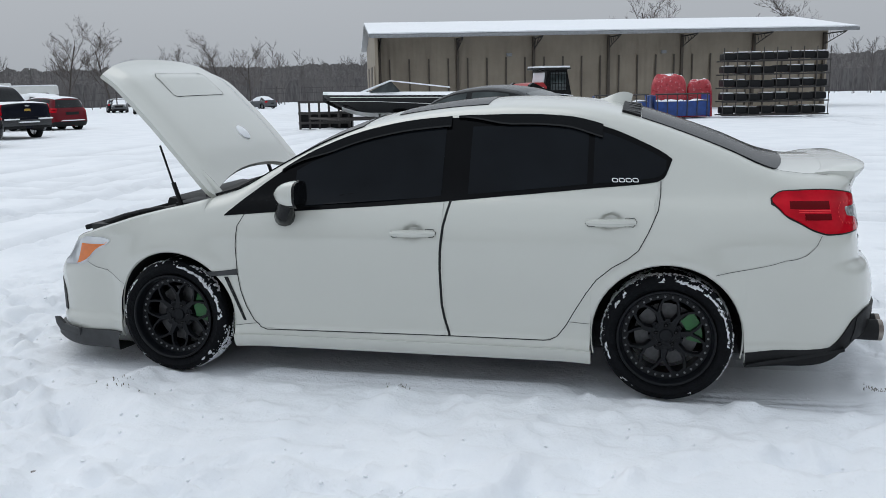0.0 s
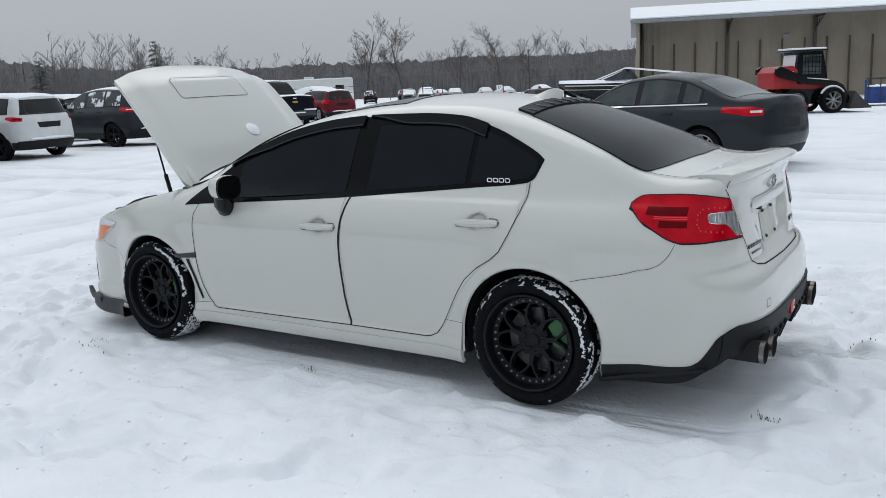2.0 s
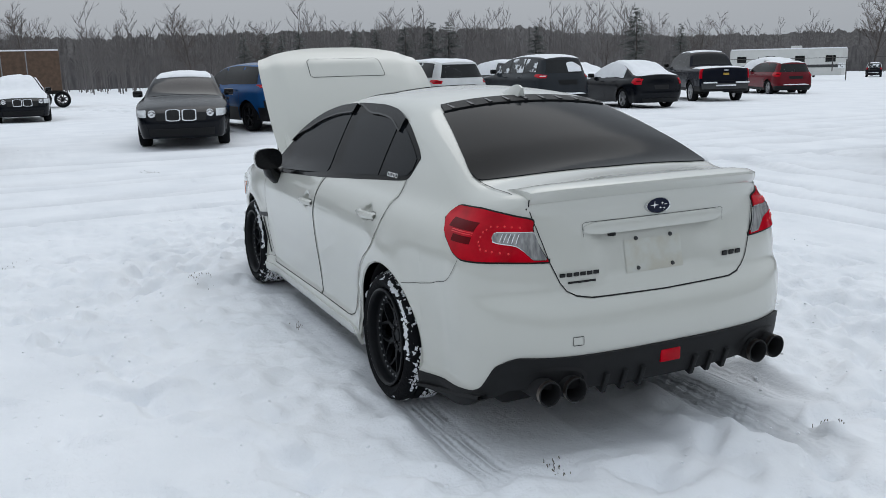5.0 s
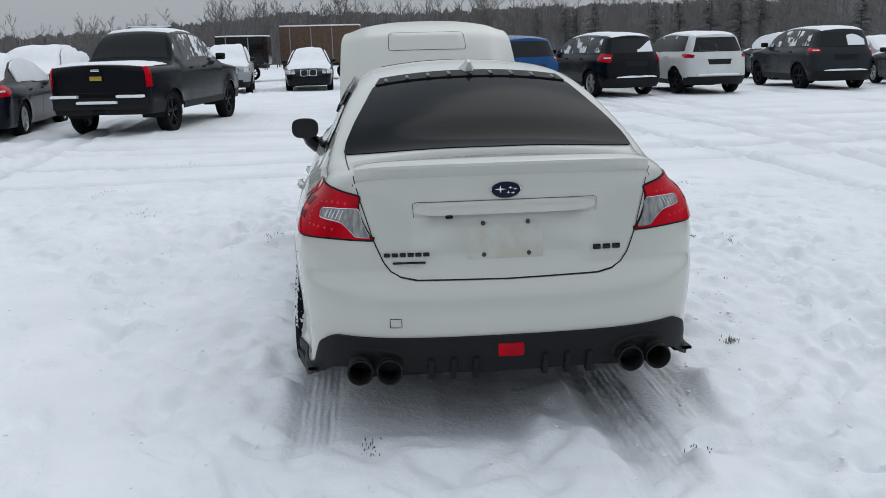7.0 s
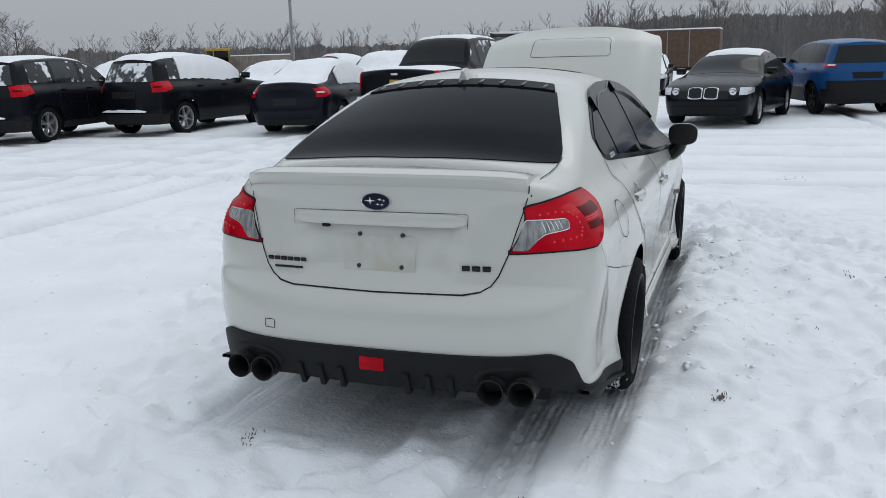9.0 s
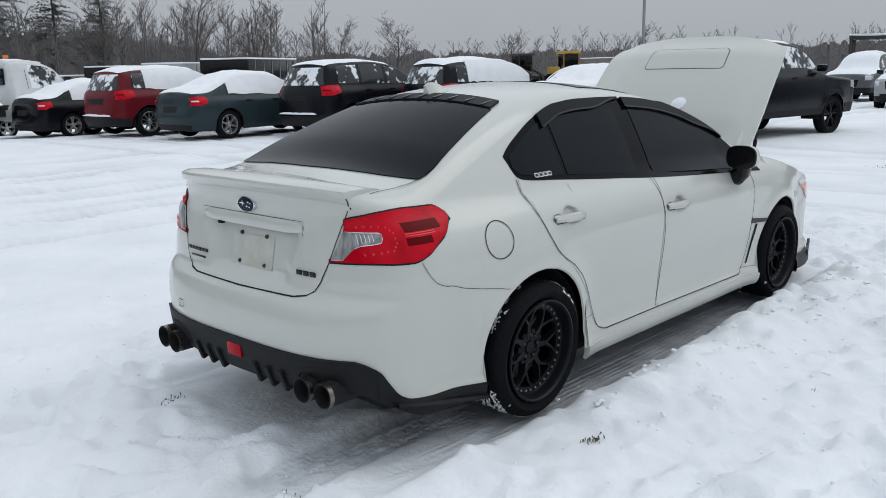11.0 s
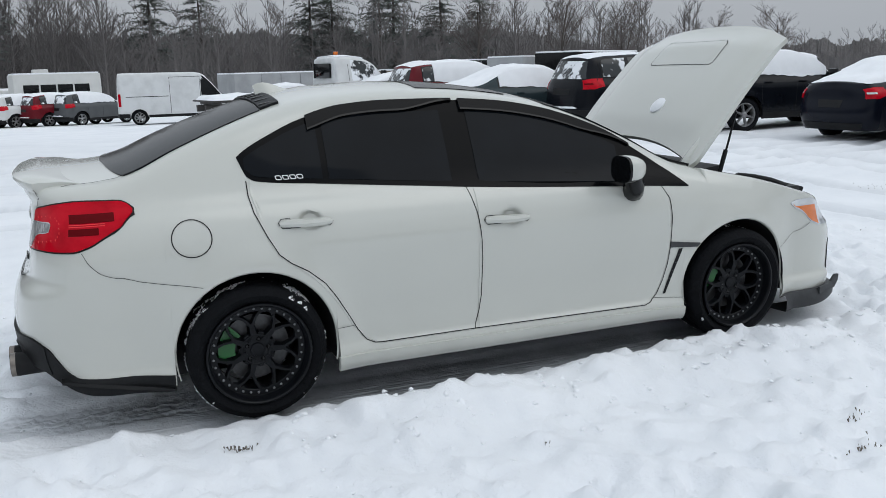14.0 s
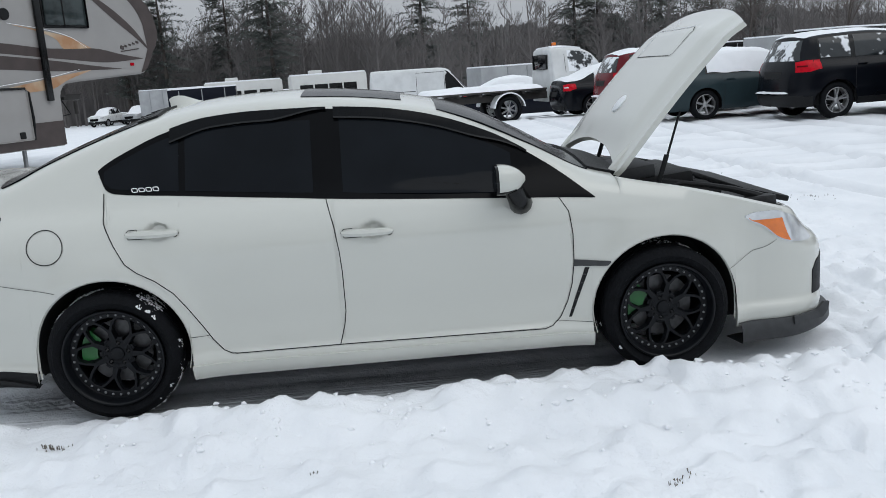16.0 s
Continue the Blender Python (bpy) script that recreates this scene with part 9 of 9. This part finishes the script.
vehicle("saloon_car", "dark grey saloon with dusty doors and chrome window line", "sedan", "paint_charcoal", -1.75, 9.95, 164.5, L=4.87, H=1.48, W=1.85, snow="none", style="ten", seed=1, steer=24, lamp_z=(0.82, 0.945), lamp_len=0.22, chrome_line=True, glass="interior_grey")
vehicle("executive_car", "black saloon with snow on its roof and windscreen", "sedan", "paint_black", -15.3, 0.95, -12, L=5.0, H=1.48, W=1.9, snow="roof", style="ten", seed=2, twin=True)
vehicle("blue_suv", "bright blue compact off-roader with dark rear glass", "suv", "paint_blue", -18.2, 3.15, 195, L=4.62, H=1.68, snow="none", rim="rim_black", seed=3, lamp_z=(1.06, 1.14), clad_h=0.34)
vehicle("black_suv", "black crossover with snow stuck to its tailgate", "suv", "paint_black", -19.4, 6.2, 193, L=4.77, H=1.68, snow="roof", seed=5, side_glass="frost_glass")
vehicle("white_suv", "white crossover with snow stuck to its rear window", "suv", "paint_fleet_white", -19.6, 8.95, 183, L=4.65, H=1.66, snow="roof", rim="rim_black", seed=6, lamp_z=(0.98, 1.09))
vehicle("dark_suv", "charcoal off-roader with snow on roof and bumper", "suv", "paint_charcoal", -20.2, 13.0, 178, L=4.82, H=1.76, W=1.93, snow="roof", rim="rim_black", seed=7, lamp_z=(1.0, 1.11), side_glass="frost_glass", clad_h=0.16)
vehicle("pickup_truck", "black pickup with a sloped bed cover and snow on it", "pickup", "paint_black", -13.3, -4.75, 170, L=5.62, H=1.95, snow="roof", rim="rim_black", seed=8, side_glass="frost_glass")
vehicle("navy_saloon", "dark navy saloon thickly covered with snow", "sedan", "paint_navy", -13.1, -7.9, 184, L=4.92, H=1.46, snow="heavy", seed=9)
vehicle("large_suv", "black sport utility covered with snow over its windows", "suv", "paint_black", -12.5, -11.2, 176, L=4.7, H=1.72, snow="full", style="six", seed=10)
vehicle("old_suv", "black boxy off-roader with snow clinging to its windows", "suv", "paint_black", -10.4, -13.4, 186, L=4.75, H=1.76, snow="roof", style="five", glass="frost_glass", seed=12)
vehicle("teal_saloon", "teal-grey saloon with a thick snow cap", "sedan", "paint_teal", -8.6, -15.6, 184, L=5.0, H=1.48, W=1.88, snow="heavy", style="six", seed=13)
vehicle("red_suv", "dark red crossover with a thick snow cap", "suv", "paint_maroon", -7.9, -18.3, 186, L=4.7, H=1.69, snow="full", style="ten", seed=14)
vehicle("black_hatchback", "black saloon with a snow-covered rear window", "sedan", "paint_black", -7.2, -21.2, 186, L=4.6, H=1.45, snow="heavy", seed=15)
flatbed(-5.2, -22.6, 190)
vehicle("cargo_van", "plain white cargo van with dark cab glass", "van", "paint_fleet_white", -1.85, -40.0, 174, L=5.6, H=2.45, snow="none", seed=17, style="steel")
vehicle("snowy_saloon", "saloon almost buried under settled snow", "sedan", "paint_navy", -5.0, -27.0, 180, snow="heavy", seed=18)
vehicle("silver_suv", "silver crossover seen nose-on under heavy snow", "suv", "paint_silver", -27.6, -5.4, 5, L=4.5, H=1.66, snow="heavy", seed=19)
vehicle("snowy_executive_car", "black saloon seen nose-on under heavy snow", "sedan", "paint_black", -29.4, -2.5, 2, L=4.9, H=1.48, snow="heavy", seed=20, twin=True)
vehicle("navy_pickup", "dark blue pickup with snow along its bed", "pickup", "paint_navy", -22.5, 22.3, 158, L=5.8, H=1.93, snow="roof", seed=21)
vehicle("red_estate", "dark red estate car with tall red tail lamps", "suv", "paint_maroon", -26.2, 30.2, 158, L=4.8, H=1.55, snow="roof", seed=22)
vehicle("white_utility", "white sport utility with snow on its bonnet", "suv", "paint_fleet_white", -28.0, 31.5, 158, snow="full", seed=23)
vehicle("snow_capped_saloon", "black saloon with thick snow on its roof", "sedan", "paint_black", -19.6, 16.4, 172, snow="heavy", seed=24)
for k, (x, y, hd, kind, col, sn) in enumerate((
        (-24.5, 8.0, 180, "sedan", "paint_grey", "heavy"), (-26, 11.5, 182, "suv", "paint_grey", "heavy"), (-27, 15.5, 178, "suv", "paint_black", "full"), (-26.0, 18.5, 175, "sedan", "paint_silver", "heavy"),
        (-24.0, 4.6, 186, "sedan", "paint_silver", "heavy"), (-19.2, -13.0, 5, "sedan", "paint_grey", "heavy"), (-20.5, -9.6, 4, "suv", "paint_silver", "heavy"), (-17.5, -17.2, 10, "suv", "paint_black", "heavy"),
        (-16.6, -20.6, 10, "sedan", "paint_maroon", "heavy"), (-34, -9, 2, "pickup", "paint_grey", "heavy"), (-33, -13, 4, "suv", "paint_charcoal", "heavy"))):
    vehicle("parked_car", "parked vehicle under a thick layer of snow", kind, col, x, y, hd, snow=sn, seed=60 + k, detail=False)
# far rows
for k, (x, y, hd, kind, col) in enumerate(((-69.5, 91.8, 128, "suv", "paint_black"), (-66, 95.0, 128, "suv", "paint_black"), (-63.5, 92.5, 300, "suv", "paint_grey"), (-50.3, 76.6, 300, "suv", "paint_black"), (-60.5, 95.0, 150, "sedan", "paint_silver"),
                                        (-48.0, 79.0, 120, "sedan", "paint_silver"), (-55.0, 98.0, 130, "sedan", "paint_fleet_white"), (-51.0, 96.0, 140, "sedan", "paint_fleet_white"), (-46.0, 96.0, 150, "sedan", "paint_grey"), (-78.0, 90.0, 130, "suv", "paint_grey"), (-84.0, 86.0, 130, "sedan", "paint_fleet_white"))):
    vehicle("far_car", "small parked car far across the yard", kind, col, x, y, hd, snow="full", seed=80 + k, detail=False)
for k, col in enumerate(("paint_grey", "paint_maroon", "paint_fleet_white", "paint_red", "paint_grey", "paint_fleet_white")):
    vehicle("far_car", "parked car far across the yard with snow on it", "sedan" if k == 5 else "suv", col, 2.0 + 1.55 * k, -45.5 - 0.12 * k, 216, snow="full", seed=95 + k, detail=False)
travel_trailer(-58.5, 65.5, 28, 10.5)
vehicle("snowy_van", "white van deep under snow at the yard edge", "van", "paint_fleet_white", 7.0, -61.0, 190, H=2.2, snow="heavy", seed=110, detail=False)
vehicle("far_truck", "white pickup parked nose-on at the yard edge", "pickup", "paint_fleet_white", 31.0, -93.5, 75, snow="full", seed=112, detail=False)
vehicle("far_truck", "grey pickup parked nose-on at the yard edge", "pickup", "paint_silver", 27.6, -94.0, 78, snow="full", seed=113, detail=False)
box_trailer(-22.0, -35.0, 35, 7.5, 2.5, "gloss_black", "long black enclosed trailer with snow on top")
box_trailer(-19.5, -43.0, 30, 5.0, 2.5, "gloss_black", "black enclosed trailer with snow on top")
box_trailer(-16.8, -45.5, 25, 6.0, 2.2, "dump_tan", "tan steel body trailer at the wood edge")
box_trailer(-21.0, -40.0, 30, 4.5, 2.5, "trailer_grey", "grey enclosed trailer with snow on top")
box_trailer(-8.3, -46.0, 15, 7.0, 2.4, "trailer_grey", "grey enclosed trailer with snow on top")
box_trailer(-47.0, -2.7, 88, 4.6, 2.95, "wood_brown", "brown boarded crate trailer beyond the cars")
box_trailer(-44.5, -6.9, 85, 2.6, 2.4, "gloss_black", "black enclosed trailer with snow on top")
vehicle("red_pickup", "dark red pickup with snow on its cab", "pickup", "paint_maroon", -33.0, -17.2, 60, snow="full", seed=114, detail=False)
box_trailer(10.2, -44.5, 8, 3.6, 2.35, "paint_navy", "dark blue enclosed cargo trailer in the far row")
travel_trailer(4.2, -57.0, 12, 5.2)
travel_trailer(10.5, -60.0, 10, 5.5)
box_trailer(19.5, -84.0, 12, 10.0, 3.3, "trailer_grey", "grey enclosed trailer with snow on top")
wheel_loader(-57.0, -40.0, 60)
wheel_loader(-57.5, -45.3, 70, "rust_steel", "dark weathered wheel loader parked beyond the cars")
box_trailer(-56.2, -35.6, 60, 5.5, 2.6, "dump_tan", "tan steel dump body on a trailer beyond the cars")
light_pole(-60.5, -35.0, 17)
machine_shelter(-43.4, -11.7, 15)
fence([(-60, 50), (-51, 63), (-48.6, 69.6), (-46, 92.5), (-38, 100), (-8, 104)])
yard_sign(-40.6, 76.6, 25, "D")
yard_sign(-52.0, 66.0, 35, "C")
build_trees()
